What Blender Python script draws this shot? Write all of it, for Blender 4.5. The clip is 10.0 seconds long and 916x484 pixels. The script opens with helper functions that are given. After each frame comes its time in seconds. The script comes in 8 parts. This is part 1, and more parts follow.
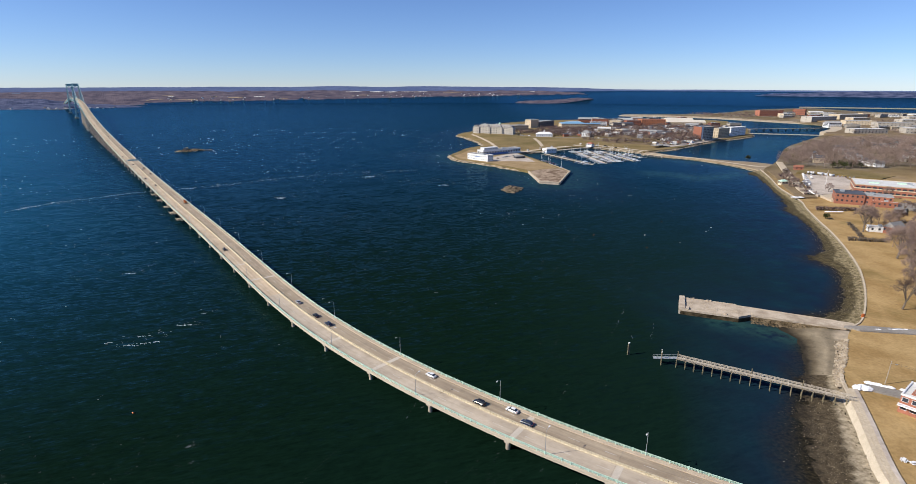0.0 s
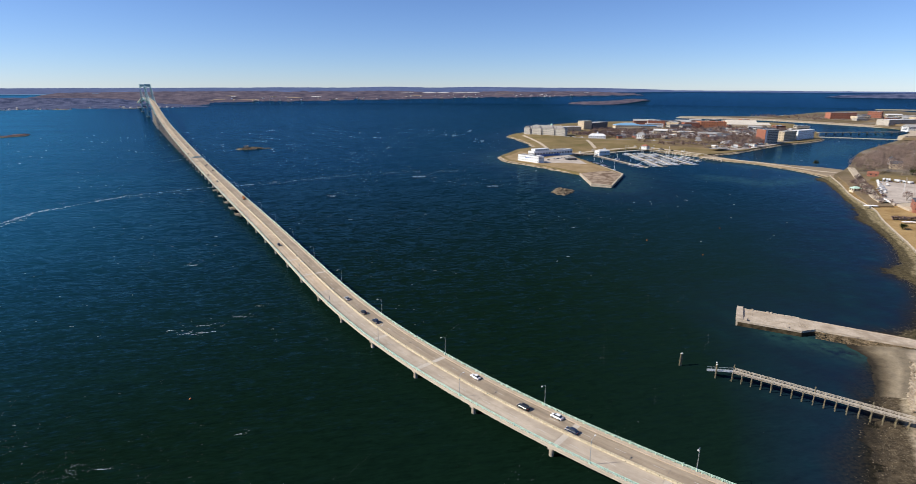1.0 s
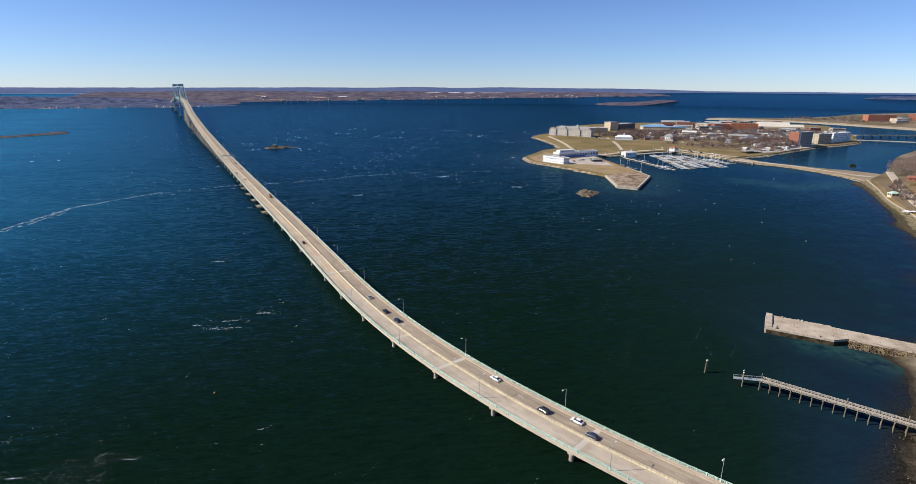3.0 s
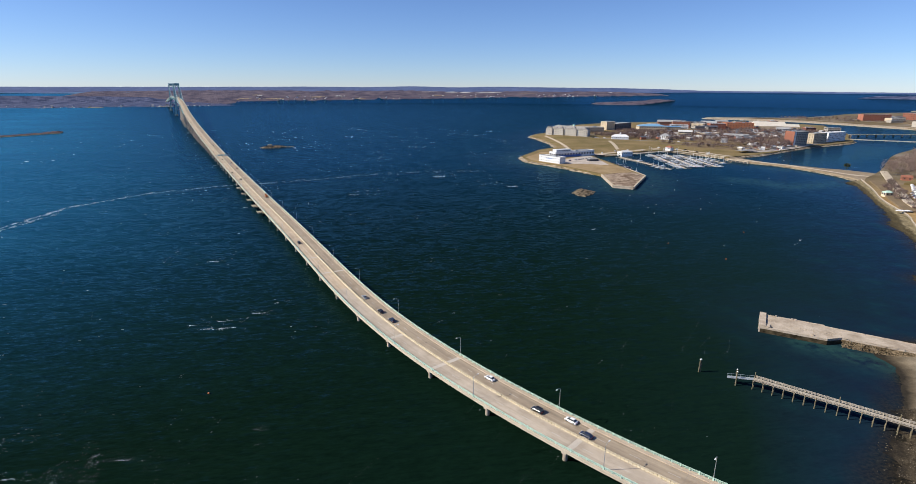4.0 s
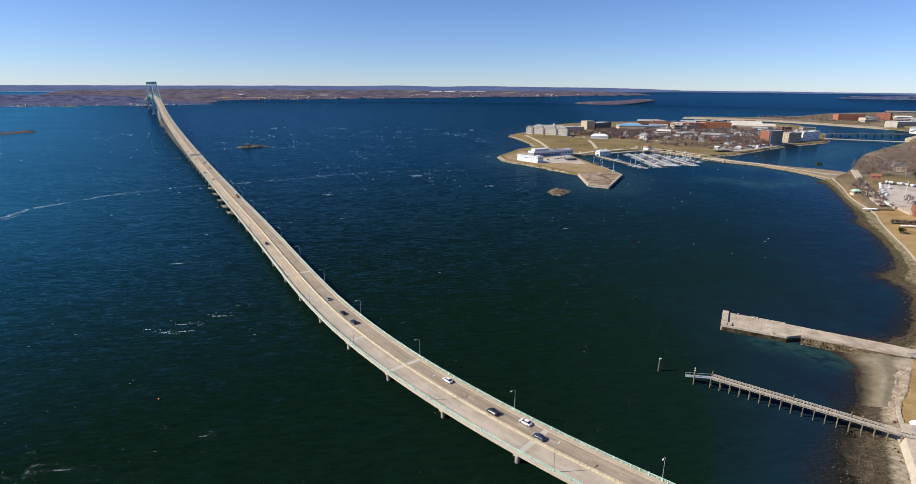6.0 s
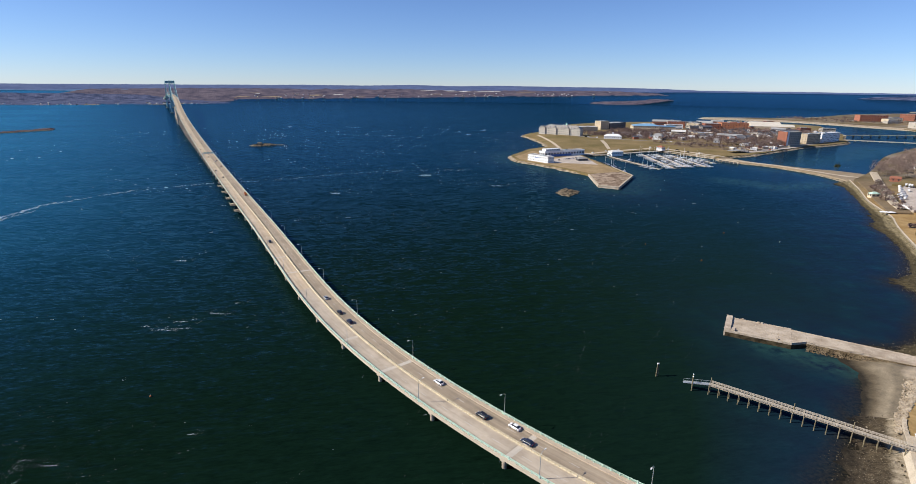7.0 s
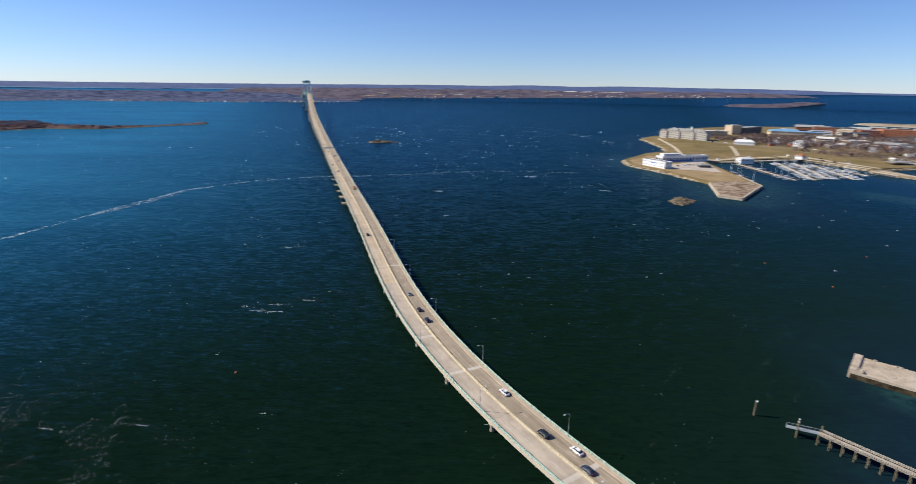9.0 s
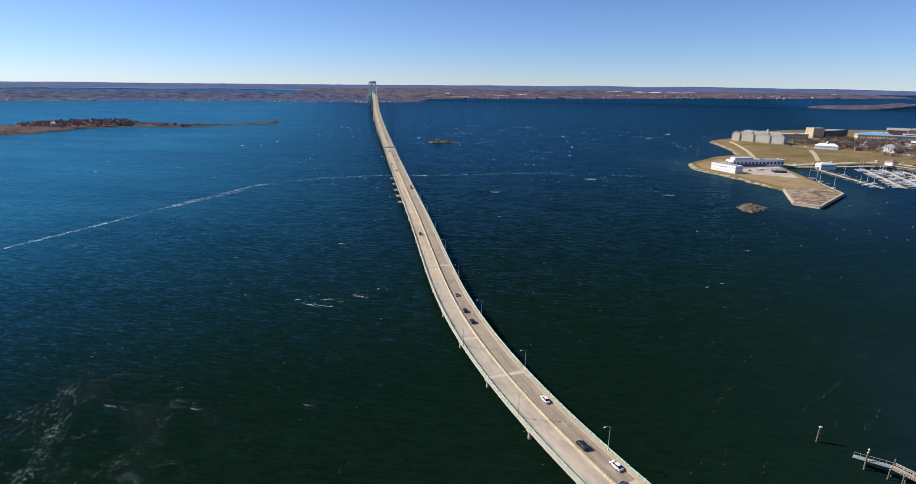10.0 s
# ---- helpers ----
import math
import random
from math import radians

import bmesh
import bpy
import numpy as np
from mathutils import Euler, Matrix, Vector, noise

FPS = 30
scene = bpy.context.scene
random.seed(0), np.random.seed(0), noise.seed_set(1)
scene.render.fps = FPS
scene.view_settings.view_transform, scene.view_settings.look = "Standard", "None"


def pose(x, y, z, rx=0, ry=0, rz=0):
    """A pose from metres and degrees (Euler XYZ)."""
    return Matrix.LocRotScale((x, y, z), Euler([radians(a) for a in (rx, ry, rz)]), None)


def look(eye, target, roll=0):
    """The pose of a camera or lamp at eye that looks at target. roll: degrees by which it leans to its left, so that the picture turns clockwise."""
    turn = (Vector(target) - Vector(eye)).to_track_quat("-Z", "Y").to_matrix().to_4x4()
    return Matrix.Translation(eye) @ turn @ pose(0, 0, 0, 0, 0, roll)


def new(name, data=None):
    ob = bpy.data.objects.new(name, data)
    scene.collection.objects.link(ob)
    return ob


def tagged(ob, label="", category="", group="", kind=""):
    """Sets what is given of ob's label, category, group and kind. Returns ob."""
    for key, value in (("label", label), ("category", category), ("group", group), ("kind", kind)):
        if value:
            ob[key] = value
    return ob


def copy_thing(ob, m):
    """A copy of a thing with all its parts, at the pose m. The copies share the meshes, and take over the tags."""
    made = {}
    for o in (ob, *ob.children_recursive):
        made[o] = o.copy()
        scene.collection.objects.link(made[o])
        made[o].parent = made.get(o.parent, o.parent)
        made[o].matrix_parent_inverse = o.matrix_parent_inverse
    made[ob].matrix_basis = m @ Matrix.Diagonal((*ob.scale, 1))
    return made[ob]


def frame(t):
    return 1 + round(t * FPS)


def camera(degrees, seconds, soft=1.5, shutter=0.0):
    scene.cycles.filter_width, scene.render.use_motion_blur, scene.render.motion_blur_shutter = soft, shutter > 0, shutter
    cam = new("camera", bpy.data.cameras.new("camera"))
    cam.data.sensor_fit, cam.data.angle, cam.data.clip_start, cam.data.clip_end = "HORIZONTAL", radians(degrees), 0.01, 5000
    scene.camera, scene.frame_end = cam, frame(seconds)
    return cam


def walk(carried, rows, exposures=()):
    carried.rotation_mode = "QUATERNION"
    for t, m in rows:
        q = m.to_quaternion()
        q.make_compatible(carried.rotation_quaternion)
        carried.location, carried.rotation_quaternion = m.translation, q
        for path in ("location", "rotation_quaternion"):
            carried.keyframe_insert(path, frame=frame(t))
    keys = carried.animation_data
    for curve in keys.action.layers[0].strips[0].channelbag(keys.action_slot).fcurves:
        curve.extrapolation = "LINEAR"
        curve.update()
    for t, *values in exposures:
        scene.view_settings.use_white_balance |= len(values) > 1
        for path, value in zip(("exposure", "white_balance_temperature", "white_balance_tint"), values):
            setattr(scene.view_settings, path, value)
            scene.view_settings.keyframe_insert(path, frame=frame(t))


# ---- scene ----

# ---------------------------------------------------------------- camera
cam = camera(81.42, 10.0, soft=0.75, shutter=0.5)


def view(x, y, z, yaw, pitch, roll):
    return pose(x, y, z, 0, 0, yaw) @ pose(0, 0, 0, 90 + pitch) @ pose(0, 0, 0, 0, 0, roll)


PATH = [(0.0, 0.0, 0.0, 115.01, 0.13, -16.273, 0.15), (0.5, -0.376, 0.675, 114.9, 2.08, -16.244, 0.17),
        (1.0, 0.0, 0.9, 115.0, 5.507, -16.219, 0.192), (1.5, 0.1, 1.15, 115.05, 7.056, -16.228, 0.233),
        (2.0, 0.2, 1.35, 114.97, 7.702, -16.206, 0.257), (2.5, 0.35, 1.42, 115.0, 8.143, -16.18, 0.335),
        (4.0, 1.517, 1.493, 115.28, 7.802, -16.253, 0.354), (4.5, 3.497, 1.857, 115.45, 7.051, -16.242, 0.378),
        (5.0, 6.303, 2.836, 115.38, 6.283, -16.253, 0.433), (5.5, 9.1, 3.891, 115.3, 5.858, -16.292, 0.474),
        (7.0, 20.445, 9.165, 114.6, 7.844, -16.355, 0.616), (7.5, 24.106, 11.28, 114.55, 8.369, -16.398, 0.682),
        (8.0, 27.389, 13.887, 114.25, 9.341, -16.43, 0.681), (8.5, 29.71, 16.858, 113.95, 13.31, -16.462, 0.776),
        (9.0, 32.135, 19.258, 113.95, 20.29, -16.462, 0.821), (9.5, 34.785, 21.417, 113.88, 25.05, -16.452, 0.776),
        (10.0, 36.608, 23.112, 113.91, 26.94, -16.495, 0.726)]
walk(cam, [(t, view(*row)) for t, *row in PATH])

# ---------------------------------------------------------------- light
SUN_TO = Vector((-0.79, -0.17, 0.59)).normalized()
world = bpy.data.worlds.new("sky")
scene.world = world
world.use_nodes = True
wn = world.node_tree.nodes
sky = wn.new("ShaderNodeTexSky")
sky.sky_type = "NISHITA"
sky.sun_disc = False
sky.sun_elevation = math.asin(SUN_TO.z)
sky.sun_rotation = math.atan2(SUN_TO.x, SUN_TO.y)
sky.altitude = 50
sky.air_density, sky.dust_density, sky.ozone_density = 0.8, 0.0, 5.0
wn["Background"].inputs["Strength"].default_value = 0.078
haze = wn.new("ShaderNodeMix")  # cool clear winter air
haze.data_type, haze.blend_type = "RGBA", "MULTIPLY"
haze.inputs[0].default_value, haze.inputs[7].default_value = 1.0, (0.84, 0.92, 1.16, 1)
world.node_tree.links.new(sky.outputs[0], haze.inputs[6])
world.node_tree.links.new(haze.outputs[2], wn["Background"].inputs["Color"])
sun = new("sun", bpy.data.lights.new("sun", "SUN"))
sun.data.energy, sun.data.angle, sun.data.color = 4.6, radians(0.53), (1.0, 0.93, 0.82)
sun.matrix_world = look(SUN_TO * 1000, (0, 0, 0))
scene.view_settings.exposure = 0.45

# ---------------------------------------------------------------- materials


def ramp(nt, fac, stops):
    r = nt.nodes.new("ShaderNodeValToRGB")
    r.color_ramp.elements[0].position, r.color_ramp.elements[0].color = stops[0][0], (*stops[0][1], 1)
    r.color_ramp.elements[1].position, r.color_ramp.elements[1].color = stops[-1][0], (*stops[-1][1], 1)
    for p, c in stops[1:-1]:
        e = r.color_ramp.elements.new(p)
        e.color = (*c, 1)
    nt.links.new(fac, r.inputs[0])
    return r.outputs[0]


def noise_out(nt, vec, scale, detail=4, rough=0.6):
    n = nt.nodes.new("ShaderNodeTexNoise")
    n.inputs["Scale"].default_value, n.inputs["Detail"].default_value = scale, detail
    n.inputs["Roughness"].default_value = rough
    nt.links.new(vec, n.inputs["Vector"])
    return n.outputs["Fac"]


def mapped(nt, vec, scale, rot=0.0):
    m = nt.nodes.new("ShaderNodeMapping")
    m.inputs["Scale"].default_value = scale
    m.inputs["Rotation"].default_value = (0, 0, rot)
    nt.links.new(vec, m.inputs["Vector"])
    return m.outputs[0]


def across_wind(nt, vec, size, turn):
    """Coordinates turned to the wind first, then squeezed: size is the length of a wave along and across its crest."""
    m = nt.nodes.new("ShaderNodeMapping")
    m.vector_type = "TEXTURE"
    m.inputs["Scale"].default_value = (size[0], size[1], 1)
    m.inputs["Rotation"].default_value = (0, 0, turn)
    nt.links.new(vec, m.inputs["Vector"])
    return m.outputs[0]


def mixed(nt, fac, a, b, blend="MIX"):
    m = nt.nodes.new("ShaderNodeMix")
    m.data_type, m.blend_type = "RGBA", blend
    for sock, v in ((m.inputs[0], fac), (m.inputs[6], a), (m.inputs[7], b)):
        if isinstance(v, (int, float)):
            sock.default_value = v
        elif isinstance(v, tuple):
            sock.default_value = (*v, 1)
        else:
            nt.links.new(v, sock)
    return m.outputs[2]


def surface(name, c1, c2, scale=1.0, fine=8.0, rough=0.8, bump=0.0, metal=0.0, spread=0.25, vary=0.0):
    """A worn surface: two colours in patches of about 1/scale metres, with finer grain over them."""
    m = bpy.data.materials.new(name)
    m.use_nodes = True
    nt = m.node_tree
    b = nt.nodes["Principled BSDF"]
    pos = nt.nodes.new("ShaderNodeNewGeometry").outputs["Position"]
    big = noise_out(nt, pos, scale)
    col = ramp(nt, big, [(0.5 - spread, c1), (0.5 + spread, c2)])
    small = noise_out(nt, pos, fine, 6, 0.7)
    grain = ramp(nt, small, [(0.3, (0.78, 0.78, 0.78)), (0.7, (1.15, 1.15, 1.15))])
    col = mixed(nt, 1.0, col, grain, "MULTIPLY")
    if vary:
        rnd = nt.nodes.new("ShaderNodeObjectInfo").outputs["Random"]
        col = mixed(nt, 1.0, col, ramp(nt, rnd, [(0.0, (1 - vary,) * 3), (1.0, (1 + vary,) * 3)]), "MULTIPLY")
    nt.links.new(col, b.inputs["Base Color"])
    b.inputs["Roughness"].default_value, b.inputs["Metallic"].default_value = rough, metal
    b.inputs["Specular IOR Level"].default_value = 0.5 if rough < 0.75 else 0.1
    if bump:
        bn = nt.nodes.new("ShaderNodeBump")
        bn.inputs["Strength"].default_value, bn.inputs["Distance"].default_value = min(bump, 1.0), 0.05 * max(bump, 1)
        nt.links.new(small, bn.inputs["Height"])
        nt.links.new(bn.outputs[0], b.inputs["Normal"])
    return m


def island_vary(m, amount):
    """Vary a material's colour from piece to piece of a joined mesh."""
    nt = m.node_tree
    b = nt.nodes["Principled BSDF"]
    src = b.inputs["Base Color"].links[0].from_socket
    rnd = nt.nodes.new("ShaderNodeNewGeometry").outputs["Random Per Island"]
    nt.links.new(mixed(nt, 1.0, src, ramp(nt, rnd, [(0.0, (1 - amount,) * 3), (1.0, (1 + amount,) * 3)]), "MULTIPLY"), b.inputs["Base Color"])
    return m


def road_surface(name, base, dark, light, lanes):
    """Concrete or asphalt with lengthwise wheel tracks; UV is (metres along, metres across)."""
    m = bpy.data.materials.new(name)
    m.use_nodes = True
    nt = m.node_tree
    b = nt.nodes["Principled BSDF"]
    uv = nt.nodes.new("ShaderNodeUVMap").outputs[0]
    pos = nt.nodes.new("ShaderNodeNewGeometry").outputs["Position"]
    streak = noise_out(nt, mapped(nt, uv, (0.02, 0.9, 1)), 1.0, 4, 0.6)
    col = ramp(nt, streak, [(0.3, dark), (0.5, base), (0.72, light)])
    slabs = noise_out(nt, mapped(nt, uv, (0.06, 0.05, 1)), 1.0, 3)
    col = mixed(nt, 1.0, col, ramp(nt, slabs, [(0.35, (0.86, 0.85, 0.84)), (0.65, (1.1, 1.1, 1.1))]), "MULTIPLY")
    worn = noise_out(nt, mapped(nt, uv, (0.012, 2 / lanes, 1)), 1.0, 2, 0.5)
    col = mixed(nt, 1.0, col, ramp(nt, worn, [(0.35, (0.88, 0.87, 0.86)), (0.62, (1.06, 1.06, 1.05))]), "MULTIPLY")
    spots = noise_out(nt, mapped(nt, uv, (0.22, 0.35, 1)), 1.0, 5, 0.7)
    col = mixed(nt, 1.0, col, ramp(nt, spots, [(0.32, (0.86, 0.84, 0.82)), (0.5, (1.0, 1.0, 1.0)), (0.72, (1.1, 1.1, 1.09))]), "MULTIPLY")
    grain = noise_out(nt, pos, 6.0, 5, 0.7)
    col = mixed(nt, 1.0, col, ramp(nt, grain, [(0.3, (0.9, 0.9, 0.9)), (0.7, (1.07, 1.07, 1.07))]), "MULTIPLY")
    nt.links.new(col, b.inputs["Base Color"])
    b.inputs["Roughness"].default_value = 0.85
    return m


def water_material():
    m = bpy.data.materials.new("sea_water")
    m.use_nodes = True
    nt = m.node_tree
    b = nt.nodes["Principled BSDF"]
    pos = nt.nodes.new("ShaderNodeNewGeometry").outputs["Position"]
    shore = nt.nodes.new("ShaderNodeAttribute")
    shore.attribute_name = "shallow"
    big = noise_out(nt, mapped(nt, pos, (0.004, 0.0016, 1), 0.5), 1.0, 4)
    deep = ramp(nt, big, [(0.35, (0.0034, 0.0118, 0.0066)), (0.65, (0.0031, 0.0110, 0.0073))])
    calm = nt.nodes.new("ShaderNodeAttribute")  # paler teal base colour where the wind attribute is low
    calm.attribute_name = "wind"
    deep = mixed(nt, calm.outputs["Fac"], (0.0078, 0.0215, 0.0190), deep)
    # blue of the reflected sky, put into the base colour of the outer bay
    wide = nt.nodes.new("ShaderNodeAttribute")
    wide.attribute_name = "bay_sky_tint"
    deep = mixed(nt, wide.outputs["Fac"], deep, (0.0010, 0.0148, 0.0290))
    # paler blue painted in for brighter sky reflection on the sunward side
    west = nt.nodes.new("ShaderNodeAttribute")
    west.attribute_name = "west_sky_tint"
    tint_bands = noise_out(nt, across_wind(nt, pos, (420, 110), 0.3), 1.0, 3)
    pale = ramp(nt, tint_bands, [(0.35, (0.010, 0.080, 0.142)), (0.65, (0.017, 0.118, 0.200))])
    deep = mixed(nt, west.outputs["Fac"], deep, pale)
    patch = noise_out(nt, pos, 0.05, 4)
    shal = ramp(nt, patch, [(0.38, (0.0082, 0.0178, 0.0370)), (0.60, (0.0080, 0.0245, 0.0430)), (0.76, (0.010, 0.040, 0.052))])
    col = mixed(nt, shore.outputs["Fac"], deep, shal)
    bed = nt.nodes.new("ShaderNodeAttribute")  # weed and stones showing through the last hand's depth
    bed.attribute_name = "bed"
    weedy = ramp(nt, noise_out(nt, pos, 0.9, 5, 0.7), [(0.40, (0.010, 0.010, 0.009)), (0.70, (0.045, 0.036, 0.022))])
    col = mixed(nt, bed.outputs["Fac"], col, weedy)
    shoal = nt.nodes.new("ShaderNodeAttribute")  # pale sand under a metre of clear water; over the cove just a paler tone
    shoal.attribute_name = "shoal"
    sandy = ramp(nt, noise_out(nt, pos, 0.16, 5, 0.65), [(0.36, (0, 0, 0)), (0.56, (1, 1, 1))])
    sand_seen = nt.nodes.new("ShaderNodeMath")
    sand_seen.operation = "MULTIPLY"
    nt.links.new(shoal.outputs["Fac"], sand_seen.inputs[0])
    nt.links.new(sandy, sand_seen.inputs[1])
    col = mixed(nt, sand_seen.outputs[0], col, (0.022, 0.062, 0.058))
    # wave slopes: swell, chop and ripple, each tilting the surface by its own share
    total = None
    for along, over, rot, size, detail in ((30, 9, 0.42, 0.20, 3), (8, 2.2, 0.30, 0.56, 3), (2.6, 0.8, 0.36, 0.60, 3)):
        n = nt.nodes.new("ShaderNodeTexNoise")
        n.inputs["Scale"].default_value, n.inputs["Detail"].default_value = 1.0, detail
        nt.links.new(across_wind(nt, pos, (along, over), rot), n.inputs["Vector"])
        o = nt.nodes.new("ShaderNodeVectorMath")
        o.operation = "SUBTRACT"
        o.inputs[1].default_value = (0.5, 0.5, 0.5)
        nt.links.new(n.outputs["Color"], o.inputs[0])
        k = nt.nodes.new("ShaderNodeVectorMath")
        k.operation = "MULTIPLY"
        k.inputs[1].default_value = (size * 0.95, size * 1.05, 0)
        nt.links.new(o.outputs[0], k.inputs[0])
        if total is None:
            total = k.outputs[0]
        else:
            add = nt.nodes.new("ShaderNodeVectorMath")
            add.operation = "ADD"
            nt.links.new(total, add.inputs[0])
            nt.links.new(k.outputs[0], add.inputs[1])
            total = add.outputs[0]
    lee = nt.nodes.new("ShaderNodeAttribute")  # sheltered water lies smoother
    lee.attribute_name = "wind"
    calm = nt.nodes.new("ShaderNodeVectorMath")
    calm.operation = "SCALE"
    nt.links.new(total, calm.inputs[0])
    nt.links.new(lee.outputs["Fac"], calm.inputs["Scale"])
    total = calm.outputs[0]
    up = nt.nodes.new("ShaderNodeVectorMath")
    up.operation = "ADD"
    up.inputs[1].default_value = (0, 0, 1)
    nt.links.new(total, up.inputs[0])
    nrm = nt.nodes.new("ShaderNodeVectorMath")
    nrm.operation = "NORMALIZE"
    nt.links.new(up.outputs[0], nrm.inputs[0])
    body = nt.nodes.new("ShaderNodeBsdfDiffuse")
    nt.links.new(col, body.inputs["Color"])
    gloss = nt.nodes.new("ShaderNodeBsdfGlossy")
    gloss.inputs["Color"].default_value = (0.31, 0.69, 0.96, 1)
    gloss.inputs["Roughness"].default_value = 0.14
    nt.links.new(nrm.outputs[0], gloss.inputs["Normal"])
    fres = nt.nodes.new("ShaderNodeLayerWeight")
    fres.inputs["Blend"].default_value = 0.5
    gentle = nt.nodes.new("ShaderNodeVectorMath")
    gentle.operation = "MULTIPLY_ADD"
    gentle.inputs[1].default_value, gentle.inputs[2].default_value = (1.0, 1.0, 0), (0, 0, 1)
    nt.links.new(total, gentle.inputs[0])
    lean = nt.nodes.new("ShaderNodeVectorMath")
    lean.operation = "NORMALIZE"
    nt.links.new(gentle.outputs[0], lean.inputs[0])
    nt.links.new(lean.outputs[0], fres.inputs["Normal"])
    steep = nt.nodes.new("ShaderNodeMath")
    steep.operation = "POWER"
    steep.inputs[1].default_value = 6.5
    nt.links.new(fres.outputs["Facing"], steep.inputs[0])
    most = nt.nodes.new("ShaderNodeMath")
    most.operation = "MULTIPLY"
    most.inputs[1].default_value = 0.42
    nt.links.new(steep.outputs[0], most.inputs[0])
    sheen_mix = nt.nodes.new("ShaderNodeMath")
    sheen_mix.operation = "MULTIPLY"
    nt.links.new(most.outputs[0], sheen_mix.inputs[0])
    # share of sky reflection hand-set by bearing, apart from the wave slopes
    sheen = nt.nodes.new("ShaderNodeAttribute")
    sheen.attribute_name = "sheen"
    nt.links.new(sheen.outputs["Fac"], sheen_mix.inputs[1])
    choppy = nt.nodes.new("ShaderNodeVectorMath")
    choppy.operation = "MULTIPLY_ADD"
    choppy.inputs[1].default_value, choppy.inputs[2].default_value = (1.2, 1.2, 0), (0, 0, 1)
    nt.links.new(total, choppy.inputs[0])
    face = nt.nodes.new("ShaderNodeVectorMath")
    face.operation = "NORMALIZE"
    nt.links.new(choppy.outputs[0], face.inputs[0])
    nt.links.new(face.outputs[0], body.inputs["Normal"])
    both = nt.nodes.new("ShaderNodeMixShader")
    nt.links.new(sheen_mix.outputs[0], both.inputs[0])
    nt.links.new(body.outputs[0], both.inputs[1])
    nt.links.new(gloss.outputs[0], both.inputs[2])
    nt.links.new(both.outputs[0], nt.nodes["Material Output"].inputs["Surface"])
    nt.nodes.remove(b)
    return m


def thin_foam_material():
    """Half-broken foam with the dark water showing through it."""
    m = surface("thin_sea_foam", (0.42, 0.50, 0.55), (0.62, 0.70, 0.74), 0.6, 3.0, 0.9)
    nt = m.node_tree
    b = nt.nodes["Principled BSDF"]
    pos = nt.nodes.new("ShaderNodeNewGeometry").outputs["Position"]
    nt.links.new(ramp(nt, noise_out(nt, pos, 0.9, 4, 0.7), [(0.35, (0.22,) * 3), (0.7, (0.85,) * 3)]), b.inputs["Alpha"])
    return m


def beach_material():
    """Pale ramp of sand at the top, a darker trodden band, tan shingle and wet weed at the water's edge."""
    m = surface("shingle_beach", (0.72, 0.71, 0.70), (1.08, 1.05, 1.0), 0.25, 1.8, 0.95, 0.8, spread=0.2)
    nt = m.node_tree
    b = nt.nodes["Principled BSDF"]
    grain = b.inputs["Base Color"].links[0].from_socket
    pos = nt.nodes.new("ShaderNodeNewGeometry").outputs["Position"]
    at = nt.nodes.new("ShaderNodeAttribute")
    at.attribute_name = "wet"
    spread = nt.nodes.new("ShaderNodeMapRange")
    spread.inputs["From Min"].default_value, spread.inputs["From Max"].default_value = -0.5, 1.3
    nt.links.new(at.outputs["Fac"], spread.inputs["Value"])
    edge = nt.nodes.new("ShaderNodeMath")
    edge.operation = "MULTIPLY_ADD"
    edge.inputs[1].default_value, edge.inputs[2].default_value = 0.24, -0.12
    nt.links.new(noise_out(nt, pos, 0.14, 6, 0.65), edge.inputs[0])
    add = nt.nodes.new("ShaderNodeMath")
    add.operation = "ADD"
    nt.links.new(spread.outputs[0], add.inputs[0])
    nt.links.new(edge.outputs[0], add.inputs[1])
    bands = ramp(nt, add.outputs[0], [(0.0, (0.40, 0.34, 0.26)), (0.24, (0.37, 0.31, 0.235)), (0.31, (0.20, 0.168, 0.122)), (0.42, (0.205, 0.172, 0.124)), (0.50, (0.285, 0.24, 0.172)), (0.63, (0.22, 0.183, 0.128)), (0.74, (0.13, 0.105, 0.07)), (0.88, (0.035, 0.03, 0.022))])
    nt.links.new(mixed(nt, 1.0, bands, grain, "MULTIPLY"), b.inputs["Base Color"])
    return m


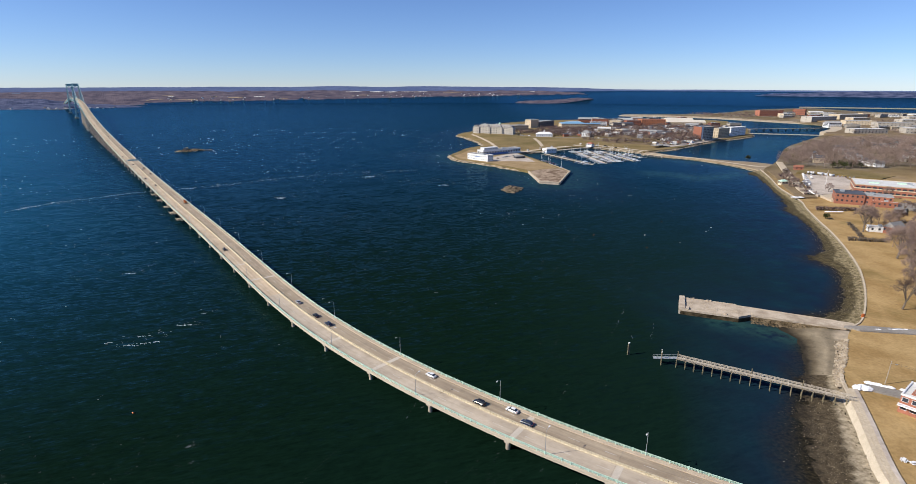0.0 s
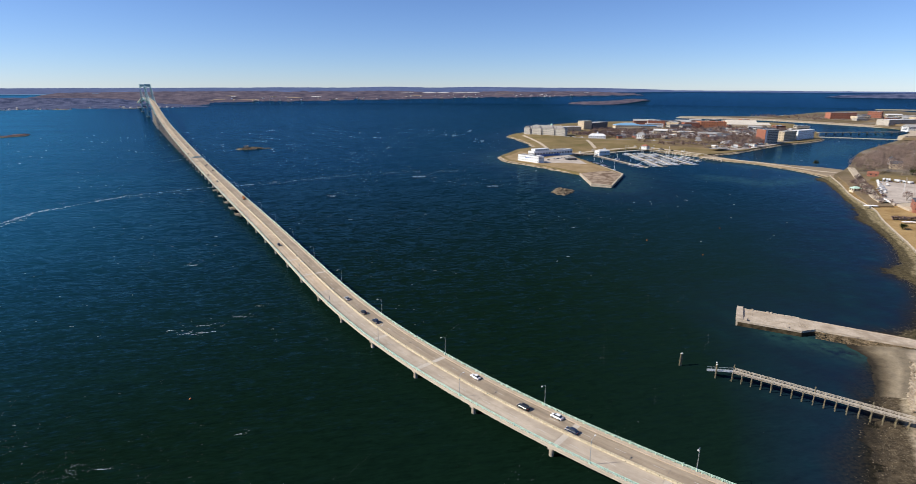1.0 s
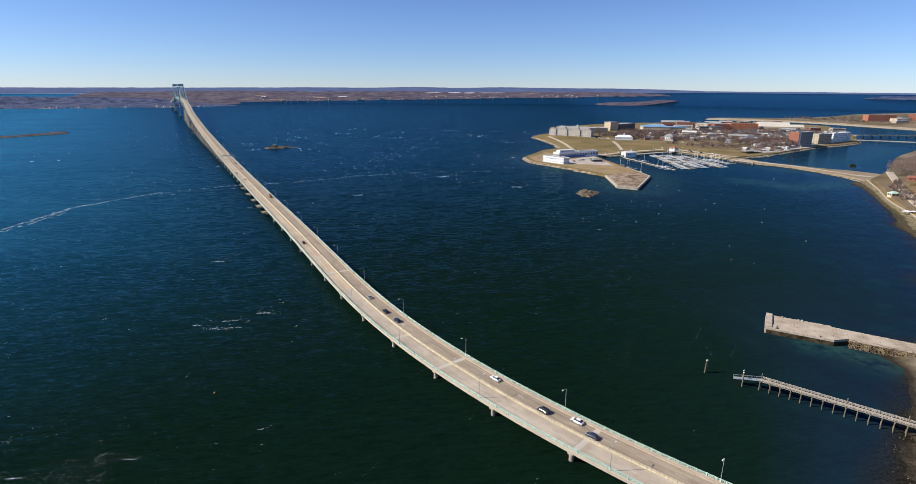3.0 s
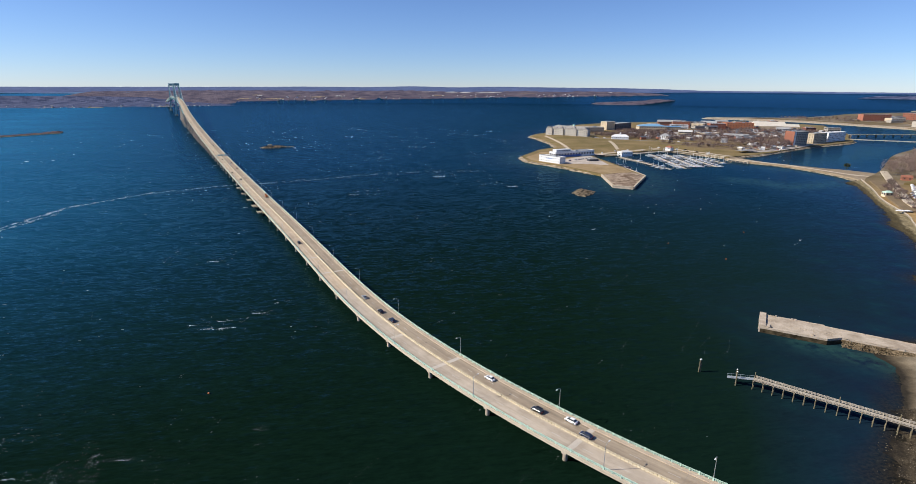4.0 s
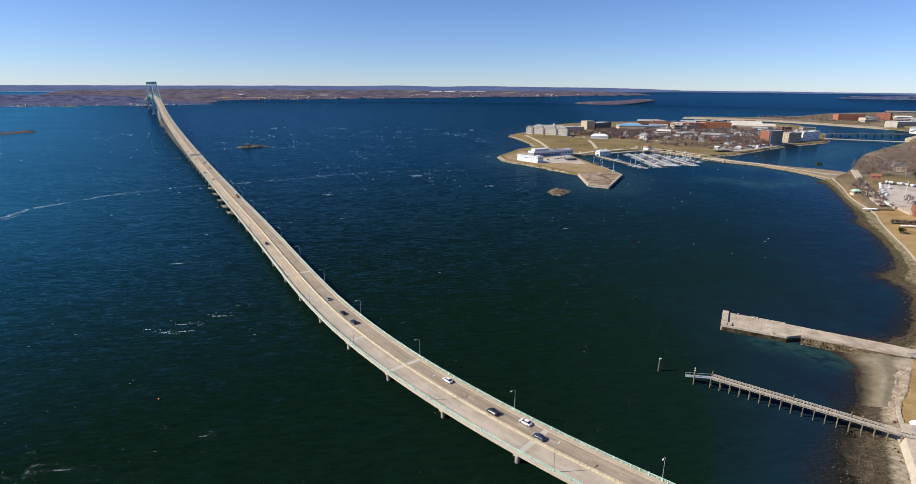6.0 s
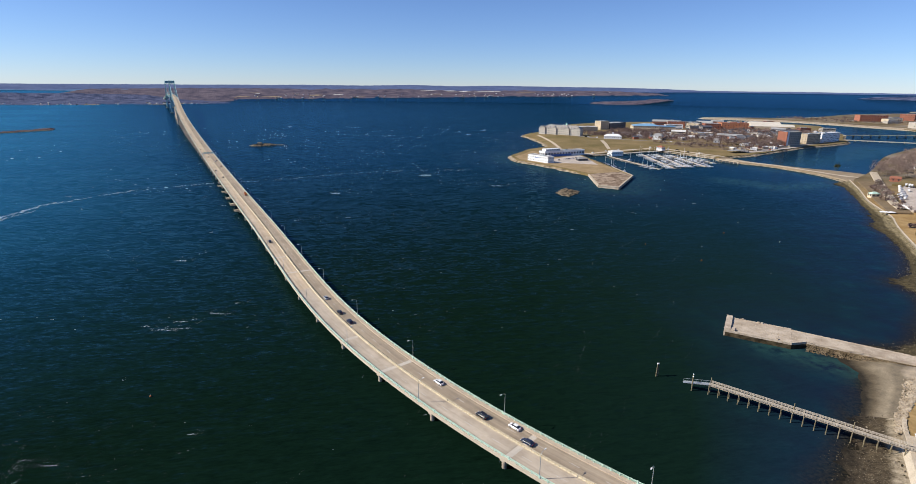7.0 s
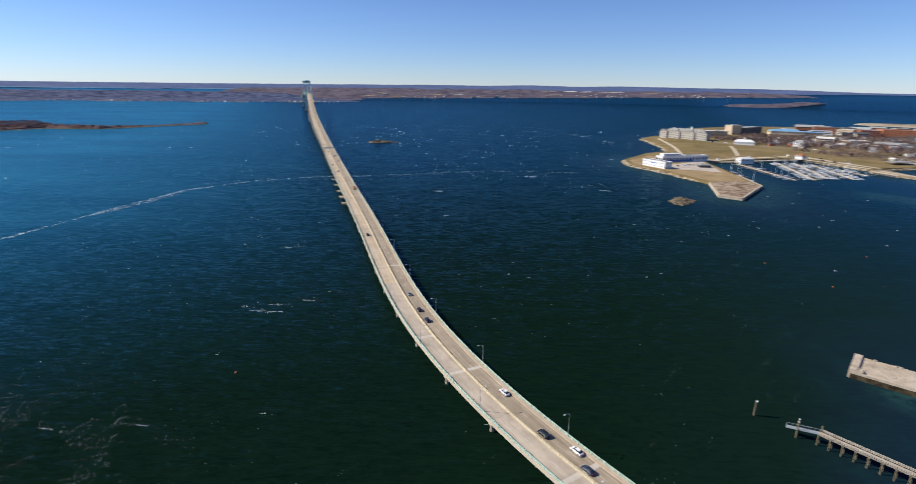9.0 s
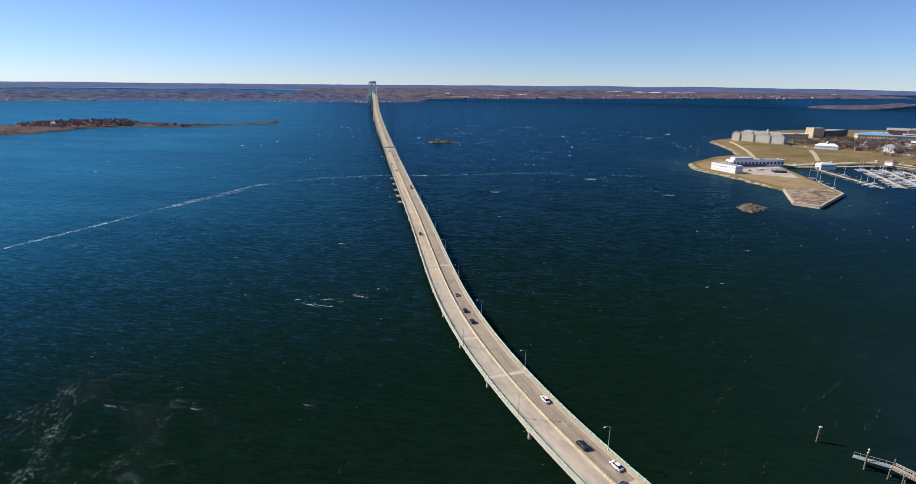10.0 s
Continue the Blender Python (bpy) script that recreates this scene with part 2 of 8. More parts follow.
def shore_surface(name, dry, wet):
    """Dry upper shore that turns to wet, weedy ground where the 'wet' attribute rises, with a ragged edge."""
    m = surface(name, *dry, 0.55, 2.4, 0.92, 1.0, spread=0.15)
    nt = m.node_tree
    b = nt.nodes["Principled BSDF"]
    top = b.inputs["Base Color"].links[0].from_socket
    pos = nt.nodes.new("ShaderNodeNewGeometry").outputs["Position"]
    low = ramp(nt, noise_out(nt, pos, 0.45, 8, 0.8), [(0.38, wet[0]), (0.66, wet[1])])
    specks = ramp(nt, noise_out(nt, pos, 2.6, 3, 0.7), [(0.58, (0, 0, 0)), (0.68, (1, 1, 1))])
    low = mixed(nt, specks, low, tuple(0.6 * c for c in dry[1]))
    at = nt.nodes.new("ShaderNodeAttribute")
    at.attribute_name = "wet"
    add = nt.nodes.new("ShaderNodeMath")
    add.operation = "ADD"
    nt.links.new(at.outputs["Fac"], add.inputs[0])
    edge = nt.nodes.new("ShaderNodeMath")
    edge.operation = "MULTIPLY_ADD"
    edge.inputs[1].default_value, edge.inputs[2].default_value = 0.7, -0.35
    nt.links.new(noise_out(nt, pos, 0.22, 7, 0.7), edge.inputs[0])
    nt.links.new(edge.outputs[0], add.inputs[1])
    col = mixed(nt, ramp(nt, add.outputs[0], [(0.40, (0, 0, 0)), (0.60, (1, 1, 1))]), top, low)
    soak = nt.nodes.new("ShaderNodeMapRange")
    soak.inputs["From Min"].default_value, soak.inputs["From Max"].default_value = 1.0, 1.7
    nt.links.new(add.outputs[0], soak.inputs["Value"])
    nt.links.new(mixed(nt, soak.outputs[0], col, (0.012, 0.011, 0.009)), b.inputs["Base Color"])
    return m


def ground_material():
    """Tan lawn near the shore, scrub and worn ground further inland."""
    m = surface("winter_lawn_and_scrub", (0.29, 0.185, 0.075), (0.43, 0.295, 0.135), 0.05, 0.7, 0.95, 0.3, spread=0.16)
    nt = m.node_tree
    b = nt.nodes["Principled BSDF"]
    lawn = b.inputs["Base Color"].links[0].from_socket
    pos = nt.nodes.new("ShaderNodeNewGeometry").outputs["Position"]
    rough = noise_out(nt, pos, 0.012, 6, 0.65)
    scrub = ramp(nt, rough, [(0.32, (0.085, 0.062, 0.038)), (0.48, (0.15, 0.115, 0.062)), (0.60, (0.20, 0.165, 0.12)), (0.72, (0.27, 0.24, 0.20))])
    sep = nt.nodes.new("ShaderNodeSeparateXYZ")
    nt.links.new(pos, sep.inputs[0])
    far = nt.nodes.new("ShaderNodeMapRange")
    far.inputs["From Min"].default_value, far.inputs["From Max"].default_value = 560, 760
    nt.links.new(sep.outputs[1], far.inputs["Value"])
    patches = noise_out(nt, pos, 0.022, 5, 0.65)
    worn = mixed(nt, ramp(nt, patches, [(0.56, (0, 0, 0)), (0.70, (0.6, 0.6, 0.6))]), lawn, (0.17, 0.125, 0.045))
    nt.links.new(mixed(nt, far.outputs[0], worn, scrub), b.inputs["Base Color"])
    return m


M = dict(
    ground=ground_material(),
    islet=surface("islet_rock", (0.035, 0.028, 0.019), (0.23, 0.18, 0.122), 0.22, 1.2, 0.95, 1.0, spread=0.14),
    pale_rock=surface("pale_shore_rock", (0.24, 0.19, 0.13), (0.50, 0.42, 0.32), 0.25, 1.2, 0.95, 1.0, spread=0.16),
    foreshore=shore_surface("rocky_foreshore", ((0.19, 0.155, 0.105), (0.41, 0.345, 0.245)), ((0.024, 0.018, 0.011), (0.115, 0.088, 0.054))),
    foreshore_north=shore_surface("pale_rocky_foreshore", ((0.070, 0.055, 0.027), (0.31, 0.255, 0.150)), ((0.022, 0.018, 0.009), (0.120, 0.095, 0.048))),
    beach=beach_material(),
    rail_wood=surface("pale_rail_timber", (0.40, 0.35, 0.28), (0.54, 0.48, 0.40), 0.6, 6, 0.85),
    yard=surface("pinkish_worn_yard", (0.40, 0.34, 0.285), (0.55, 0.48, 0.41), 0.06, 0.5, 0.9, spread=0.16),
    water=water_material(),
    concrete=surface("concrete_cream", (0.46, 0.39, 0.295), (0.60, 0.52, 0.40), 0.3, 3, 0.85, 0.2),
    pierstone=surface("pier_concrete", (0.33, 0.265, 0.20), (0.56, 0.47, 0.37), 0.25, 2.5, 0.9, 0.4, spread=0.16, vary=0.1),
    quay=surface("quay_paving", (0.15, 0.10, 0.065), (0.40, 0.31, 0.225), 0.14, 0.6, 0.9, 0.3, spread=0.11),
    left_new=road_surface("left_lanes_grey", (0.46, 0.39, 0.305), (0.41, 0.345, 0.27), (0.49, 0.42, 0.335), 3.7),
    left_old=road_surface("left_lanes_cream", (0.49, 0.39, 0.275), (0.42, 0.335, 0.24), (0.52, 0.42, 0.305), 3.7),
    right_road=road_surface("right_lanes_tan", (0.33, 0.265, 0.19), (0.26, 0.21, 0.155), (0.40, 0.325, 0.235), 3.4),
    mint=surface("mint_green_paint", (0.44, 0.63, 0.50), (0.56, 0.74, 0.61), 0.8, 9, 0.5, 0.05),
    teal=surface("tower_teal_paint", (0.25, 0.42, 0.44), (0.32, 0.50, 0.51), 0.1, 1.0, 0.55),
    barrier=surface("barrier_cream", (0.44, 0.38, 0.26), (0.58, 0.50, 0.36), 0.5, 4, 0.8, 0.1, vary=0.08),
    white_line=surface("road_paint_white", (0.46, 0.42, 0.36), (0.60, 0.56, 0.50), 0.9, 6, 0.7),
    joint=surface("joint_patch_concrete", (0.46, 0.41, 0.34), (0.58, 0.52, 0.44), 0.4, 4, 0.85),
    steel=surface("galvanised_steel", (0.36, 0.39, 0.40), (0.45, 0.48, 0.49), 1, 12, 0.45, 0, 0.4),
    dark=surface("dark_steel", (0.03, 0.03, 0.03), (0.06, 0.06, 0.06), 1, 8, 0.6),
    stone=surface("island_stone", (0.20, 0.165, 0.12), (0.34, 0.29, 0.22), 0.2, 1.2, 0.95, 1.0),
    weed=surface("shore_weed_rock", (0.022, 0.017, 0.010), (0.095, 0.074, 0.044), 0.35, 1.6, 0.9, 1.0, spread=0.16),
    pebble=surface("upper_shore_pebble", (0.10, 0.08, 0.05), (0.25, 0.21, 0.145), 0.4, 1.8, 0.95, 1.0, spread=0.18),
    grass=surface("winter_lawn", (0.25, 0.175, 0.085), (0.39, 0.285, 0.16), 0.06, 0.6, 0.95, 0.3),
    green=surface("faded_green_lawn", (0.15, 0.118, 0.046), (0.255, 0.185, 0.09), 0.02, 0.3, 0.95, spread=0.17),
    scrub=surface("winter_scrub_ground", (0.15, 0.105, 0.06), (0.25, 0.19, 0.115), 0.03, 0.4, 0.95, 0.5),
    asphalt=surface("old_asphalt", (0.20, 0.185, 0.165), (0.30, 0.275, 0.245), 0.05, 1.2, 0.9),
    path=surface("pale_path", (0.44, 0.36, 0.26), (0.54, 0.46, 0.35), 0.2, 1.5, 0.9),
    snow=surface("old_snow", (0.75, 0.76, 0.78), (0.85, 0.86, 0.88), 0.5, 3, 0.7, 0.6),
    brick=surface("red_brick", (0.27, 0.108, 0.070), (0.37, 0.160, 0.108), 0.15, 1.5, 0.9, vary=0.16),
    grey=surface("grey_stone_wall", (0.35, 0.315, 0.265), (0.48, 0.435, 0.37), 0.12, 1.0, 0.9, vary=0.1),
    college_stone=surface("warm_pale_stone", (0.43, 0.395, 0.34), (0.57, 0.53, 0.46), 0.2, 1.2, 0.9, vary=0.06),
    college_slate=surface("weathered_pale_slate", (0.26, 0.24, 0.22), (0.38, 0.36, 0.33), 0.15, 1.2, 0.8),
    orange_brick=surface("orange_brick", (0.42, 0.165, 0.085), (0.54, 0.235, 0.13), 0.15, 1.5, 0.9, vary=0.08),
    cream_roof=surface("cream_sheet_roof", (0.56, 0.50, 0.41), (0.68, 0.62, 0.52), 0.06, 0.8, 0.7),
    white=surface("white_paint", (0.70, 0.70, 0.69), (0.80, 0.80, 0.79), 0.1, 1.5, 0.6, vary=0.06),
    beige=surface("beige_render", (0.46, 0.375, 0.265), (0.60, 0.50, 0.36), 0.1, 1.5, 0.85, vary=0.18),
    roof=surface("grey_roofing", (0.26, 0.255, 0.25), (0.38, 0.375, 0.365), 0.08, 1.0, 0.85, vary=0.15),
    roof_dark=surface("dark_roofing", (0.055, 0.058, 0.07), (0.09, 0.095, 0.11), 0.1, 1.0, 0.7, vary=0.2),
    roof_white=surface("white_membrane_roof", (0.58, 0.57, 0.54), (0.70, 0.69, 0.66), 0.06, 0.8, 0.7),
    roof_blue=surface("blue_roofing", (0.16, 0.33, 0.50), (0.22, 0.42, 0.60), 0.05, 0.8, 0.5),
    blue=surface("blue_trim", (0.03, 0.10, 0.33), (0.05, 0.15, 0.42), 0.3, 2, 0.5),
    glass=surface("window_glass", (0.025, 0.03, 0.04), (0.05, 0.06, 0.075), 0.3, 1, 0.12),
    wood=surface("weathered_timber", (0.29, 0.24, 0.18), (0.42, 0.36, 0.28), 0.6, 6, 0.85, 0.2, vary=0.15),
    pile=surface("timber_pile", (0.13, 0.105, 0.06), (0.27, 0.23, 0.15), 0.9, 5, 0.9, 0.3),
    bark=surface("grey_bark", (0.12, 0.095, 0.075), (0.2, 0.165, 0.13), 0.6, 4, 0.95),
    twig=island_vary(surface("bare_twigs", (0.18, 0.125, 0.105), (0.28, 0.205, 0.175), 0.1, 1.0, 0.95), 0.25),
    evergreen=island_vary(surface("evergreen_leaf", (0.045, 0.055, 0.02), (0.09, 0.09, 0.035), 0.2, 1.0, 0.9), 0.3),
    rubber=surface("tyre_rubber", (0.018, 0.018, 0.018), (0.03, 0.03, 0.03), 2, 10, 0.9),
    car_black=surface("black_car_paint", (0.012, 0.013, 0.016), (0.02, 0.021, 0.025), 0.5, 2, 0.2),
    car_white=surface("white_car_paint", (0.72, 0.72, 0.72), (0.78, 0.78, 0.78), 0.5, 2, 0.25),
    car_silver=surface("silver_car_paint", (0.42, 0.43, 0.44), (0.5, 0.51, 0.52), 0.5, 2, 0.3, 0, 0.5),
    car_blue=surface("dark_blue_car_paint", (0.02, 0.03, 0.06), (0.03, 0.04, 0.075), 0.5, 2, 0.22),
    lamp_red=surface("red_lamp_lens", (0.4, 0.02, 0.02), (0.5, 0.03, 0.03), 1, 2, 0.3),
    orange=surface("orange_paint", (0.55, 0.13, 0.03), (0.65, 0.18, 0.04), 1, 4, 0.6),
    bank_stone=island_vary(surface("bank_stone", (0.12, 0.088, 0.05), (0.30, 0.23, 0.145), 0.3, 1.8, 0.95, spread=0.16), 0.3),
    walkway=surface("walkway_concrete", (0.40, 0.315, 0.235), (0.50, 0.41, 0.31), 0.2, 2.0, 0.9, spread=0.2),
    isle_shore=surface("island_shore_rock", (0.085, 0.065, 0.040), (0.45, 0.37, 0.265), 0.16, 0.9, 0.95, 1.0, spread=0.13),
    rose_twig=island_vary(surface("reddish_scrub_twigs", (0.26, 0.165, 0.15), (0.40, 0.265, 0.24), 0.05, 0.5, 0.95), 0.25),
    twig_wood=island_vary(surface("pale_wood_twigs", (0.20, 0.145, 0.118), (0.33, 0.245, 0.200), 0.03, 0.4, 0.95, spread=0.18), 0.25),
    thin_foam=thin_foam_material(),
    pier_deck=surface("pier_deck_concrete", (0.36, 0.29, 0.215), (0.53, 0.445, 0.345), 0.16, 1.6, 0.9, 0.4, spread=0.14),
    foam=surface("sea_foam", (0.60, 0.70, 0.77), (0.78, 0.87, 0.92), 0.3, 1.5, 0.8),
    # blue haze of distance is mixed into the next three base colours
    ridge=surface("hazed_ridge", (0.060, 0.090, 0.190), (0.108, 0.142, 0.255), 0.006, 0.035, 1.0),
    far_woods=surface("hazed_far_woods", (0.022, 0.036, 0.084), (0.100, 0.114, 0.190), 0.020, 0.09, 1.0, spread=0.13),
    far_brown=surface("hazed_brown_woods", (0.054, 0.049, 0.075), (0.142, 0.116, 0.136), 0.014, 0.07, 1.0, spread=0.16),
    # matte blue painted in place of the sky that inlet water reflects
    inlet=surface("far_inlet_sky_blue", (0.09, 0.17, 0.29), (0.12, 0.21, 0.34), 0.01, 0.05, 0.9),
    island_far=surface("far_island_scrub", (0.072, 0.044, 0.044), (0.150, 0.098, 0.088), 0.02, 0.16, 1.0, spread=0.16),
    field=surface("dry_field", (0.23, 0.175, 0.115), (0.33, 0.265, 0.185), 0.01, 0.1, 0.95),
)

# ---------------------------------------------------------------- mesh helpers


class Geo:
    """Gathers boxes, tubes and faces into one mesh."""

    def __init__(self):
        self.v, self.f, self.uv = [], [], []

    def face(self, pts):
        n = len(self.v)
        self.v += [tuple(p) for p in pts]
        self.f.append(tuple(range(n, n + len(pts))))

    def box(self, c, size, turn=0.0, m=None):
        n = len(self.v)
        ca, sa = math.cos(turn), math.sin(turn)
        for dz in (-0.5, 0.5):
            for dx, dy in ((-0.5, -0.5), (0.5, -0.5), (0.5, 0.5), (-0.5, 0.5)):
                x, y, z = dx * size[0], dy * size[1], dz * size[2]
                p = Vector((x * ca - y * sa + c[0], x * sa + y * ca + c[1], z + c[2]))
                self.v.append(tuple(m @ p if m else p))
        for f in ((0, 3, 2, 1), (4, 5, 6, 7), (0, 1, 5, 4), (1, 2, 6, 5), (2, 3, 7, 6), (3, 0, 4, 7)):
            self.f.append(tuple(n + i for i in f))
        return self

    def tube(self, p0, p1, r0, r1=None, n=8, caps=True):
        r0 = float(r0)
        r1 = r0 if r1 is None else float(r1)
        p0, p1 = Vector(p0), Vector(p1)
        ax = (p1 - p0).normalized()
        u = ax.orthogonal().normalized()
        w = ax.cross(u)
        k = len(self.v)
        for p, r in ((p0, r0), (p1, r1)):
            for i in range(n):
                a = 2 * math.pi * i / n
                self.v.append(tuple(p + r * (math.cos(a) * u + math.sin(a) * w)))
        for i in range(n):
            j = (i + 1) % n
            self.f.append((k + i, k + j, k + n + j, k + n + i))
        if caps:
            self.f.append(tuple(k + n - 1 - i for i in range(n)))
            self.f.append(tuple(k + n + i for i in range(n)))
        return self

    def strip(self, rings, closed=False, uvs=None):
        """Quads between successive rings of equal length."""
        k, n = len(self.v), len(rings[0])
        for r in rings:
            self.v += [tuple(p) for p in r]
        for a in range(len(rings) - 1):
            for i in range(n if closed else n - 1):
                j = (i + 1) % n
                self.f.append((k + a * n + i, k + a * n + j, k + (a + 1) * n + j, k + (a + 1) * n + i))
                if uvs:
                    self.uv.append((uvs[a][i], uvs[a][j], uvs[a + 1][j], uvs[a + 1][i]))
        if closed:
            self.f.append(tuple(k + n - 1 - i for i in range(n)))
            self.f.append(tuple(k + (len(rings) - 1) * n + i for i in range(n)))
        return self

    def mesh(self, name, mat, smooth=False):
        me = bpy.data.meshes.new(name)
        me.from_pydata(self.v, [], self.f)
        me.materials.append(mat)
        if self.uv:
            layer = me.uv_layers.new(name="UVMap")
            flat = [c for quad in self.uv for p in quad for c in p]
            layer.data.foreach_set("uv", flat)
        if smooth:
            me.polygons.foreach_set("use_smooth", [True] * len(me.polygons))
        me.update()
        return me


def part(name, geo, mat, parent=None, label="", smooth=False, kind=""):
    me = geo if isinstance(geo, bpy.types.Mesh) else geo.mesh(name, mat, smooth)
    ob = new(name, me)
    if parent is not None:
        ob.parent = parent
    return tagged(ob, label, kind=kind)


def thing(name, at, label, category, group="", turn=0.0, kind=""):
    ob = new(name)
    ob.empty_display_size = 0.5
    ob.matrix_basis = Matrix.Translation(at) @ Matrix.Rotation(turn, 4, "Z")
    return tagged(ob, label, category, group, kind)


def seat(ob, parent, m):
    ob.parent = parent
    ob.matrix_basis = m
    return ob


def again(name, me, parent, m):
    """One more object on a shared mesh, placed in its parent's space."""
    return seat(new(name, me), parent, m)


def inside(poly, x, y):
    """Which of the points lie in the polygon."""
    hit = np.zeros(np.shape(x), bool)
    for (x0, y0), (x1, y1) in zip(poly, poly[1:] + poly[:1]):
        if y0 != y1:
            hit ^= ((y0 > y) != (y1 > y)) & (x < (x1 - x0) * (y - y0) / (y1 - y0) + x0)
    return hit


def far_from(line, x, y, closed=True):
    """The distance of points from a line of corners."""
    best = np.full(np.shape(x), 1e9)
    for (x0, y0), (x1, y1) in zip(line, line[1:] + (line[:1] if closed else [])):
        dx, dy = x1 - x0, y1 - y0
        t = np.clip(((x - x0) * dx + (y - y0) * dy) / (dx * dx + dy * dy + 1e-9), 0, 1)
        best = np.minimum(best, np.hypot(x - x0 - t * dx, y - y0 - t * dy))
    return best


def wiggled(line, step, amount, seed=0, closed=True):
    """A line of corners, divided into steps and roughened."""
    rng = random.Random(seed)
    out = []
    for (x0, y0), (x1, y1) in zip(line, line[1:] + (line[:1] if closed else [])):
        n = max(1, int(math.hypot(x1 - x0, y1 - y0) / step))
        for i in range(n):
            a = amount if i else amount * 0.3
            out.append((x0 + (x1 - x0) * i / n + rng.uniform(-a, a), y0 + (y1 - y0) * i / n + rng.uniform(-a, a)))
    if not closed:
        out.append(line[-1])
    return out


from mathutils.geometry import delaunay_2d_cdt


def land(name, poly, height, step, mat, label, skirt=3.0, category="ground"):
    """Ground within an outline: height(x, y, metres from the edge) above, a skirt round it below."""
    xs, ys = [p[0] for p in poly], [p[1] for p in poly]
    gx, gy = np.meshgrid(np.arange(min(xs), max(xs), step), np.arange(min(ys), max(ys), step))
    gx, gy = gx.ravel() + np.random.uniform(-0.25, 0.25, gx.size) * step, gy.ravel() + np.random.uniform(-0.25, 0.25, gy.size) * step
    far = far_from(poly, gx, gy)
    keep = inside(poly, gx, gy) & (far > step * 0.4)
    pts = [Vector(p) for p in poly] + [Vector((x, y)) for x, y in zip(gx[keep], gy[keep])]
    n = len(poly)
    co, _, faces, *_ = delaunay_2d_cdt(pts, [(i, (i + 1) % n) for i in range(n)], [], 1, 0.001)
    x, y = np.array([p.x for p in co]), np.array([p.y for p in co])
    z = height(x, y, far_from(poly, x, y))
    g = Geo()
    g.v = [(a, b, c) for a, b, c in zip(x, y, z)]
    area = sum(a[0] * b[1] - b[0] * a[1] for a, b in zip(poly, poly[1:] + poly[:1]))
    g.f = [tuple(f) for f in faces]
    k = len(g.v)
    edge = height(np.array(xs), np.array(ys), np.zeros(n))
    g.v += [(a, b, c) for a, b, c in zip(xs, ys, edge)] + [(a, b, -skirt) for a, b in zip(xs, ys)]
    for i in range(n):
        j = (i + 1) % n
        g.f.append((k + i, k + j, k + n + j, k + n + i)[:: -1 if area > 0 else 1])
    ob = part(name, g, mat)
    return tagged(ob, label, category, kind="structure")


def sheet(name, poly, z, mat, label, category="ground", thick=0.0):
    """A flat patch that lies on the ground, with a drop round it."""
    g = Geo()
    tri, _, faces, *_ = delaunay_2d_cdt([Vector(p) for p in poly], [(i, (i + 1) % len(poly)) for i in range(len(poly))], [], 1, 0.001)
    g.v, g.f = [(p.x, p.y, z) for p in tri], [tuple(f) for f in faces]
    n, k = len(poly), len(g.v)
    low = z - max(thick, 0.3)
    g.v += [(x, y, z) for x, y in poly] + [(x, y, low) for x, y in poly]
    g.f += [(k + i, k + (i + 1) % n, k + n + (i + 1) % n, k + n + i) for i in range(n)]
    return tagged(part(name, g, mat), label, category, kind="structure")

# ---------------------------------------------------------------- outlines of the land (metres)
MAIN = [(60, -400), (96, -120), (112, -20), (118, 60), (122, 105), (126, 129), (132, 143), (140, 160), (148, 178), (153, 190), (167, 206), (180, 225),
        (188, 234), (202, 243), (237, 290), (263, 333), (295, 402), (313, 450), (333, 500), (348, 529), (356, 559), (370, 611),
        (397, 673), (424, 748), (470, 800), (521, 872), (560, 935), (632, 1044), (720, 1140), (836, 1268), (960, 1400), (1070, 1562),
        (1148, 1735), (1053, 1941), (943, 2119), (836, 2190), (657, 2246), (690, 2306), (889, 2320), (1042, 2345), (1222, 2510),
        (1501, 2839), (1780, 3005), (1994, 2942), (1937, 2607), (2006, 2394), (2800, 2300), (3700, 1400), (3700, -400)]
ISLE = [(-6, 1310), (12, 1260), (41, 1152), (50, 1072), (14, 1020), (-16, 914), (-4, 862), (49, 803), (96, 736), (100, 653),
        (122, 645), (153, 737), (138, 805), (112, 905), (104, 948), (150, 985), (222, 1045), (256, 1056), (300, 998), (332, 963),
        (352, 985), (396, 1014), (445, 1062), (490, 1112), (542, 1168), (600, 1216), (642, 1248), (700, 1300), (724, 1336), (745, 1400), (818, 1540), (924, 1890), (877, 1960), (687, 2031),
        (451, 1949), (228, 1842), (142, 1751), (60, 1594), (39, 1427), (10, 1372)]
CAUSEWAY = [(322, 942), (336, 926), (360, 905), (383, 886), (398, 858), (411, 829), (422, 790), (424, 742), (458, 768), (484, 800), (479, 816), (453, 846), (426, 858), (395, 889), (366, 919), (352, 958), (342, 978)]
TIDE = [(60, -60), (80, 60), (106, 134), (116, 153), (127, 173), (137, 187), (147, 202), (155.5, 219), (161.5, 232), (158, 244), (176, 256), (191, 257), (208, 268),
        (221, 285), (235, 308), (246, 326), (248, 343), (245, 357), (263, 368), (279, 392), (297, 432), (311, 468), (318, 508), (331, 530), (345, 558), (366, 618), (388, 676), (400, 715), (404, 755)]
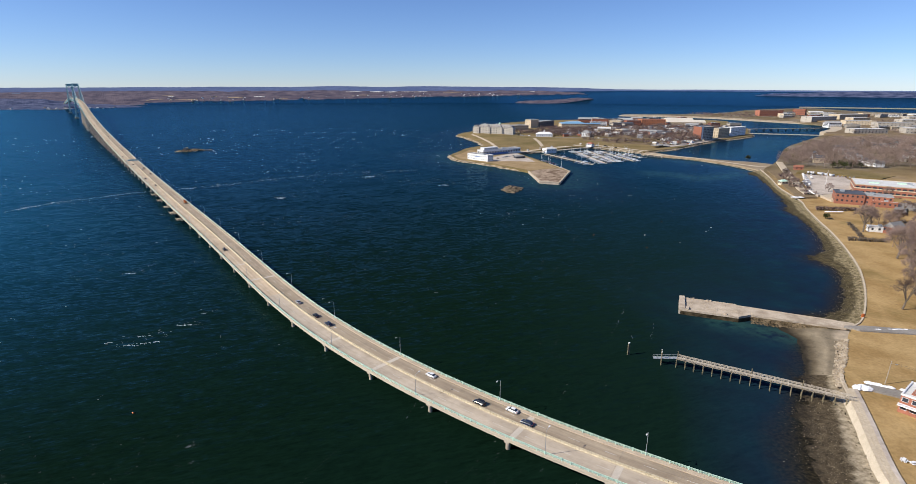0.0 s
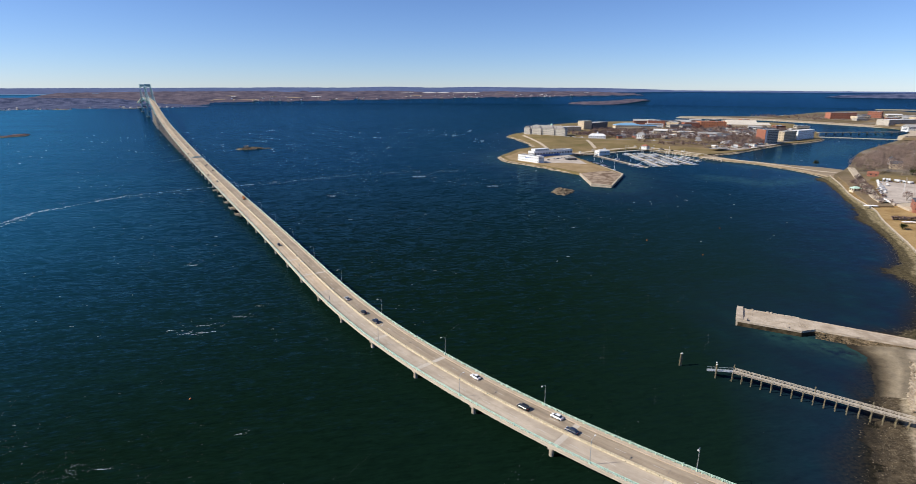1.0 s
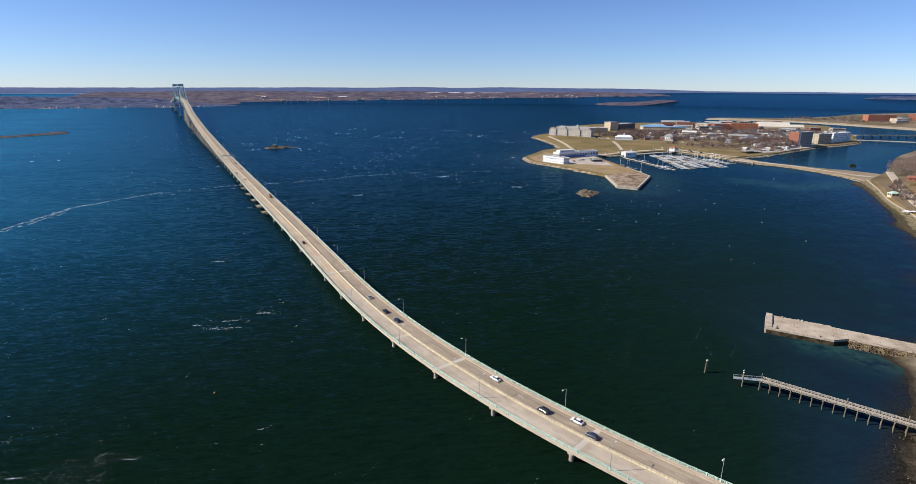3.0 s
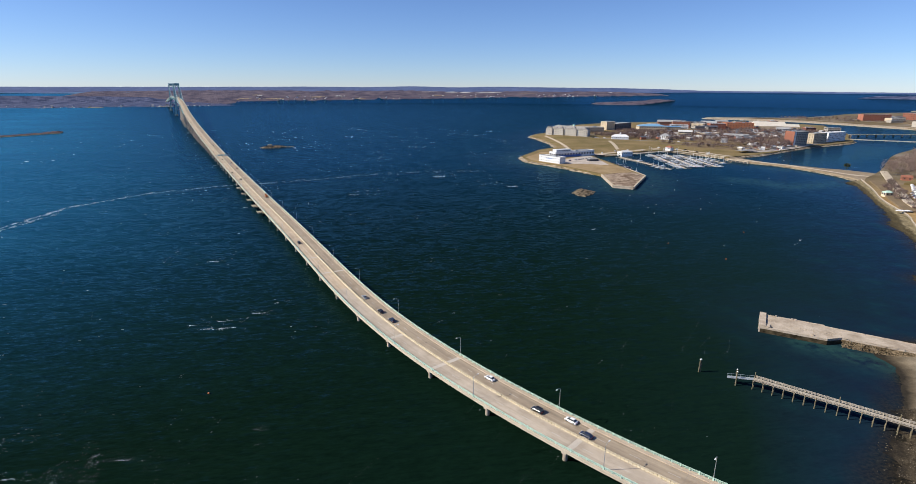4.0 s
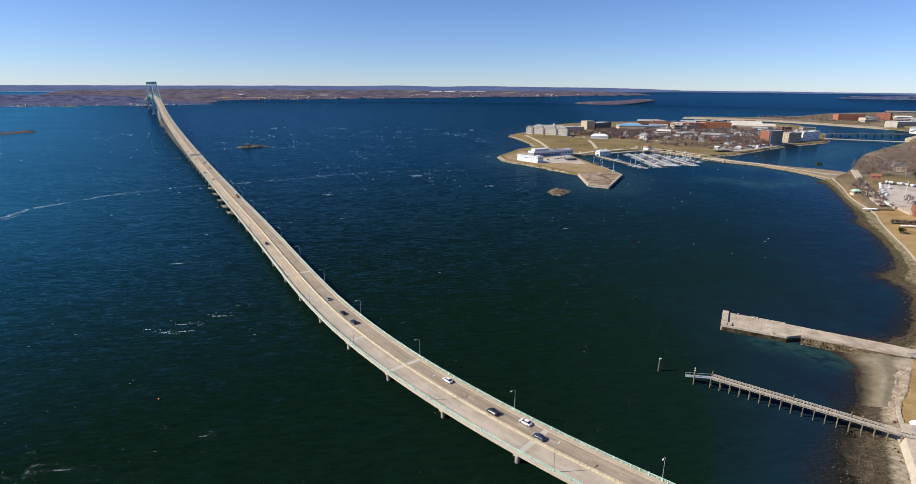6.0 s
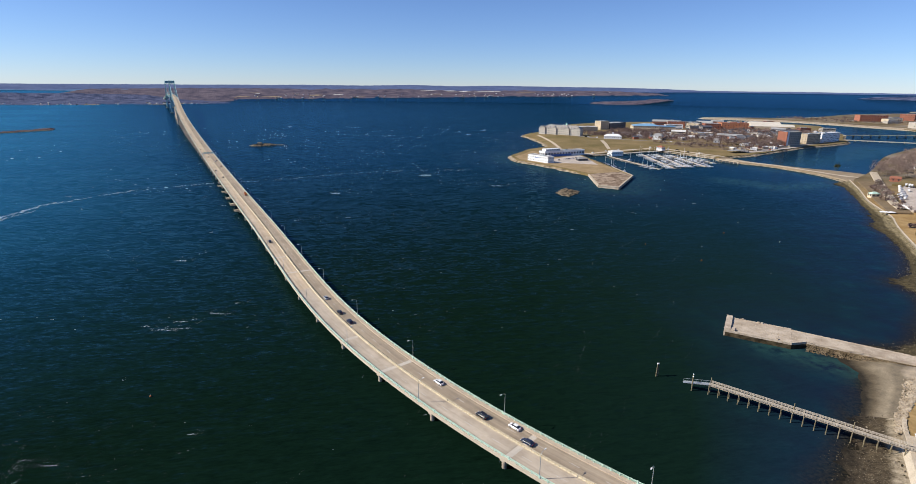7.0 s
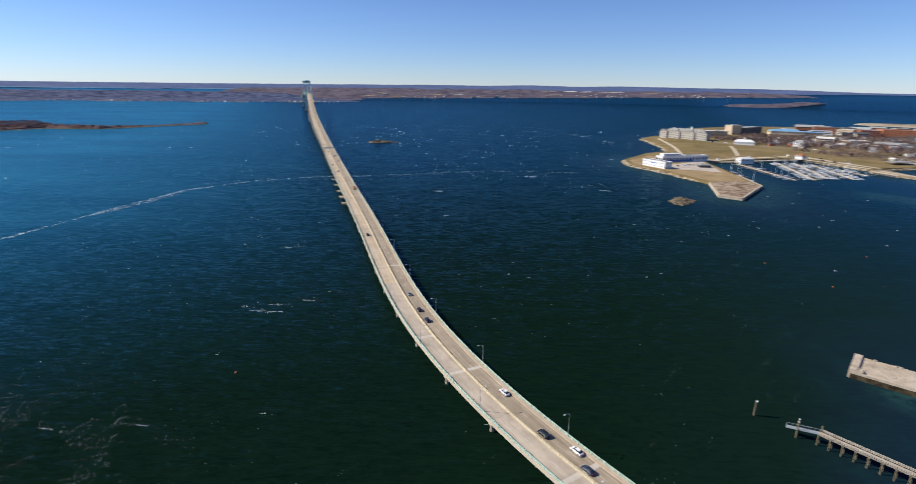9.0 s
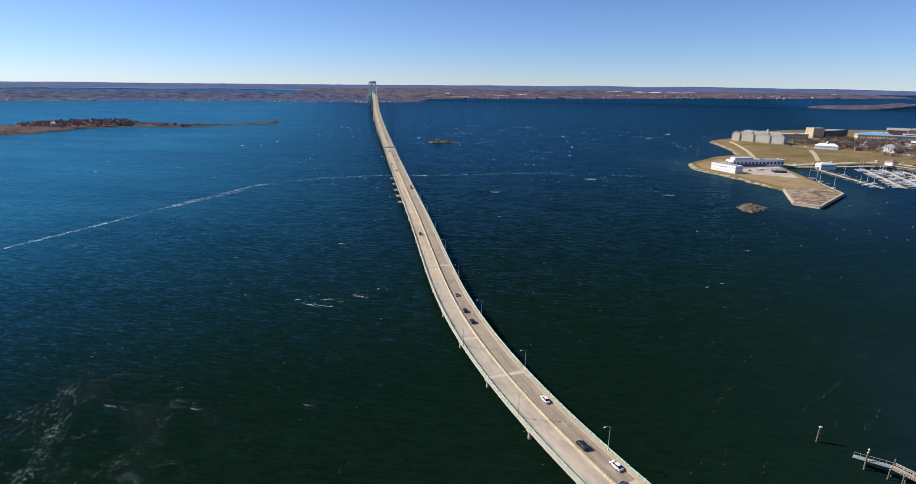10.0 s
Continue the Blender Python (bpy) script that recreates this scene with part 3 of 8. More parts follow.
SHORE_TOP = [(112, -20), (122, 105), (126, 129), (132, 143), (140, 160), (148, 178), (153, 190), (167, 206), (180, 225), (188, 234), (202, 243),
             (237, 290), (263, 333), (295, 402), (313, 450), (333, 500), (348, 529), (356, 559), (370, 611), (397, 673), (424, 748)]



def eased(line, closed, rounds=2):
    """A line of corners with the corners cut off."""
    for _ in range(rounds):
        out = [] if closed else [line[0]]
        for p, q in zip(line, line[1:] + (line[:1] if closed else [])):
            out += [(p[0] * 0.75 + q[0] * 0.25, p[1] * 0.75 + q[1] * 0.25), (p[0] * 0.25 + q[0] * 0.75, p[1] * 0.25 + q[1] * 0.75)]
        line = out if closed else out + [line[-1]]
    return line


MAIN, TIDE, SHORE_TOP, CAUSEWAY = eased(MAIN, True), eased(TIDE, False), eased(SHORE_TOP, False), eased(CAUSEWAY, True, 1)

# ---------------------------------------------------------------- the sea


def sea_rim(r):
    """The far sea climbs to the horizon at the edge of the place."""
    return 84 * (1 - (1 - np.clip((r - 4000) / 940, 0, 1)) ** 1.6)


def build_sea():
    az = np.linspace(0, 2 * np.pi, 420, endpoint=False)
    rad = np.concatenate([[6], 8 * 1.034 ** np.arange(1, 186)])
    rad = np.concatenate([rad[rad < 4000], np.linspace(4000, 4940, 16)])
    x = rad[:, None] * np.sin(az) + 20
    y = rad[:, None] * np.cos(az) + 60
    z = np.broadcast_to(sea_rim(rad)[:, None], x.shape)
    d = np.minimum(far_from(TIDE, x, y, False), far_from(ISLE, x, y) + 6)
    d = np.minimum(d, far_from(CAUSEWAY, x, y) + 2)
    reach = np.interp(y, [180, 250, 330], [46, 70, 116]) + 30 * np.sin(x * 0.021 + 1.3) * np.cos(y * 0.017)
    shallow = np.clip(1 - d / np.maximum(reach, 8), 0, 1) ** 1.1
    g = Geo()
    g.strip([list(zip(x[i].tolist() + [x[i][0]], y[i].tolist() + [y[i][0]], z[i].tolist() + [z[i][0]])) for i in range(len(rad))])
    n = len(g.v)
    g.v.append((20, 60, 0))
    g.f += [(j + 1, j, n) for j in range(420)]
    g.f = [f[::-1] for f in g.f]
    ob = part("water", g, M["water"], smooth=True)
    a = ob.data.attributes.new("shallow", "FLOAT", "POINT")
    s = np.concatenate([shallow, shallow[:, :1]], 1).ravel()
    a.data.foreach_set("value", np.append(s, 0.0))
    # mask for the sky blue painted into the outer bay
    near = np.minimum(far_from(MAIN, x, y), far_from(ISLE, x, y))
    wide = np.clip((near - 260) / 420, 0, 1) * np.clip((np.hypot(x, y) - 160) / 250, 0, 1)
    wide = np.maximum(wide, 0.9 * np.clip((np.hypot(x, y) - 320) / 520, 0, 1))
    a = ob.data.attributes.new("bay_sky_tint", "FLOAT", "POINT")
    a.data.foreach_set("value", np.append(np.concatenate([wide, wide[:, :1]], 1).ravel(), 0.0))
    tide = far_from(TIDE, x, y, False)
    bed = np.clip(1 - tide / (12 + 4 * np.clip((200 - y) / 40, 0, 1) + 5 * np.sin(x * 0.09) * np.cos(y * 0.07)), 0, 1) ** 1.2 * (1 - 0.35 * ((x > 140) & (x < 192) & (y > 186) & (y < 242)))
    bed = np.maximum(bed, inside(TIDE + SHORE_TOP[::-1], x, y) * 1.0)
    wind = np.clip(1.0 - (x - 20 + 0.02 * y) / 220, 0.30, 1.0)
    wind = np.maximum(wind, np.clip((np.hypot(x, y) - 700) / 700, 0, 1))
    shoal = 0.9 * np.exp(-(far_from([(134, 252), (150, 240), (166, 230)], x, y, False) / 9) ** 2)
    shoal = np.maximum(shoal, 0.45 * np.exp(-((far_from(ISLE, x, y) - 12) / 26) ** 2) * (y < 1000))
    shoal = np.maximum(shoal, 0.8 * np.exp(-(far_from([(268, 735), (298, 723), (310, 695), (348, 709), (392, 738)], x, y, False) / 18) ** 2))
    shoal = np.maximum(shoal, 0.6 * np.exp(-(far_from([(404, 810), (372, 838), (345, 880)], x, y, False) / 12) ** 2))
    # along the cove, only to make its water paler
    shoal = np.maximum(shoal, 0.6 * np.exp(-(far_from([(425, 905), (508, 990), (590, 1060), (690, 1200)], x, y, False) / 40) ** 2))
    # sheen sets reflection strength by bearing, with more added towards the cove
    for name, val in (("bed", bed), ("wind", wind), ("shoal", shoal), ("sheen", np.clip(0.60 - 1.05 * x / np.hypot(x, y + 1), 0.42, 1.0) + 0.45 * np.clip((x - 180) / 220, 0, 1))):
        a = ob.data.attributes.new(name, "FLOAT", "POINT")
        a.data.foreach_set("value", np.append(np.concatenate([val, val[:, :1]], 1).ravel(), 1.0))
    # mask for the paler painted reflection on the sunward water
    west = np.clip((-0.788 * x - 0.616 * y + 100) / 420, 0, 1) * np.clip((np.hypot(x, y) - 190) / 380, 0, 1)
    a = ob.data.attributes.new("west_sky_tint", "FLOAT", "POINT")
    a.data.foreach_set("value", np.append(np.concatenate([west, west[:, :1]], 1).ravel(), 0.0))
    tagged(ob, "dark green-blue choppy sea water of the bay", "water", kind="structure")


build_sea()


def slivers(name, spots, label, mat=None, z=0.05):
    """Flecks of foam lying on the water, as one object: place, angle, length and width."""
    rng = random.Random(7)
    g = Geo()
    for x, y, a, ln, wd in spots:
        n = rng.randint(4, 6)
        ca, sa = math.cos(a), math.sin(a)
        up = [(i / n - 0.5, rng.uniform(0.15, 0.6)) for i in range(1, n)]
        ring = [(-0.5, 0)] + [(p, -q) for p, q in up] + [(0.5, 0)] + [(p, q * rng.uniform(0.5, 1)) for p, q in up[::-1]]
        g.face([(x + p * ln * ca - q * wd * sa, y + p * ln * sa + q * wd * ca, z) for p, q in ring])
    return tagged(part(name, g, mat or M["foam"]), label, "foam", kind="stuff")


def on_water(x, y):
    return not (inside(MAIN, np.array(x), np.array(y)) or inside(ISLE, np.array(x), np.array(y)) or inside(CAUSEWAY, np.array(x), np.array(y)))


def foam_along(line, rng, gap, spread, ln, wd, broken=0.25):
    """Streaks strung along a line, drifting about it in strands."""
    out = []
    for (x0, y0), (x1, y1) in zip(line, line[1:]):
        far = math.hypot(x1 - x0, y1 - y0)
        a = math.atan2(y1 - y0, x1 - x0)
        s = 0.0
        while s < far:
            x, y = x0 + (x1 - x0) * s / far, y0 + (y1 - y0) * s / far
            thick = 0.4 + noise.noise((x * 0.03, y * 0.03, 5.0)) + broken * noise.noise((x * 0.16, y * 0.16, 9.0))
            w = spread * (0.4 + 1.2 * max(thick, 0))
            x, y = x + 3 * spread * noise.noise((s * 0.12, x0, 1.0)), y + 3 * spread * noise.noise((s * 0.12, y0, 4.0))
            if rng.random() < 0.35 + thick:
                out.append((x + rng.gauss(0, w), y + rng.gauss(0, w), a + rng.gauss(0, 0.22), ln * rng.uniform(0.4, 1.6), wd * rng.uniform(0.4, 1.5)))
            s += gap * rng.uniform(0.4, 1.6)
    return out


def wisp(out, rng, x, y, turn, pieces, px, deep, thick=1.0):
    """A torn thread of foam: short slivers end to end along a bending line."""
    start = turn
    for _ in range(pieces):
        ln = px * rng.uniform(1.0, 3.2)
        if rng.random() < 0.8:
            out.append((x + rng.gauss(0, 0.25 * px), y + rng.gauss(0, 0.2 * deep), turn + rng.gauss(0, 0.25), ln * 1.3, thick * deep * rng.uniform(0.04, 0.13)))
        x, y = x + ln * math.cos(turn), y + ln * math.sin(turn)
        turn = start + rng.gauss(0, 0.35)


def build_foam():
    rng = random.Random(3)
    lines = foam_along([(-385, 40), (-396, 110), (-407, 190), (-412, 236), (-422, 300), (-432, 360), (-444, 452), (-415, 532), (-361, 588), (-310, 618)], rng, 0.5, 1.3, 3.0, 0.40)
    lines += foam_along([(-425, 330), (-428, 380), (-432, 430)], rng, 0.8, 1.2, 3.0, 0.4)
    slivers("foam_line", lines, "long broken white streak of foam on dark water")
    faint = foam_along([(-310, 618), (-270, 650), (-230, 690), (-140, 740), (-60, 760)], rng, 1.6, 3, 4, 0.8)
    # thin streaks that the wind draws out, side by side
    for _ in range(90):
        r = 110 + 420 * rng.random() ** 1.2
        a = rng.uniform(-0.45, 0.42)
        x, y = r * math.sin(a), r * math.cos(a)
        if x > 60 + 0.2 * y or not on_water(x, y):
            continue
        long = rng.uniform(10, 34) * (0.6 + r / 400)
        lean = 1.22 + rng.gauss(0, 0.08)
        dx, dy = long * math.cos(lean), long * math.sin(lean)
        faint += foam_along([(x, y), (x + dx * 0.5 + rng.gauss(0, 2), y + dy * 0.5), (x + dx, y + dy)], rng, 1.5 * r / 250, 0.2 * r / 200, 0.7 * r / 200, 0.045 * r / 200, 1.0)
    spray, caps = [], []
    for _ in range(34000):
        r = 90 + 1500 * rng.random() ** 1.8
        a = rng.uniform(-1.2, 0.55)
        x, y = r * math.sin(a), r * math.cos(a)
        gusty = noise.noise((x * 0.010, y * 0.014, 2.0)) + 0.6 * noise.noise((x * 0.045, y * 0.06, 7.0))
        lee = x > 40 + 0.16 * y
        west = -0.788 * x - 0.616 * y > 60
        if rng.random() > (0.07 if lee else 0.25 if west and r > 450 else 0.8) * max(0.0, 0.06 + gusty) or not on_water(x, y):
            continue
        px, deep = r / 911, r * r / 105000
        if rng.random() < 0.86:
            spray.append((x, y, rng.gauss(0.35, 0.3), px * rng.uniform(0.8, 3.0), deep * rng.uniform(0.05, 0.13) * min(1.4, 0.7 + r / 800)))
        elif rng.random() < 0.7:
            wisp(caps if rng.random() < 0.7 else faint, rng, x, y, rng.gauss(0.3, 0.25), rng.randint(1, 3), px, deep, 2.8)
    # crests that break together, with torn foam trailing behind them
    for cx, cy, long, n in ((-151, 221, 14, 26), (-150, 231, 6, 30), (-138, 243, 5, 34), (-134, 258, 3, 18), (-163, 224, 3, 12), (-211, 319, 6, 20), (-190, 560, 12, 22), (-152, 116, 4, 16), (-124, 129, 4, 18), (-120, 700, 16, 30), (-20, 640, 10, 16), (-90, 150, 2, 12), (-60, 118, 2, 8)):
        r = math.hypot(cx, cy)
        px, deep = r / 911, r * r / 105000
        wisp(caps, rng, cx - long / 2, cy - 0.3 * deep, 0.2, int(long / px / 1.5), px, deep, 5.5)
        wisp(caps, rng, cx - long / 4, cy + 0.6 * deep, 0.3, int(long / px / 3), px, deep, 3.6)
        for _ in range(n):
            wisp(faint if rng.random() < 0.7 else caps, rng, rng.gauss(cx + 2, long * 0.8), cy + abs(rng.gauss(0, 6 * deep)), rng.gauss(0.5, 0.6), rng.randint(1, 3), px * 0.8, deep, 1.4)
    # foam torn up by the current off the near bank
    for _ in range(5200):
        x, y = rng.gauss(-140, 42), rng.gauss(100, 24)
        near = noise.noise((x * 0.05, y * 0.07, 4.0)) + 0.5 * noise.noise((x * 0.16, y * 0.2, 8.0))
        if near > rng.uniform(-0.15, 0.3) and x < -40:
            r = math.hypot(x - 25, y - 10)
            wisp(faint if rng.random() < 0.8 else spray, rng, x, y, rng.gauss(0.6, 0.6), rng.randint(1, 4), r / 911 * 0.7, r * r / 105000, 1.3)
    for band, n in (([(-178, 116), (-166, 108), (-152, 98), (-145, 89), (-136, 80)], 800), ([(-136, 133), (-122, 112), (-118, 98), (-108, 96), (-100, 90)], 640), ([(-160, 80), (-146, 82), (-128, 74)], 480)):
        lengths = list(zip(band, band[1:]))
        for _ in range(n):
            (x0, y0), (x1, y1) = rng.choice(lengths)
            u = rng.random()
            x, y = x0 + (x1 - x0) * u + rng.gauss(0, 2.2), y0 + (y1 - y0) * u + rng.gauss(0, 1.6)
            if noise.noise((x * 0.12, y * 0.16, 5.0)) > rng.uniform(-0.3, 0.3):
                r = math.hypot(x - 25, y - 10)
                wisp(caps if rng.random() < 0.4 else faint, rng, x, y, rng.gauss(0.6, 0.7), rng.randint(1, 3), r / 911 * 0.6, r * r / 105000, 2.4)
    slivers("spray_flecks", spray, "fine flecks of spray on wave tops")
    slivers("thin_foam", faint, "thin torn threads of grey-white foam on the water", M["thin_foam"])
    slivers("whitecaps", caps, "scattered white wave crests on the bay")


build_foam()

# ---------------------------------------------------------------- the distance


def shore_at(line, a):
    """Near edge, far edge and rise of a far shore at a bearing."""
    cols = list(zip(*line))
    return [float(np.interp(a, cols[0], c)) for c in cols[1:]]


def far_height(line, a, u, seed, rough):
    r0, r1, rise = shore_at(line, a)
    r = r0 + (r1 - r0) * u
    t = radians(a) * 60
    h = float(sea_rim(r)) - 2 + (rise + 2) * u ** 0.7
    h += min(1.0, u * 8) * (rise * 0.25 * noise.noise((t * 0.18, seed, u * 2)) + rough * noise.noise((t * 1.3, seed, u * 6)) + 0.3 * rough * noise.noise((t * 13, seed + 3, u * 13)))
    return r, h


def far_shore(name, line, mat, label, seed, rough, n=900, k=16):
    """Far land that climbs inland from the water's edge: bearing, near edge, far edge, rise over the sea."""
    rings = []
    for i in range(n + 1):
        a = line[0][0] + (line[-1][0] - line[0][0]) * i / n
        ring = []
        for j in range(k):
            r, h = far_height(line, a, j / (k - 1), seed, rough)
            r += 12 * noise.noise((a * 1.7, seed, j * 0.2)) if j == 0 else 0
            ring.append((20 + r * math.sin(radians(a)), 60 + r * math.cos(radians(a)), h))
        rings.append(ring)
    g = Geo()
    g.strip(rings)
    return tagged(part(name, g, mat), label, "hills", kind="structure")


HILLS = [(-180, 4860, 4936, 10), (-110, 4700, 4936, 10), (-68, 4460, 4936, 14), (-55, 4460, 4936, 12), (-40, 4460, 4936, 16), (-25, 4500, 4936, 23), (-5, 4560, 4936, 33), (3, 4640, 4936, 31),
         (12, 4760, 4936, 24), (16, 4880, 4936, 12), (40, 4890, 4936, 9), (180, 4860, 4936, 10)]
WEST = [(-110, 3660, 4300, 17), (-68, 3640, 4300, 15), (-58, 3700, 4300, 12), (-50, 3470, 4280, 12), (-44, 3350, 4260, 12), (-38, 3340, 4200, 9), (-34, 3390, 3950, 7), (-31.6, 3470, 3640, 4), (-30.6, 3530, 3550, 0)]
NORTH = [(-47, 3990, 4010, 0), (-42, 3900, 4560, 6), (-33, 3780, 4620, 9), (-31.4, 3800, 4620, 9), (-30, 4035, 4620, 9), (-20, 4080, 4640, 11), (0, 4270, 4720, 10), (8, 4390, 4720, 8), (12, 4460, 4600, 3), (13, 4480, 4500, 0)]
ISLAND = [(28.2, 4470, 4490, 0), (29.5, 4455, 4560, 8), (36, 4440, 4620, 18), (60, 4440, 4640, 18)]
# these slopes carry their distance haze in the base colour
far_shore("backdrop_hills", HILLS, M["ridge"], "wooded hills along the horizon with blue haze in their colour", 5, 1.6, 1400, 12)
far_shore("western_shore", WEST, M["far_woods"], "low wooded shore with bare trees tinted by painted blue haze", 8, 3.2)
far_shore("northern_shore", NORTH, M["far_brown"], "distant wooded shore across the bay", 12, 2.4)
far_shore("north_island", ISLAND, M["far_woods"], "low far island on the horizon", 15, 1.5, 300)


def far_patch(name, mat, label, line, seed, rough, lift, spots):
    """Strips lying on the far slopes: bearings, and how far inland they lie and reach."""
    g = Geo()
    for a0, a1, u, d in spots:
        rings = []
        for i in range(17):
            t = i / 16
            a = a0 + (a1 - a0) * t
            w = d * math.sin(math.pi * min(max(t, 0.03), 0.97)) ** 0.5 * (1 + 0.4 * noise.noise((a * 3, u, 1.0)))
            ring = []
            for q in (u - w, u, u + w):
                r, h = far_height(line, a, max(q, 0.005), seed, rough)
                ring.append((20 + r * math.sin(radians(a)), 60 + r * math.cos(radians(a)), h + lift))
            rings.append(ring)
        g.strip(rings)
    return tagged(part(name, g, mat), label, "ground", kind="structure")


far_patch("far_inlet", M["inlet"], "strips of blue inlet beyond the first woods", HILLS, 5, 1.6, 2.2, [(-62, -50, 0.10, 0.05), (-49, -46, 0.08, 0.03), (-46.5, -38, 0.07, 0.06), (-70, -64, 0.1, 0.04)])
far_patch("far_fields", M["field"], "pale dry fields among the far woods", NORTH, 12, 2.4, 1.2, [(-35, -33.8, 0.25, 0.03), (-30.4, -29, 0.22, 0.025), (-28, -26, 0.2, 0.03), (-23.4, -22, 0.3, 0.03), (-29, -28, 0.5, 0.02), (-19, -17.8, 0.16, 0.02), (-11, -9.6, 0.35, 0.03), (-2, 0, 0.6, 0.03)])
far_patch("shore_fields", M["field"], "pale dry fields along the western shore", WEST, 8, 3.2, 1.4, [(-54.5, -51.5, 0.03, 0.014), (-38, -36.2, 0.05, 0.02), (-43, -41.6, 0.04, 0.016), (-46.5, -45.5, 0.05, 0.014), (-36, -34.8, 0.09, 0.02)])
far_patch("far_white_roofs", M["roof_white"], "white roofs far across the bay", NORTH, 12, 2.4, 2.6, [(-9.6, -8.2, 0.72, 0.05), (-8.0, -6.8, 0.7, 0.05), (-6.4, -3.6, 0.7, 0.03), (-12, -10.4, 0.72, 0.02), (7, 7.6, 0.7, 0.05), (-28.5, -28, 0.4, 0.02), (-21, -20, 0.35, 0.02)])


def woods_sheet(name, poly, hill, step, tree, mat, label, seed):
    """Far bare woodland: a rough canopy over low hills."""
    rng = np.random.RandomState(seed)

    def height(x, y, d):
        r = np.hypot(x - 20, y - 60)
        rim = sea_rim(r)
        up = np.array([noise.noise((a * 0.004, b * 0.004, seed)) for a, b in zip(x, y)])
        return np.clip(d / 9, 0, 1) * (hill * np.clip(d / 400, 0, 1) * (1 + 0.4 * up) + tree * rng.uniform(0.25, 1.0, x.shape) * np.clip(0.75 + up, 0.1, 1)) + rim + 1.0

    return land(name, wiggled(poly, 60, 8, seed), height, step, mat, label, category="woodland")


GOULD = [(410, 4060), (520, 3960), (640, 3930), (780, 4010), (1010, 4150), (900, 4200), (700, 4150), (520, 4130)]
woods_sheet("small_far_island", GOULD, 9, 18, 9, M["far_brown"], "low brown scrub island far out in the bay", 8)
ROSE = [(x * 0.94, y * 0.94) if y < 1100 else (x, y) for x, y in [(-1500, 560), (-1425, 600), (-1405, 690), (-1462, 850), (-1438, 950), (-1310, 1000), (-1150, 1190), (-1170, 1220), (-1330, 1030), (-1460, 1010), (-1570, 960), (-1700, 880), (-1690, 760), (-1600, 620)]]
land("rose_island_beach", [(x * 1.0 + (7 if i < 7 else -7), y - 7) for i, (x, y) in enumerate(ROSE)], lambda x, y, d: 0.5 + 0 * x, 40, M["pebble"], "pale beach round the low island", skirt=1.0)
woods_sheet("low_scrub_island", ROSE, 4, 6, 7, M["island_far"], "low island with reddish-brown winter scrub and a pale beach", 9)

# ---------------------------------------------------------------- the near land


def main_height(x, y, d):
    up = np.array([noise.noise((a * 0.006, b * 0.006, 3.0)) for a, b in zip(x, y)])
    return 4.0 + np.clip(d / 120, 0, 1) * 1.2 + np.clip((x - 450) / 600, 0, 1) * 6 * np.clip(d / 120, 0, 1) + 0.6 * up * np.clip(d / 40, 0, 1)


land("ground", wiggled(MAIN, 40, 0.8, 1), main_height, 32, M["ground"], "tan winter grass on flat shore land", skirt=2.5)


def isle_height(x, y, d):
    rise = np.clip((y - 985) / 120, 0, 1) * np.clip(1.2 - (x - 250) / 400, 0.3, 1)
    return 3.0 + rise * np.clip(d / 45, 0, 1) * 5.0


def grown(poly, by):
    """An outline moved outwards."""
    n = len(poly)
    area = sum(a[0] * b[1] - b[0] * a[1] for a, b in zip(poly, poly[1:] + poly[:1]))
    sg = 1 if area > 0 else -1
    out = []
    for i in range(n):
        t = Vector((poly[(i + 1) % n][0] - poly[i - 1][0], poly[(i + 1) % n][1] - poly[i - 1][1])).normalized()
        out.append((poly[i][0] + sg * by * t.y, poly[i][1] - sg * by * t.x))
    return out


ISLE_SHORE = ISLE[:8] + [(90, 752), (112, 790), (128, 802), (108, 900)] + ISLE[14:]
land("harbour_island_shore", grown(wiggled(ISLE_SHORE, 12, 2.6, 12), 5.0), lambda x, y, d: 0.3 + 2.6 * np.clip(d / 6.5, 0, 1) - 2.4 * np.clip((d - 7) / 5, 0, 1) + 0 * x, 6, M["isle_shore"], "pale and brown rocky edge of the harbour island", skirt=1.5)
land("causeway_shore", grown(wiggled(CAUSEWAY, 12, 1.6, 13), 5.0), lambda x, y, d: 0.3 + 1.6 * np.clip(d / 5, 0, 1) + 0 * x, 26, M["isle_shore"], "pale and brown stony edge of the causeway", skirt=1.5)
land("harbour_island_ground", wiggled(ISLE, 25, 1.0, 2), isle_height, 22, M["green"], "faded green and brown island lawn")
land("causeway_ground", wiggled(CAUSEWAY, 25, 0.5, 3), lambda x, y, d: 2.6 + 0 * x, 22, M["field"], "brown causeway between the shores")
sheet("causeway_road", [(333, 946), (355, 914), (385, 885), (403, 855), (419, 825), (437, 790), (456, 780), (451, 790), (435, 806), (425, 830), (409, 860), (391, 891), (362, 920), (341, 952)], 2.72, M["path"], "pale road along the causeway", "road", 0.5)


def resampled(line, n):
    seg = [math.hypot(b[0] - a[0], b[1] - a[1]) for a, b in zip(line, line[1:])]
    cum = np.concatenate([[0], np.cumsum(seg)])
    s = np.linspace(0, cum[-1], n)
    return np.interp(s, cum, [p[0] for p in line]), np.interp(s, cum, [p[1] for p in line])


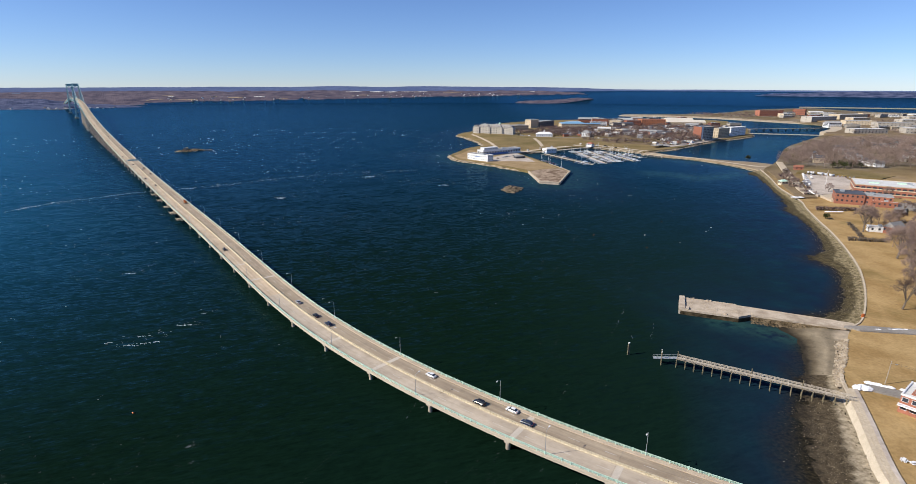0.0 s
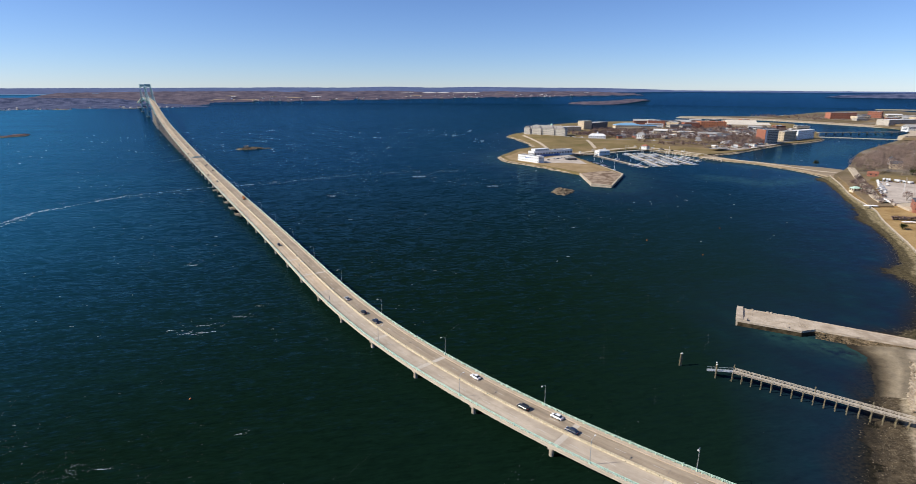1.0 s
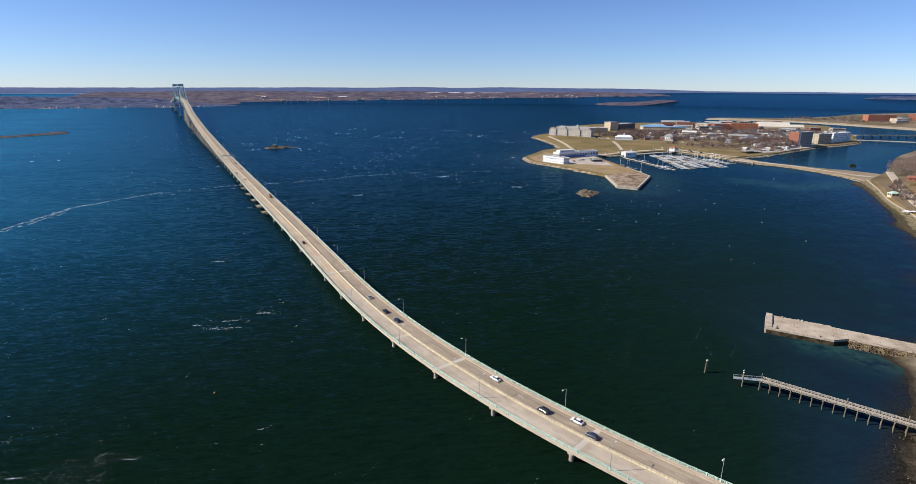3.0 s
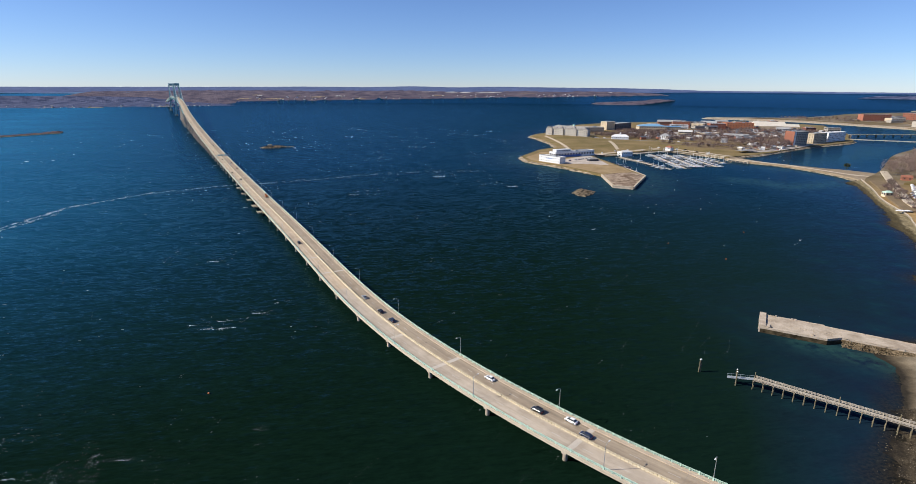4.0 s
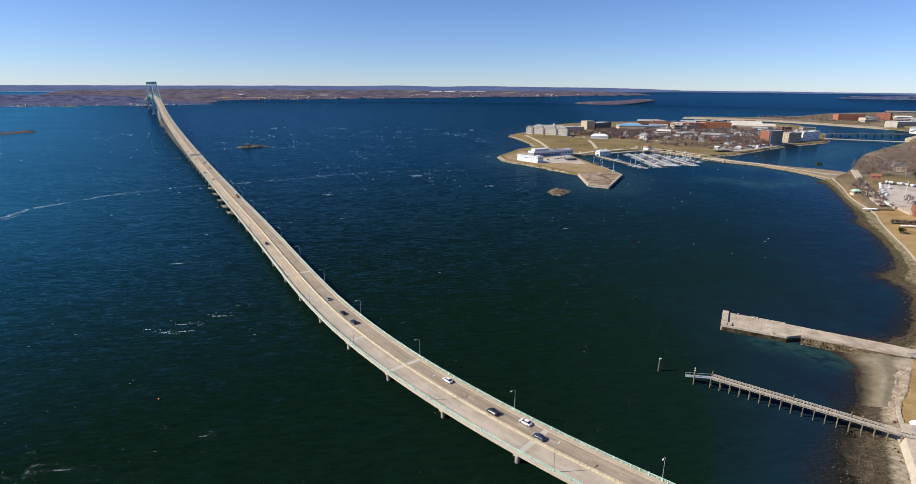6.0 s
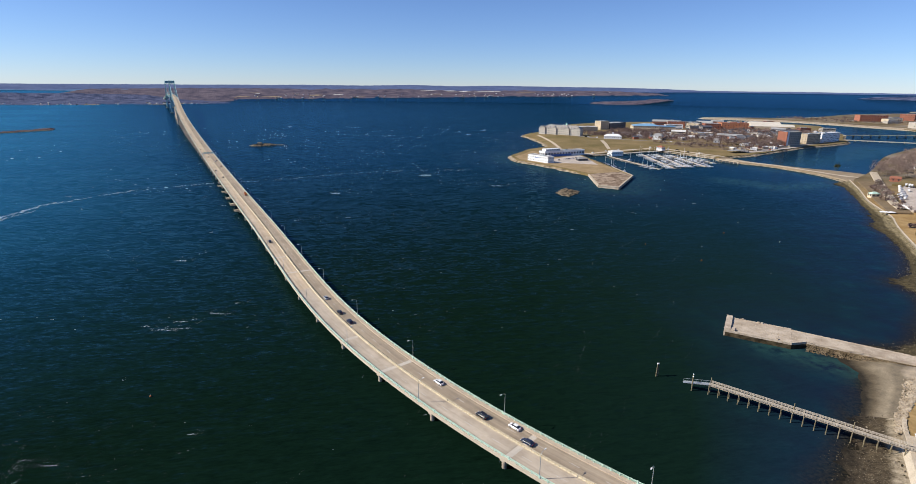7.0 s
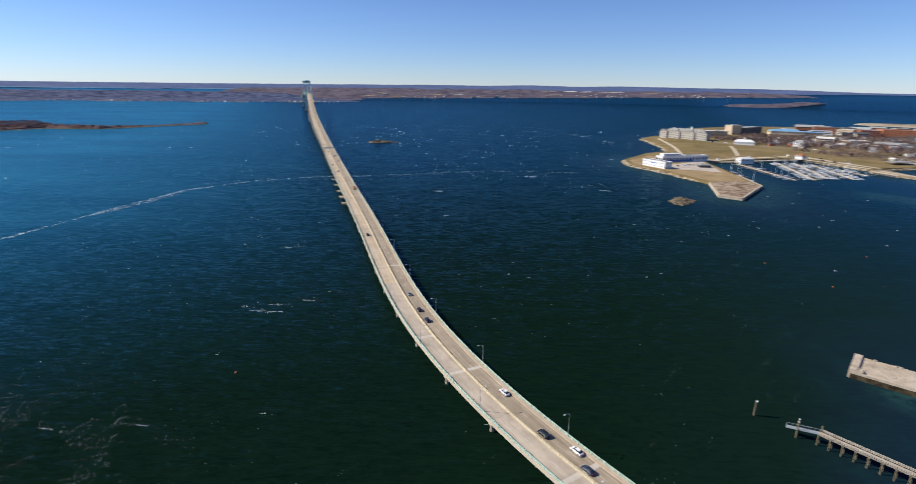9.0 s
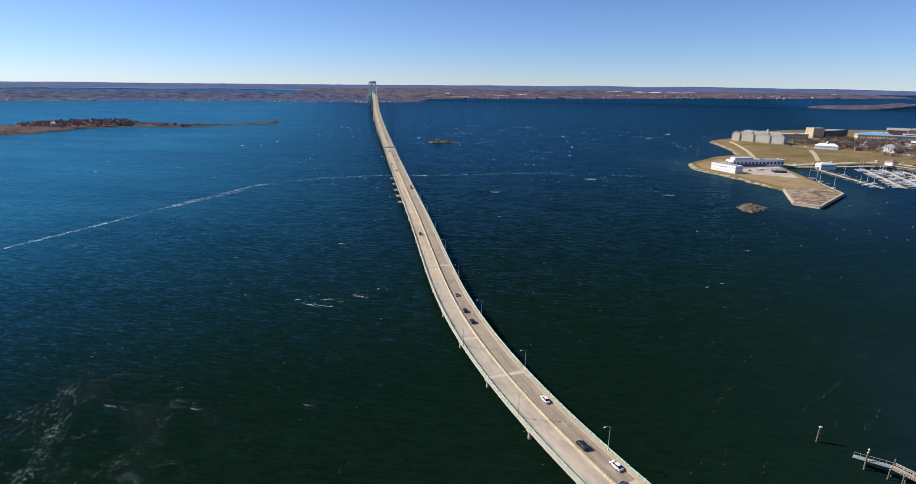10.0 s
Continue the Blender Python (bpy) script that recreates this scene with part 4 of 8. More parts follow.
def build_foreshore():
    n, across = 520, 22
    # pair each stretch of the sea wall with the low-tide line in front of it
    ax, ay = resampled(SHORE_TOP, n)
    tx, ty = resampled(TIDE, 900)
    pick, last = [], 0
    for x, y in zip(ax, ay):
        d = np.hypot(tx - x, ty - y)
        d[:last] = 1e9
        d[last + 30:] = 1e9
        last = int(np.argmin(d))
        pick.append(last)
    pick = np.convolve(np.pad(np.array(pick, float), 10, mode="edge"), np.ones(21) / 21, "valid")
    tx, ty = np.interp(pick, range(900), tx), np.interp(pick, range(900), ty)
    rings = []
    for x, y, ex, ey in zip(ax, ay, tx, ty):
        ring = []
        for i in range(across):
            t = 1.32 * i / (across - 1)
            bx, by = x + (ex - x) * t, y + (ey - y) * t
            sandy = 153 < x < 187 and 190 < y < 236
            rough = (0.10 if sandy else 0.40) * (0.9 * noise.noise((bx * 0.05, by * 0.05, 9)) + noise.noise((bx * 0.14, by * 0.14, 0)) + 0.7 * noise.noise((bx * 0.5, by * 0.5, 3)) + 0.4 * noise.noise((bx * 1.4, by * 1.4, 6)))
            ring.append((bx, by, ((3.9 * (1 - t) ** 1.5 if sandy else (3.0 if y > 236 else 1.9) * (1 - t) ** 1.2) if t < 1 else -1.1 * (t - 1)) + rough * min(1, i / 3)))
        rings.append(ring)
    cut0 = int(np.argmin(np.hypot(ax - 155, ay - 192)))
    cut1 = int(np.argmin(np.hypot(ax - 187, ay - 233)))
    for name, lo, hi, limit, lab in (("foreshore", 0, cut0 + 1, 0.36, "rocky foreshore at low tide, pale stones above dark weed"), ("beach", cut0, cut1 + 1, 0.52, "grey shingle beach beside the stone pier"), ("foreshore", cut1, n, 0.46, "rocky foreshore at low tide, pale stones above brown weed")):
        g = Geo()
        g.strip(rings[lo:hi])
        ob = tagged(part(name, g, M["foreshore_north" if lo == cut1 else name], smooth=True), lab, "shore", kind="structure")
        a = ob.data.attributes.new("wet", "FLOAT", "POINT")
        a.data.foreach_set("value", [0.5 + 1.5 * (1.32 * c / (across - 1) - limit) for _ in range(lo, hi) for c in range(across)])

    def along(name, lo, hi, section, mat, label, category="wall"):
        """A strip that follows the top of the shore: section is (metres seaward, height)."""
        rings = []
        for i in range(lo, hi):
            j0, j1 = max(i - 2, 0), min(i + 2, n - 1)
            t = Vector((ax[j1] - ax[j0], ay[j1] - ay[j0], 0)).normalized()
            rings.append([(ax[i] - t.y * o, ay[i] + t.x * o, z + 0.05 * noise.noise((ax[i] * 0.2, ay[i] * 0.2, o))) for o, z in section])
        g = Geo()
        g.strip(rings, True)
        tagged(part(name, g, mat), label, category, kind="structure")

    south = int(np.argmin(np.hypot(ax - 148, ay - 178)))
    for lo, hi in ((0, cut0), (cut1 + 2, n)):
        along("seawall_face", lo, hi, [(0.95, 0.0), (0.95, 3.9), (-0.3, 3.9), (-0.3, 0.0)], M["stone"], "grey-brown stone sea wall")
        along("seawall_cap", lo, hi, [(1.0, 3.9), (0.95, 4.35), (0.2, 4.4), (0.2, 3.9)] if lo else [(1.0, 3.9), (0.95, 4.35), (-0.28, 4.4), (-0.3, 3.9)], M["path"], "pale concrete capping of the sea wall")
    along("seawall_apron", 0, south, [(2.3, -0.4), (2.2, 1.5), (1.02, 4.2), (1.02, -0.4)], M["concrete"], "sloping pale concrete face of the sea wall")
    along("shore_path", 0, south + 3, [(-0.32, 4.0), (-0.32, 4.52), (-1.9, 4.55), (-1.9, 4.0)], M["path"], "pale path along the sea wall", "path")
    along("path_border", 0, south + 3, [(-1.92, 4.0), (-1.92, 4.62), (-3.3, 4.62), (-3.3, 4.0)], M["yard"], "pale paved border of the path", "path")


build_foreshore()

def draped(name, line, width, mat, label, category="path", height=None, lift=0.12):
    """A road or path that follows the ground."""
    xs, ys = resampled(eased(line, False, 2), 40)
    outline = ISLE
    rings = []
    for i in range(40):
        j0, j1 = max(i - 1, 0), min(i + 1, 39)
        t = Vector((xs[j1] - xs[j0], ys[j1] - ys[j0])).normalized()
        row = []
        for k in (0.5, 0.0, -0.5):
            x, y = xs[i] - t.y * width * k, ys[i] + t.x * width * k
            z = float(isle_height(np.array([x]), np.array([y]), far_from(outline, np.array([x]), np.array([y])))[0])
            row.append((x, y, z + lift))
        rings.append(row[::-1])
    g = Geo()
    g.strip(rings)
    return tagged(part(name, g, mat), label, category, kind="structure")


# patches on the ground
draped("lawn_walk", [(162, 1172), (161, 1090), (160, 1030), (158, 985)], 7, M["path"], "pale walk across the island lawn")
draped("island_road", [(60, 1330), (120, 1255), (200, 1195), (300, 1180), (400, 1105), (448, 1092), (515, 1165), (622, 1258)], 9, M["asphalt"], "grey road on the island", "road")
draped("shore_road", [(108, 960), (150, 1002), (225, 1062), (262, 1075), (310, 1015), (345, 980)], 9, M["path"], "pale road along the marina", "road")
draped("shore_walk", [(30, 1290), (55, 1170), (66, 1080), (72, 1000), (100, 965)], 6, M["path"], "pale path round the island lawn")
draped("back_road", [(100, 1330), (180, 1300), (280, 1290), (420, 1240), (520, 1280), (640, 1400)], 8, M["asphalt"], "grey back road on the island", "road")
sheet("pier_lane", [(186, 236), (190, 231), (215, 226.5), (330, 205), (330, 209), (219, 231.5), (196, 236)], 4.75, M["asphalt"], "narrow grey lane to the pier", "road", 1.2)
sheet("house_road", [(154, 181), (158, 183.5), (173, 176), (260, 130), (258, 126), (168, 171)], 4.72, M["asphalt"], "grey asphalt drive beside the lawn", "road", 1.2)
sheet("car_park", [(448, 692), (486, 668), (463, 614), (419, 569), (378, 553), (388, 588), (430, 650)], 6.6, M["yard"], "pale worn car park", "car park", 3.0)
sheet("brick_court", [(380, 553), (417, 570), (440, 555), (400, 520), (375, 528)], 6.3, M["path"], "pale paved yard by the brick hall", "yard", 3.0)
sheet("side_car_park", [(416, 498), (432, 512), (470, 480), (520, 400), (480, 390), (430, 470)], 6.6, M["asphalt"], "grey car park beside the brick school", "car park", 3.0)
sheet("shore_scrub", [(352, 545), (372, 545), (395, 600), (415, 660), (440, 730), (425, 735), (402, 672), (376, 611)], 5.6, M["scrub"], "brown scrub along the shore", "scrub", 2.0)
sheet("quay_parking", [(44, 836), (92, 836), (118, 830), (112, 880), (106, 905), (101, 945), (130, 968), (84, 990), (100, 955), (52, 880), (38, 866)], 3.10, M["yard"], "grey parking yard on the quay", "car park", 0.5)
sheet("quay_lawn", [(-9, 905), (1, 868), (52, 809), (98, 743), (118, 753), (141, 764), (135, 803), (109, 903), (103, 940), (70, 962), (22, 1002), (2, 930)], 3.06, M["grass"], "tan winter lawn on the quay", "lawn", 0.5)
sheet("quay_paving", [(98, 735), (101.5, 655), (121.5, 647), (151, 736), (142, 762), (118, 752)], 3.14, M["quay"], "worn stone paving at the end of the quay", "paving", 0.5)
sheet("island_yard", [(425, 1078), (512, 1158), (582, 1216), (560, 1236), (460, 1180), (400, 1120)], 5.6, M["path"], "pale gravel yard on the island", "yard", 3.0)
sheet("island_woods_floor", [(200, 1250), (420, 1150), (560, 1260), (700, 1420), (780, 1600), (640, 1700), (400, 1580), (230, 1420)], 8.6, M["scrub"], "brown ground under the island trees", "ground", 4.0)
def strip_road(name, line, width, z, mat, label):
    """A road on level ground, with a kerb's drop at its edges."""
    xs, ys = resampled(eased(line, False, 2), 40)
    rings = []
    for i in range(40):
        j0, j1 = max(i - 1, 0), min(i + 1, 39)
        t = Vector((xs[j1] - xs[j0], ys[j1] - ys[j0])).normalized()
        rings.append([(xs[i] + t.y * o * width, ys[i] - t.x * o * width, h) for o, h in ((0.52, z - 1.6), (0.5, z), (-0.5, z), (-0.52, z - 1.6))])
    g = Geo()
    g.strip(rings)
    return tagged(part(name, g, mat), label, "road", kind="structure")


strip_road("shore_drive", [(486, 812), (466, 770), (446, 728), (424, 682), (400, 628), (382, 590), (372, 560)], 8, 6.66, M["path"], "pale drive along the shore to the car park")
sheet("playing_field", [(449, 708), (482, 742), (540, 724), (560, 680), (522, 655), (497, 672), (494, 692)], 6.9, M["green"], "faded green playing field beside the car park", "lawn", 3.0)
strip_road("school_road", [(398, 470), (416, 492), (438, 512), (452, 500), (446, 470), (420, 430)], 9, 6.7, M["asphalt"], "grey road beside the brick school")


def point_shore():
    """Pale sand round the far point, sloping into the water."""
    line = [(1148, 1735), (1053, 1941), (943, 2119), (836, 2190), (657, 2246), (690, 2306), (889, 2320), (1042, 2345), (1222, 2510)]
    xs, ys = resampled(eased(line, False, 2), 120)
    rings = []
    for i in range(120):
        j0, j1 = max(i - 1, 0), min(i + 1, 119)
        t = Vector((xs[j1] - xs[j0], ys[j1] - ys[j0])).normalized()
        w = 1 + 0.5 * noise.noise((xs[i] * 0.02, ys[i] * 0.02, 2.0))
        rings.append([(xs[i] + t.y * o * w, ys[i] - t.x * o * w, z) for o, z in ((34, 5.4), (4, 4.9), (-7, 1.6), (-18, -0.6))])
    g = Geo()
    g.strip(rings)
    tagged(part("point_shore", g, M["pale_rock"], smooth=True), "pale sandy shore of the far point", "shore", kind="structure")


point_shore()


def quay_edge():
    """Pale coping stones round the quay end, each its own block."""
    line = [(96, 736), (100, 653), (122, 645), (153, 737), (138, 805)]
    wall = thing("quay_coping", (0, 0, 0), "pale stone coping round the end of the quay", "wall")
    for (x0, y0), (x1, y1) in zip(line, line[1:]):
        ln, ang = math.hypot(x1 - x0, y1 - y0), math.atan2(y1 - y0, x1 - x0)
        n = int(ln / 5)
        for i in range(n):
            t = (i + 0.5) / n
            part("coping_stone", Geo().box((x0 + (x1 - x0) * t, y0 + (y1 - y0) * t, 2.85), (ln / n - 0.15, 2.0, 0.9), ang), M["path"], wall)
        part("quay_face", Geo().box(((x0 + x1) / 2, (y0 + y1) / 2, 0.4), (ln, 1.6, 4.2), ang), M["pierstone"], wall)


quay_edge()
draped("works_yard", [(396, 1058), (432, 1082), (492, 1142), (555, 1208)], 36, M["yard"], "pale works yard on the island", "yard", lift=0.1)
draped("rough_field", [(255, 1120), (330, 1105), (410, 1080), (470, 1150), (535, 1222)], 58, M["scrub"], "brown rough ground with worn patches on the island", "ground", lift=0.06)
sheet("town_ground", [(860, 1280), (980, 1200), (1500, 1150), (2300, 1500), (2000, 2200), (1400, 2300), (1180, 1980), (1170, 1740), (1090, 1570), (980, 1400)], 11.2, M["scrub"], "built-up ground of the far town", "ground", 5.0)
sheet("town_road", [(1062, 1560), (1085, 1548), (1000, 1420), (920, 1330), (890, 1318), (880, 1326), (960, 1410)], 11.4, M["path"], "pale concrete road leading to the bridges", "road", 8.0)

# ---------------------------------------------------------------- the bridge
KS = [0, 700, 1500, 1900, 2000, 2100, 2200, 2300, 2600]
KV = [-0.000119, 0.000055, -0.000012, 0.00003, -0.000197, 0.000091, 0.0018, 0.001841, 0.001904]
ZS = np.array([-1500, -900, -488, -244, 0, 400, 800, 1200, 1500, 1800, 2100, 2300, 2600.0])
ZV = np.array([6, 42, 64, 66.5, 63.97, 51.87, 35.33, 19.01, 10.36, 6.51, 4.83, 4.73, 4.7])
ZM = np.gradient(ZV, ZS)
SF = np.arange(0, 2640, 2.0)
KF = np.interp(SF, KS, KV)
TH = -0.9163 + np.concatenate([[0], np.cumsum(KF[1:] + KF[:-1])])
XF = -1383.0 + np.concatenate([[0], np.cumsum(np.cos(TH[1:]) + np.cos(TH[:-1]))])
YF = 1991.7 + np.concatenate([[0], np.cumsum(np.sin(TH[1:]) + np.sin(TH[:-1]))])


def deck_z(s):
    i = min(max(int(np.searchsorted(ZS, s, "right")) - 1, 0), len(ZS) - 2)
    h = ZS[i + 1] - ZS[i]
    t = (s - ZS[i]) / h
    return float((2 * t**3 - 3 * t**2 + 1) * ZV[i] + (t**3 - 2 * t**2 + t) * h * ZM[i] + (3 * t**2 - 2 * t**3) * ZV[i + 1] + (t**3 - t**2) * h * ZM[i + 1])


def heading(s):
    return float(np.interp(s, SF, TH))


def along(s, off=0.0, dz=0.0):
    """A point of the bridge: metres from the tower, metres to the harbour side, metres over the road."""
    th = heading(s)
    x, y = float(np.interp(s, SF, XF)), float(np.interp(s, SF, YF))
    if s < 0:
        x, y = x + s * math.cos(th), y + s * math.sin(th)
    return Vector((x - off * math.sin(th), y + off * math.cos(th), deck_z(s) + dz))


def station(s, off=0.0, dz=0.0):
    """The pose of something on the road: its x axis runs along the bridge, towards the near shore."""
    return Matrix.Translation(along(s, off, dz)) @ Matrix.Rotation(heading(s), 4, "Z")


def run(a, b, step):
    n = max(1, int(round((b - a) / step)))
    return [a + (b - a) * i / n for i in range(n + 1)]


END = 2470
STATIONS = run(-1300, 1800, 20) + run(1804, END, 4)


def bar(profile, stations, geo=None):
    """A beam of the given section (offset, height) along the bridge."""
    g = geo or Geo()
    g.strip([[along(s, o, h) for o, h in profile] for s in stations], True)
    return g


def skin(o0, o1, h, a, b):
    g = Geo()
    st = run(a, min(b, 1800), 20) if a < 1800 else []
    st += run(max(a, 1804), b, 4) if b > 1804 else []
    g.strip([[along(s, o, h) for o in (o1, (o0 + o1) / 2, o0)] for s in st], False, [[(s, o) for o in (o1, (o0 + o1) / 2, o0)] for s in st])
    return g


def rect(o, h, w, t):
    return [(o - w / 2, h - t / 2), (o + w / 2, h - t / 2), (o + w / 2, h + t / 2), (o - w / 2, h + t / 2)]


def lattice_arch(g, m, half, z0, z1, t, deep):
    """A pointed arch between two legs, as a chain of short boxes."""
    pts = []
    for i in range(9):
        a = i / 8
        pts.append((-half + 2 * half * a, z0 + (z1 - z0) * (1 - (2 * a - 1) ** 2) ** 0.6))
    for (y0, a0), (y1, a1) in zip(pts, pts[1:]):
        g.tube(m @ Vector((0, y0, a0)), m @ Vector((0, y1, a1)), t, t, 4)
    g.box((0, 0, (z1 + deep) / 2 + t), (2.4, 2 * half, max(deep - z1, 0.5)), m=m)


def build_bridge():
    bridge = thing("bridge", (0, 0, 0), "long curving road bridge with cream concrete deck and mint-green railings", "bridge")
    part("deck", bar([(-8.75, -0.35), (8.75, -0.35), (8.75, -0.01), (-8.75, -0.01)], STATIONS), M["concrete"], bridge, "cream concrete deck slab")
    part("carriageway", skin(-7.75, -0.35, 0.004, 2144, END), M["left_new"], bridge, "pale grey concrete lanes")
    part("carriageway", skin(-7.75, -0.35, 0.004, -1300, 2144), M["left_old"], bridge, "cream worn lanes")
    part("carriageway", skin(0.35, 7.0, 0.004, -1300, END), M["right_road"], bridge, "brownish worn lanes with dark wheel tracks")
    part("kerb", bar([(-8.75, -0.01), (-7.8, -0.01), (-7.85, 0.3), (-8.75, 0.3)], STATIONS), M["concrete"], bridge)
    part("sidewalk", bar([(7.0, -0.01), (8.75, -0.01), (8.75, 0.28), (7.05, 0.26)], STATIONS), M["walkway"], bridge, "tan raised walkway strip")
    for o in (-8.2, -5.0, -1.7, 1.7, 5.0, 8.2):
        part("girder", bar(rect(o, -0.8, 0.55, 0.9), STATIONS), M["concrete"], bridge)
    # railings
    post = Geo().box((0, 0, 0.4), (0.22, 0.2, 0.95)).box((0, 0, 0.92), (0.3, 0.26, 0.12)).mesh("post", M["mint"])
    pylon = Geo().box((0, 0, 0.45), (0.32, 0.28, 1.15)).box((0, 0, 1.06), (0.4, 0.36, 0.1)).mesh("pylon", M["mint"])
    for o in (-8.5, 8.5):
        g = bar(rect(o, 1.22, 0.16, 0.12), STATIONS)
        for h in (0.92, 0.62):
            bar(rect(o, h, 0.09, 0.09), STATIONS, g)
        s = -1300.0
        while s < 2080:
            g.box((0, 0, 0.4), (0.14, 0.16, 0.95), m=station(s, o, 0.3))
            s += 2.79
        rail = part("railing", g, M["mint"], bridge, "mint-green painted metal railing")
        i = 0
        while s < END:
            again("post" if i % 6 else "pylon", post if i % 6 else pylon, rail, station(s, o, 0.3))
            s += 2.79
            i += 1
    # median of movable blocks
    sec = [(-0.32, 0.0), (0.32, 0.0), (0.14, 0.32), (0.2, 0.82), (-0.2, 0.82), (-0.14, 0.32)]
    wall = part("median_barrier", bar(sec, [s for s in STATIONS if s <= 2076]), M["barrier"], bridge, "cream concrete median barrier of linked blocks")
    blk = Geo()
    blk.strip([[(x, y * k, z) for y, z in sec] for x, k in ((-0.6, 0.85), (-0.55, 1.0), (0.55, 1.0), (0.6, 0.85))], True)
    blk.box((0, 0, 0.45), (1.25, 0.12, 0.3))
    blk = blk.mesh("barrier_block", M["barrier"])
    s = 2077.0
    while s < END - 50:
        again("barrier_block", blk, wall, station(s, 0, 0.0))
        s += 1.28
    part("median_edge", bar(rect(-0.42, 0.01, 0.1, 0.03), STATIONS), M["barrier"], bridge, "yellow edge line")
    part("median_edge", bar(rect(0.42, 0.01, 0.1, 0.03), STATIONS), M["barrier"], bridge, "yellow edge line")
    # lane dashes
    for o in (-3.95, 3.75):
        g = Geo()
        s = 1500.0
        while s < END - 5:
            bar(rect(o, 0.008, 0.16, 0.012), [s, s + 1.9, s + 3.8], g)
            s += 12.2
        part("lane_marking", g, M["white_line"], bridge, "white dashed lane line", kind="stuff")
    # piers and the pale joints above them
    caps = [2346.8 - 33.55 * i for i in range(25)] + [1500 - 42.0 * i for i in range(12)] + [985, 920, 850, 780]
    for n, s in enumerate(caps):
        m = station(s)
        z = deck_z(s)
        g = Geo()
        g.box((0, 0, -1.65), (1.9, 16.6, 0.8), m=m)
        g.box((0, 0, -2.15), (1.5, 15.4, 0.3), m=m)
        cap = part("pier_cap", g, M["pierstone"], bridge, "pale concrete pier cap")
        ys = (-7.2, -2.6, 2.6, 7.2) if s > 1500 else (-5.6, 5.6)
        r = 0.8 if s > 1500 else 1.5
        for y in ys:
            p = along(s, y)
            col = Geo().tube((p.x, p.y, -2.5), (p.x, p.y, z - 1.7), r * (1.0 + 0.004 * z), r, 14)
            if s <= 1500:
                col.box((p.x, p.y, 1.2), (4.5, 4.5, 3.4), heading(s))
            part("column", col, M["pierstone"], cap, smooth=False)
        if s <= 1500 and z > 25:
            part("cross_beam", Geo().box((0, 0, -z * 0.5), (1.6, 11.2, 1.6), m=m), M["pierstone"], cap)
        if 2040 < s < END and n in (0, 1, 3, 4, 7, 8):
            for o0, o1 in ((-7.7, -0.5), (0.5, 6.95))[: 2 if n % 2 else 1]:
                g = bar([(o0, 0.004), (o1, 0.004), (o1, 0.012), (o0, 0.012)], [s + 0.3, s + 1.2, s + 2.3])
                part("joint_patch", g, M["joint"], bridge, "pale concrete patch at a deck joint")
        if s > 1550:
            part("deck_joint", bar([(-7.7, 0.013), (6.95, 0.013), (6.95, 0.02), (-7.7, 0.02)], [s - 0.03, s + 0.03]), M["asphalt"], bridge, "grey steel joint")
    # deck truss and anchorage near the towers
    g = Geo()
    for o in (-7.6, 7.6):
        bar(rect(o, -9.5, 0.9, 0.9), run(-1100, 640, 20), g)
        for i, s in enumerate(run(-1100, 640, 12)[:-1]):
            g.tube(along(s, o, -1.5 if i % 2 else -9.5), along(s + 12, o, -9.5 if i % 2 else -1.5), 0.32, 0.32, 4, False)
            g.tube(along(s, o, -1.5), along(s, o, -9.5), 0.22, 0.22, 4, False)
    part("deck_truss", g, M["teal"], bridge, "teal steel truss under the high spans")
    for s in (655, 560, 470, 380, 300):
        m = station(s)
        z = deck_z(s)
        cap = part("pier_cap", Geo().box((0, 0, -10.8), (3.4, 20, 2.2), m=m), M["pierstone"], bridge, "pale concrete pier cap")
        for y in (-7.2, 7.2):
            p = along(s, y)
            part("column", Geo().tube((p.x, p.y, -2), (p.x, p.y, z - 10), 3.0, 1.8, 8).box((p.x, p.y, 1.5), (9, 9, 4), heading(s)), M["pierstone"], cap)
    m = station(700)
    z = deck_z(700)
    anch = part("anchorage", Geo().box((0, -8, 3 - z), (12, 5, 6), m=m).box((0, 8, 3 - z), (12, 5, 6), m=m), M["concrete"], bridge, "pale concrete cable anchorage pier")
    part("anchorage_wall", Geo().box((0, -7, 2 - z / 2), (4, 3, z - 8), m=m).box((0, 7, 2 - z / 2), (4, 3, z - 8), m=m).box((0, 0, -4), (5, 18, 4), m=m), M["concrete"], anch)
    # towers
    for s0 in (0, -488):
        m = Matrix.Translation(along(s0).to_2d().to_3d()) @ Matrix.Rotation(heading(s0), 4, "Z")
        zd = deck_z(s0)
        g = Geo()
        lattice_arch(g, m, 8.5, 98, 112, 0.9, 120)
        lattice_arch(g, m, 9.3, zd - 22, zd - 11, 0.9, zd - 6)
        lattice_arch(g, m, 10.5, 20, 32, 0.9, 36)
        g.box((0, 0, 121), (4.4, 21, 2.6), m=m)
        tower = part("bridge_tower", g, M["teal"], bridge, "tall teal steel suspension tower with arched braces")
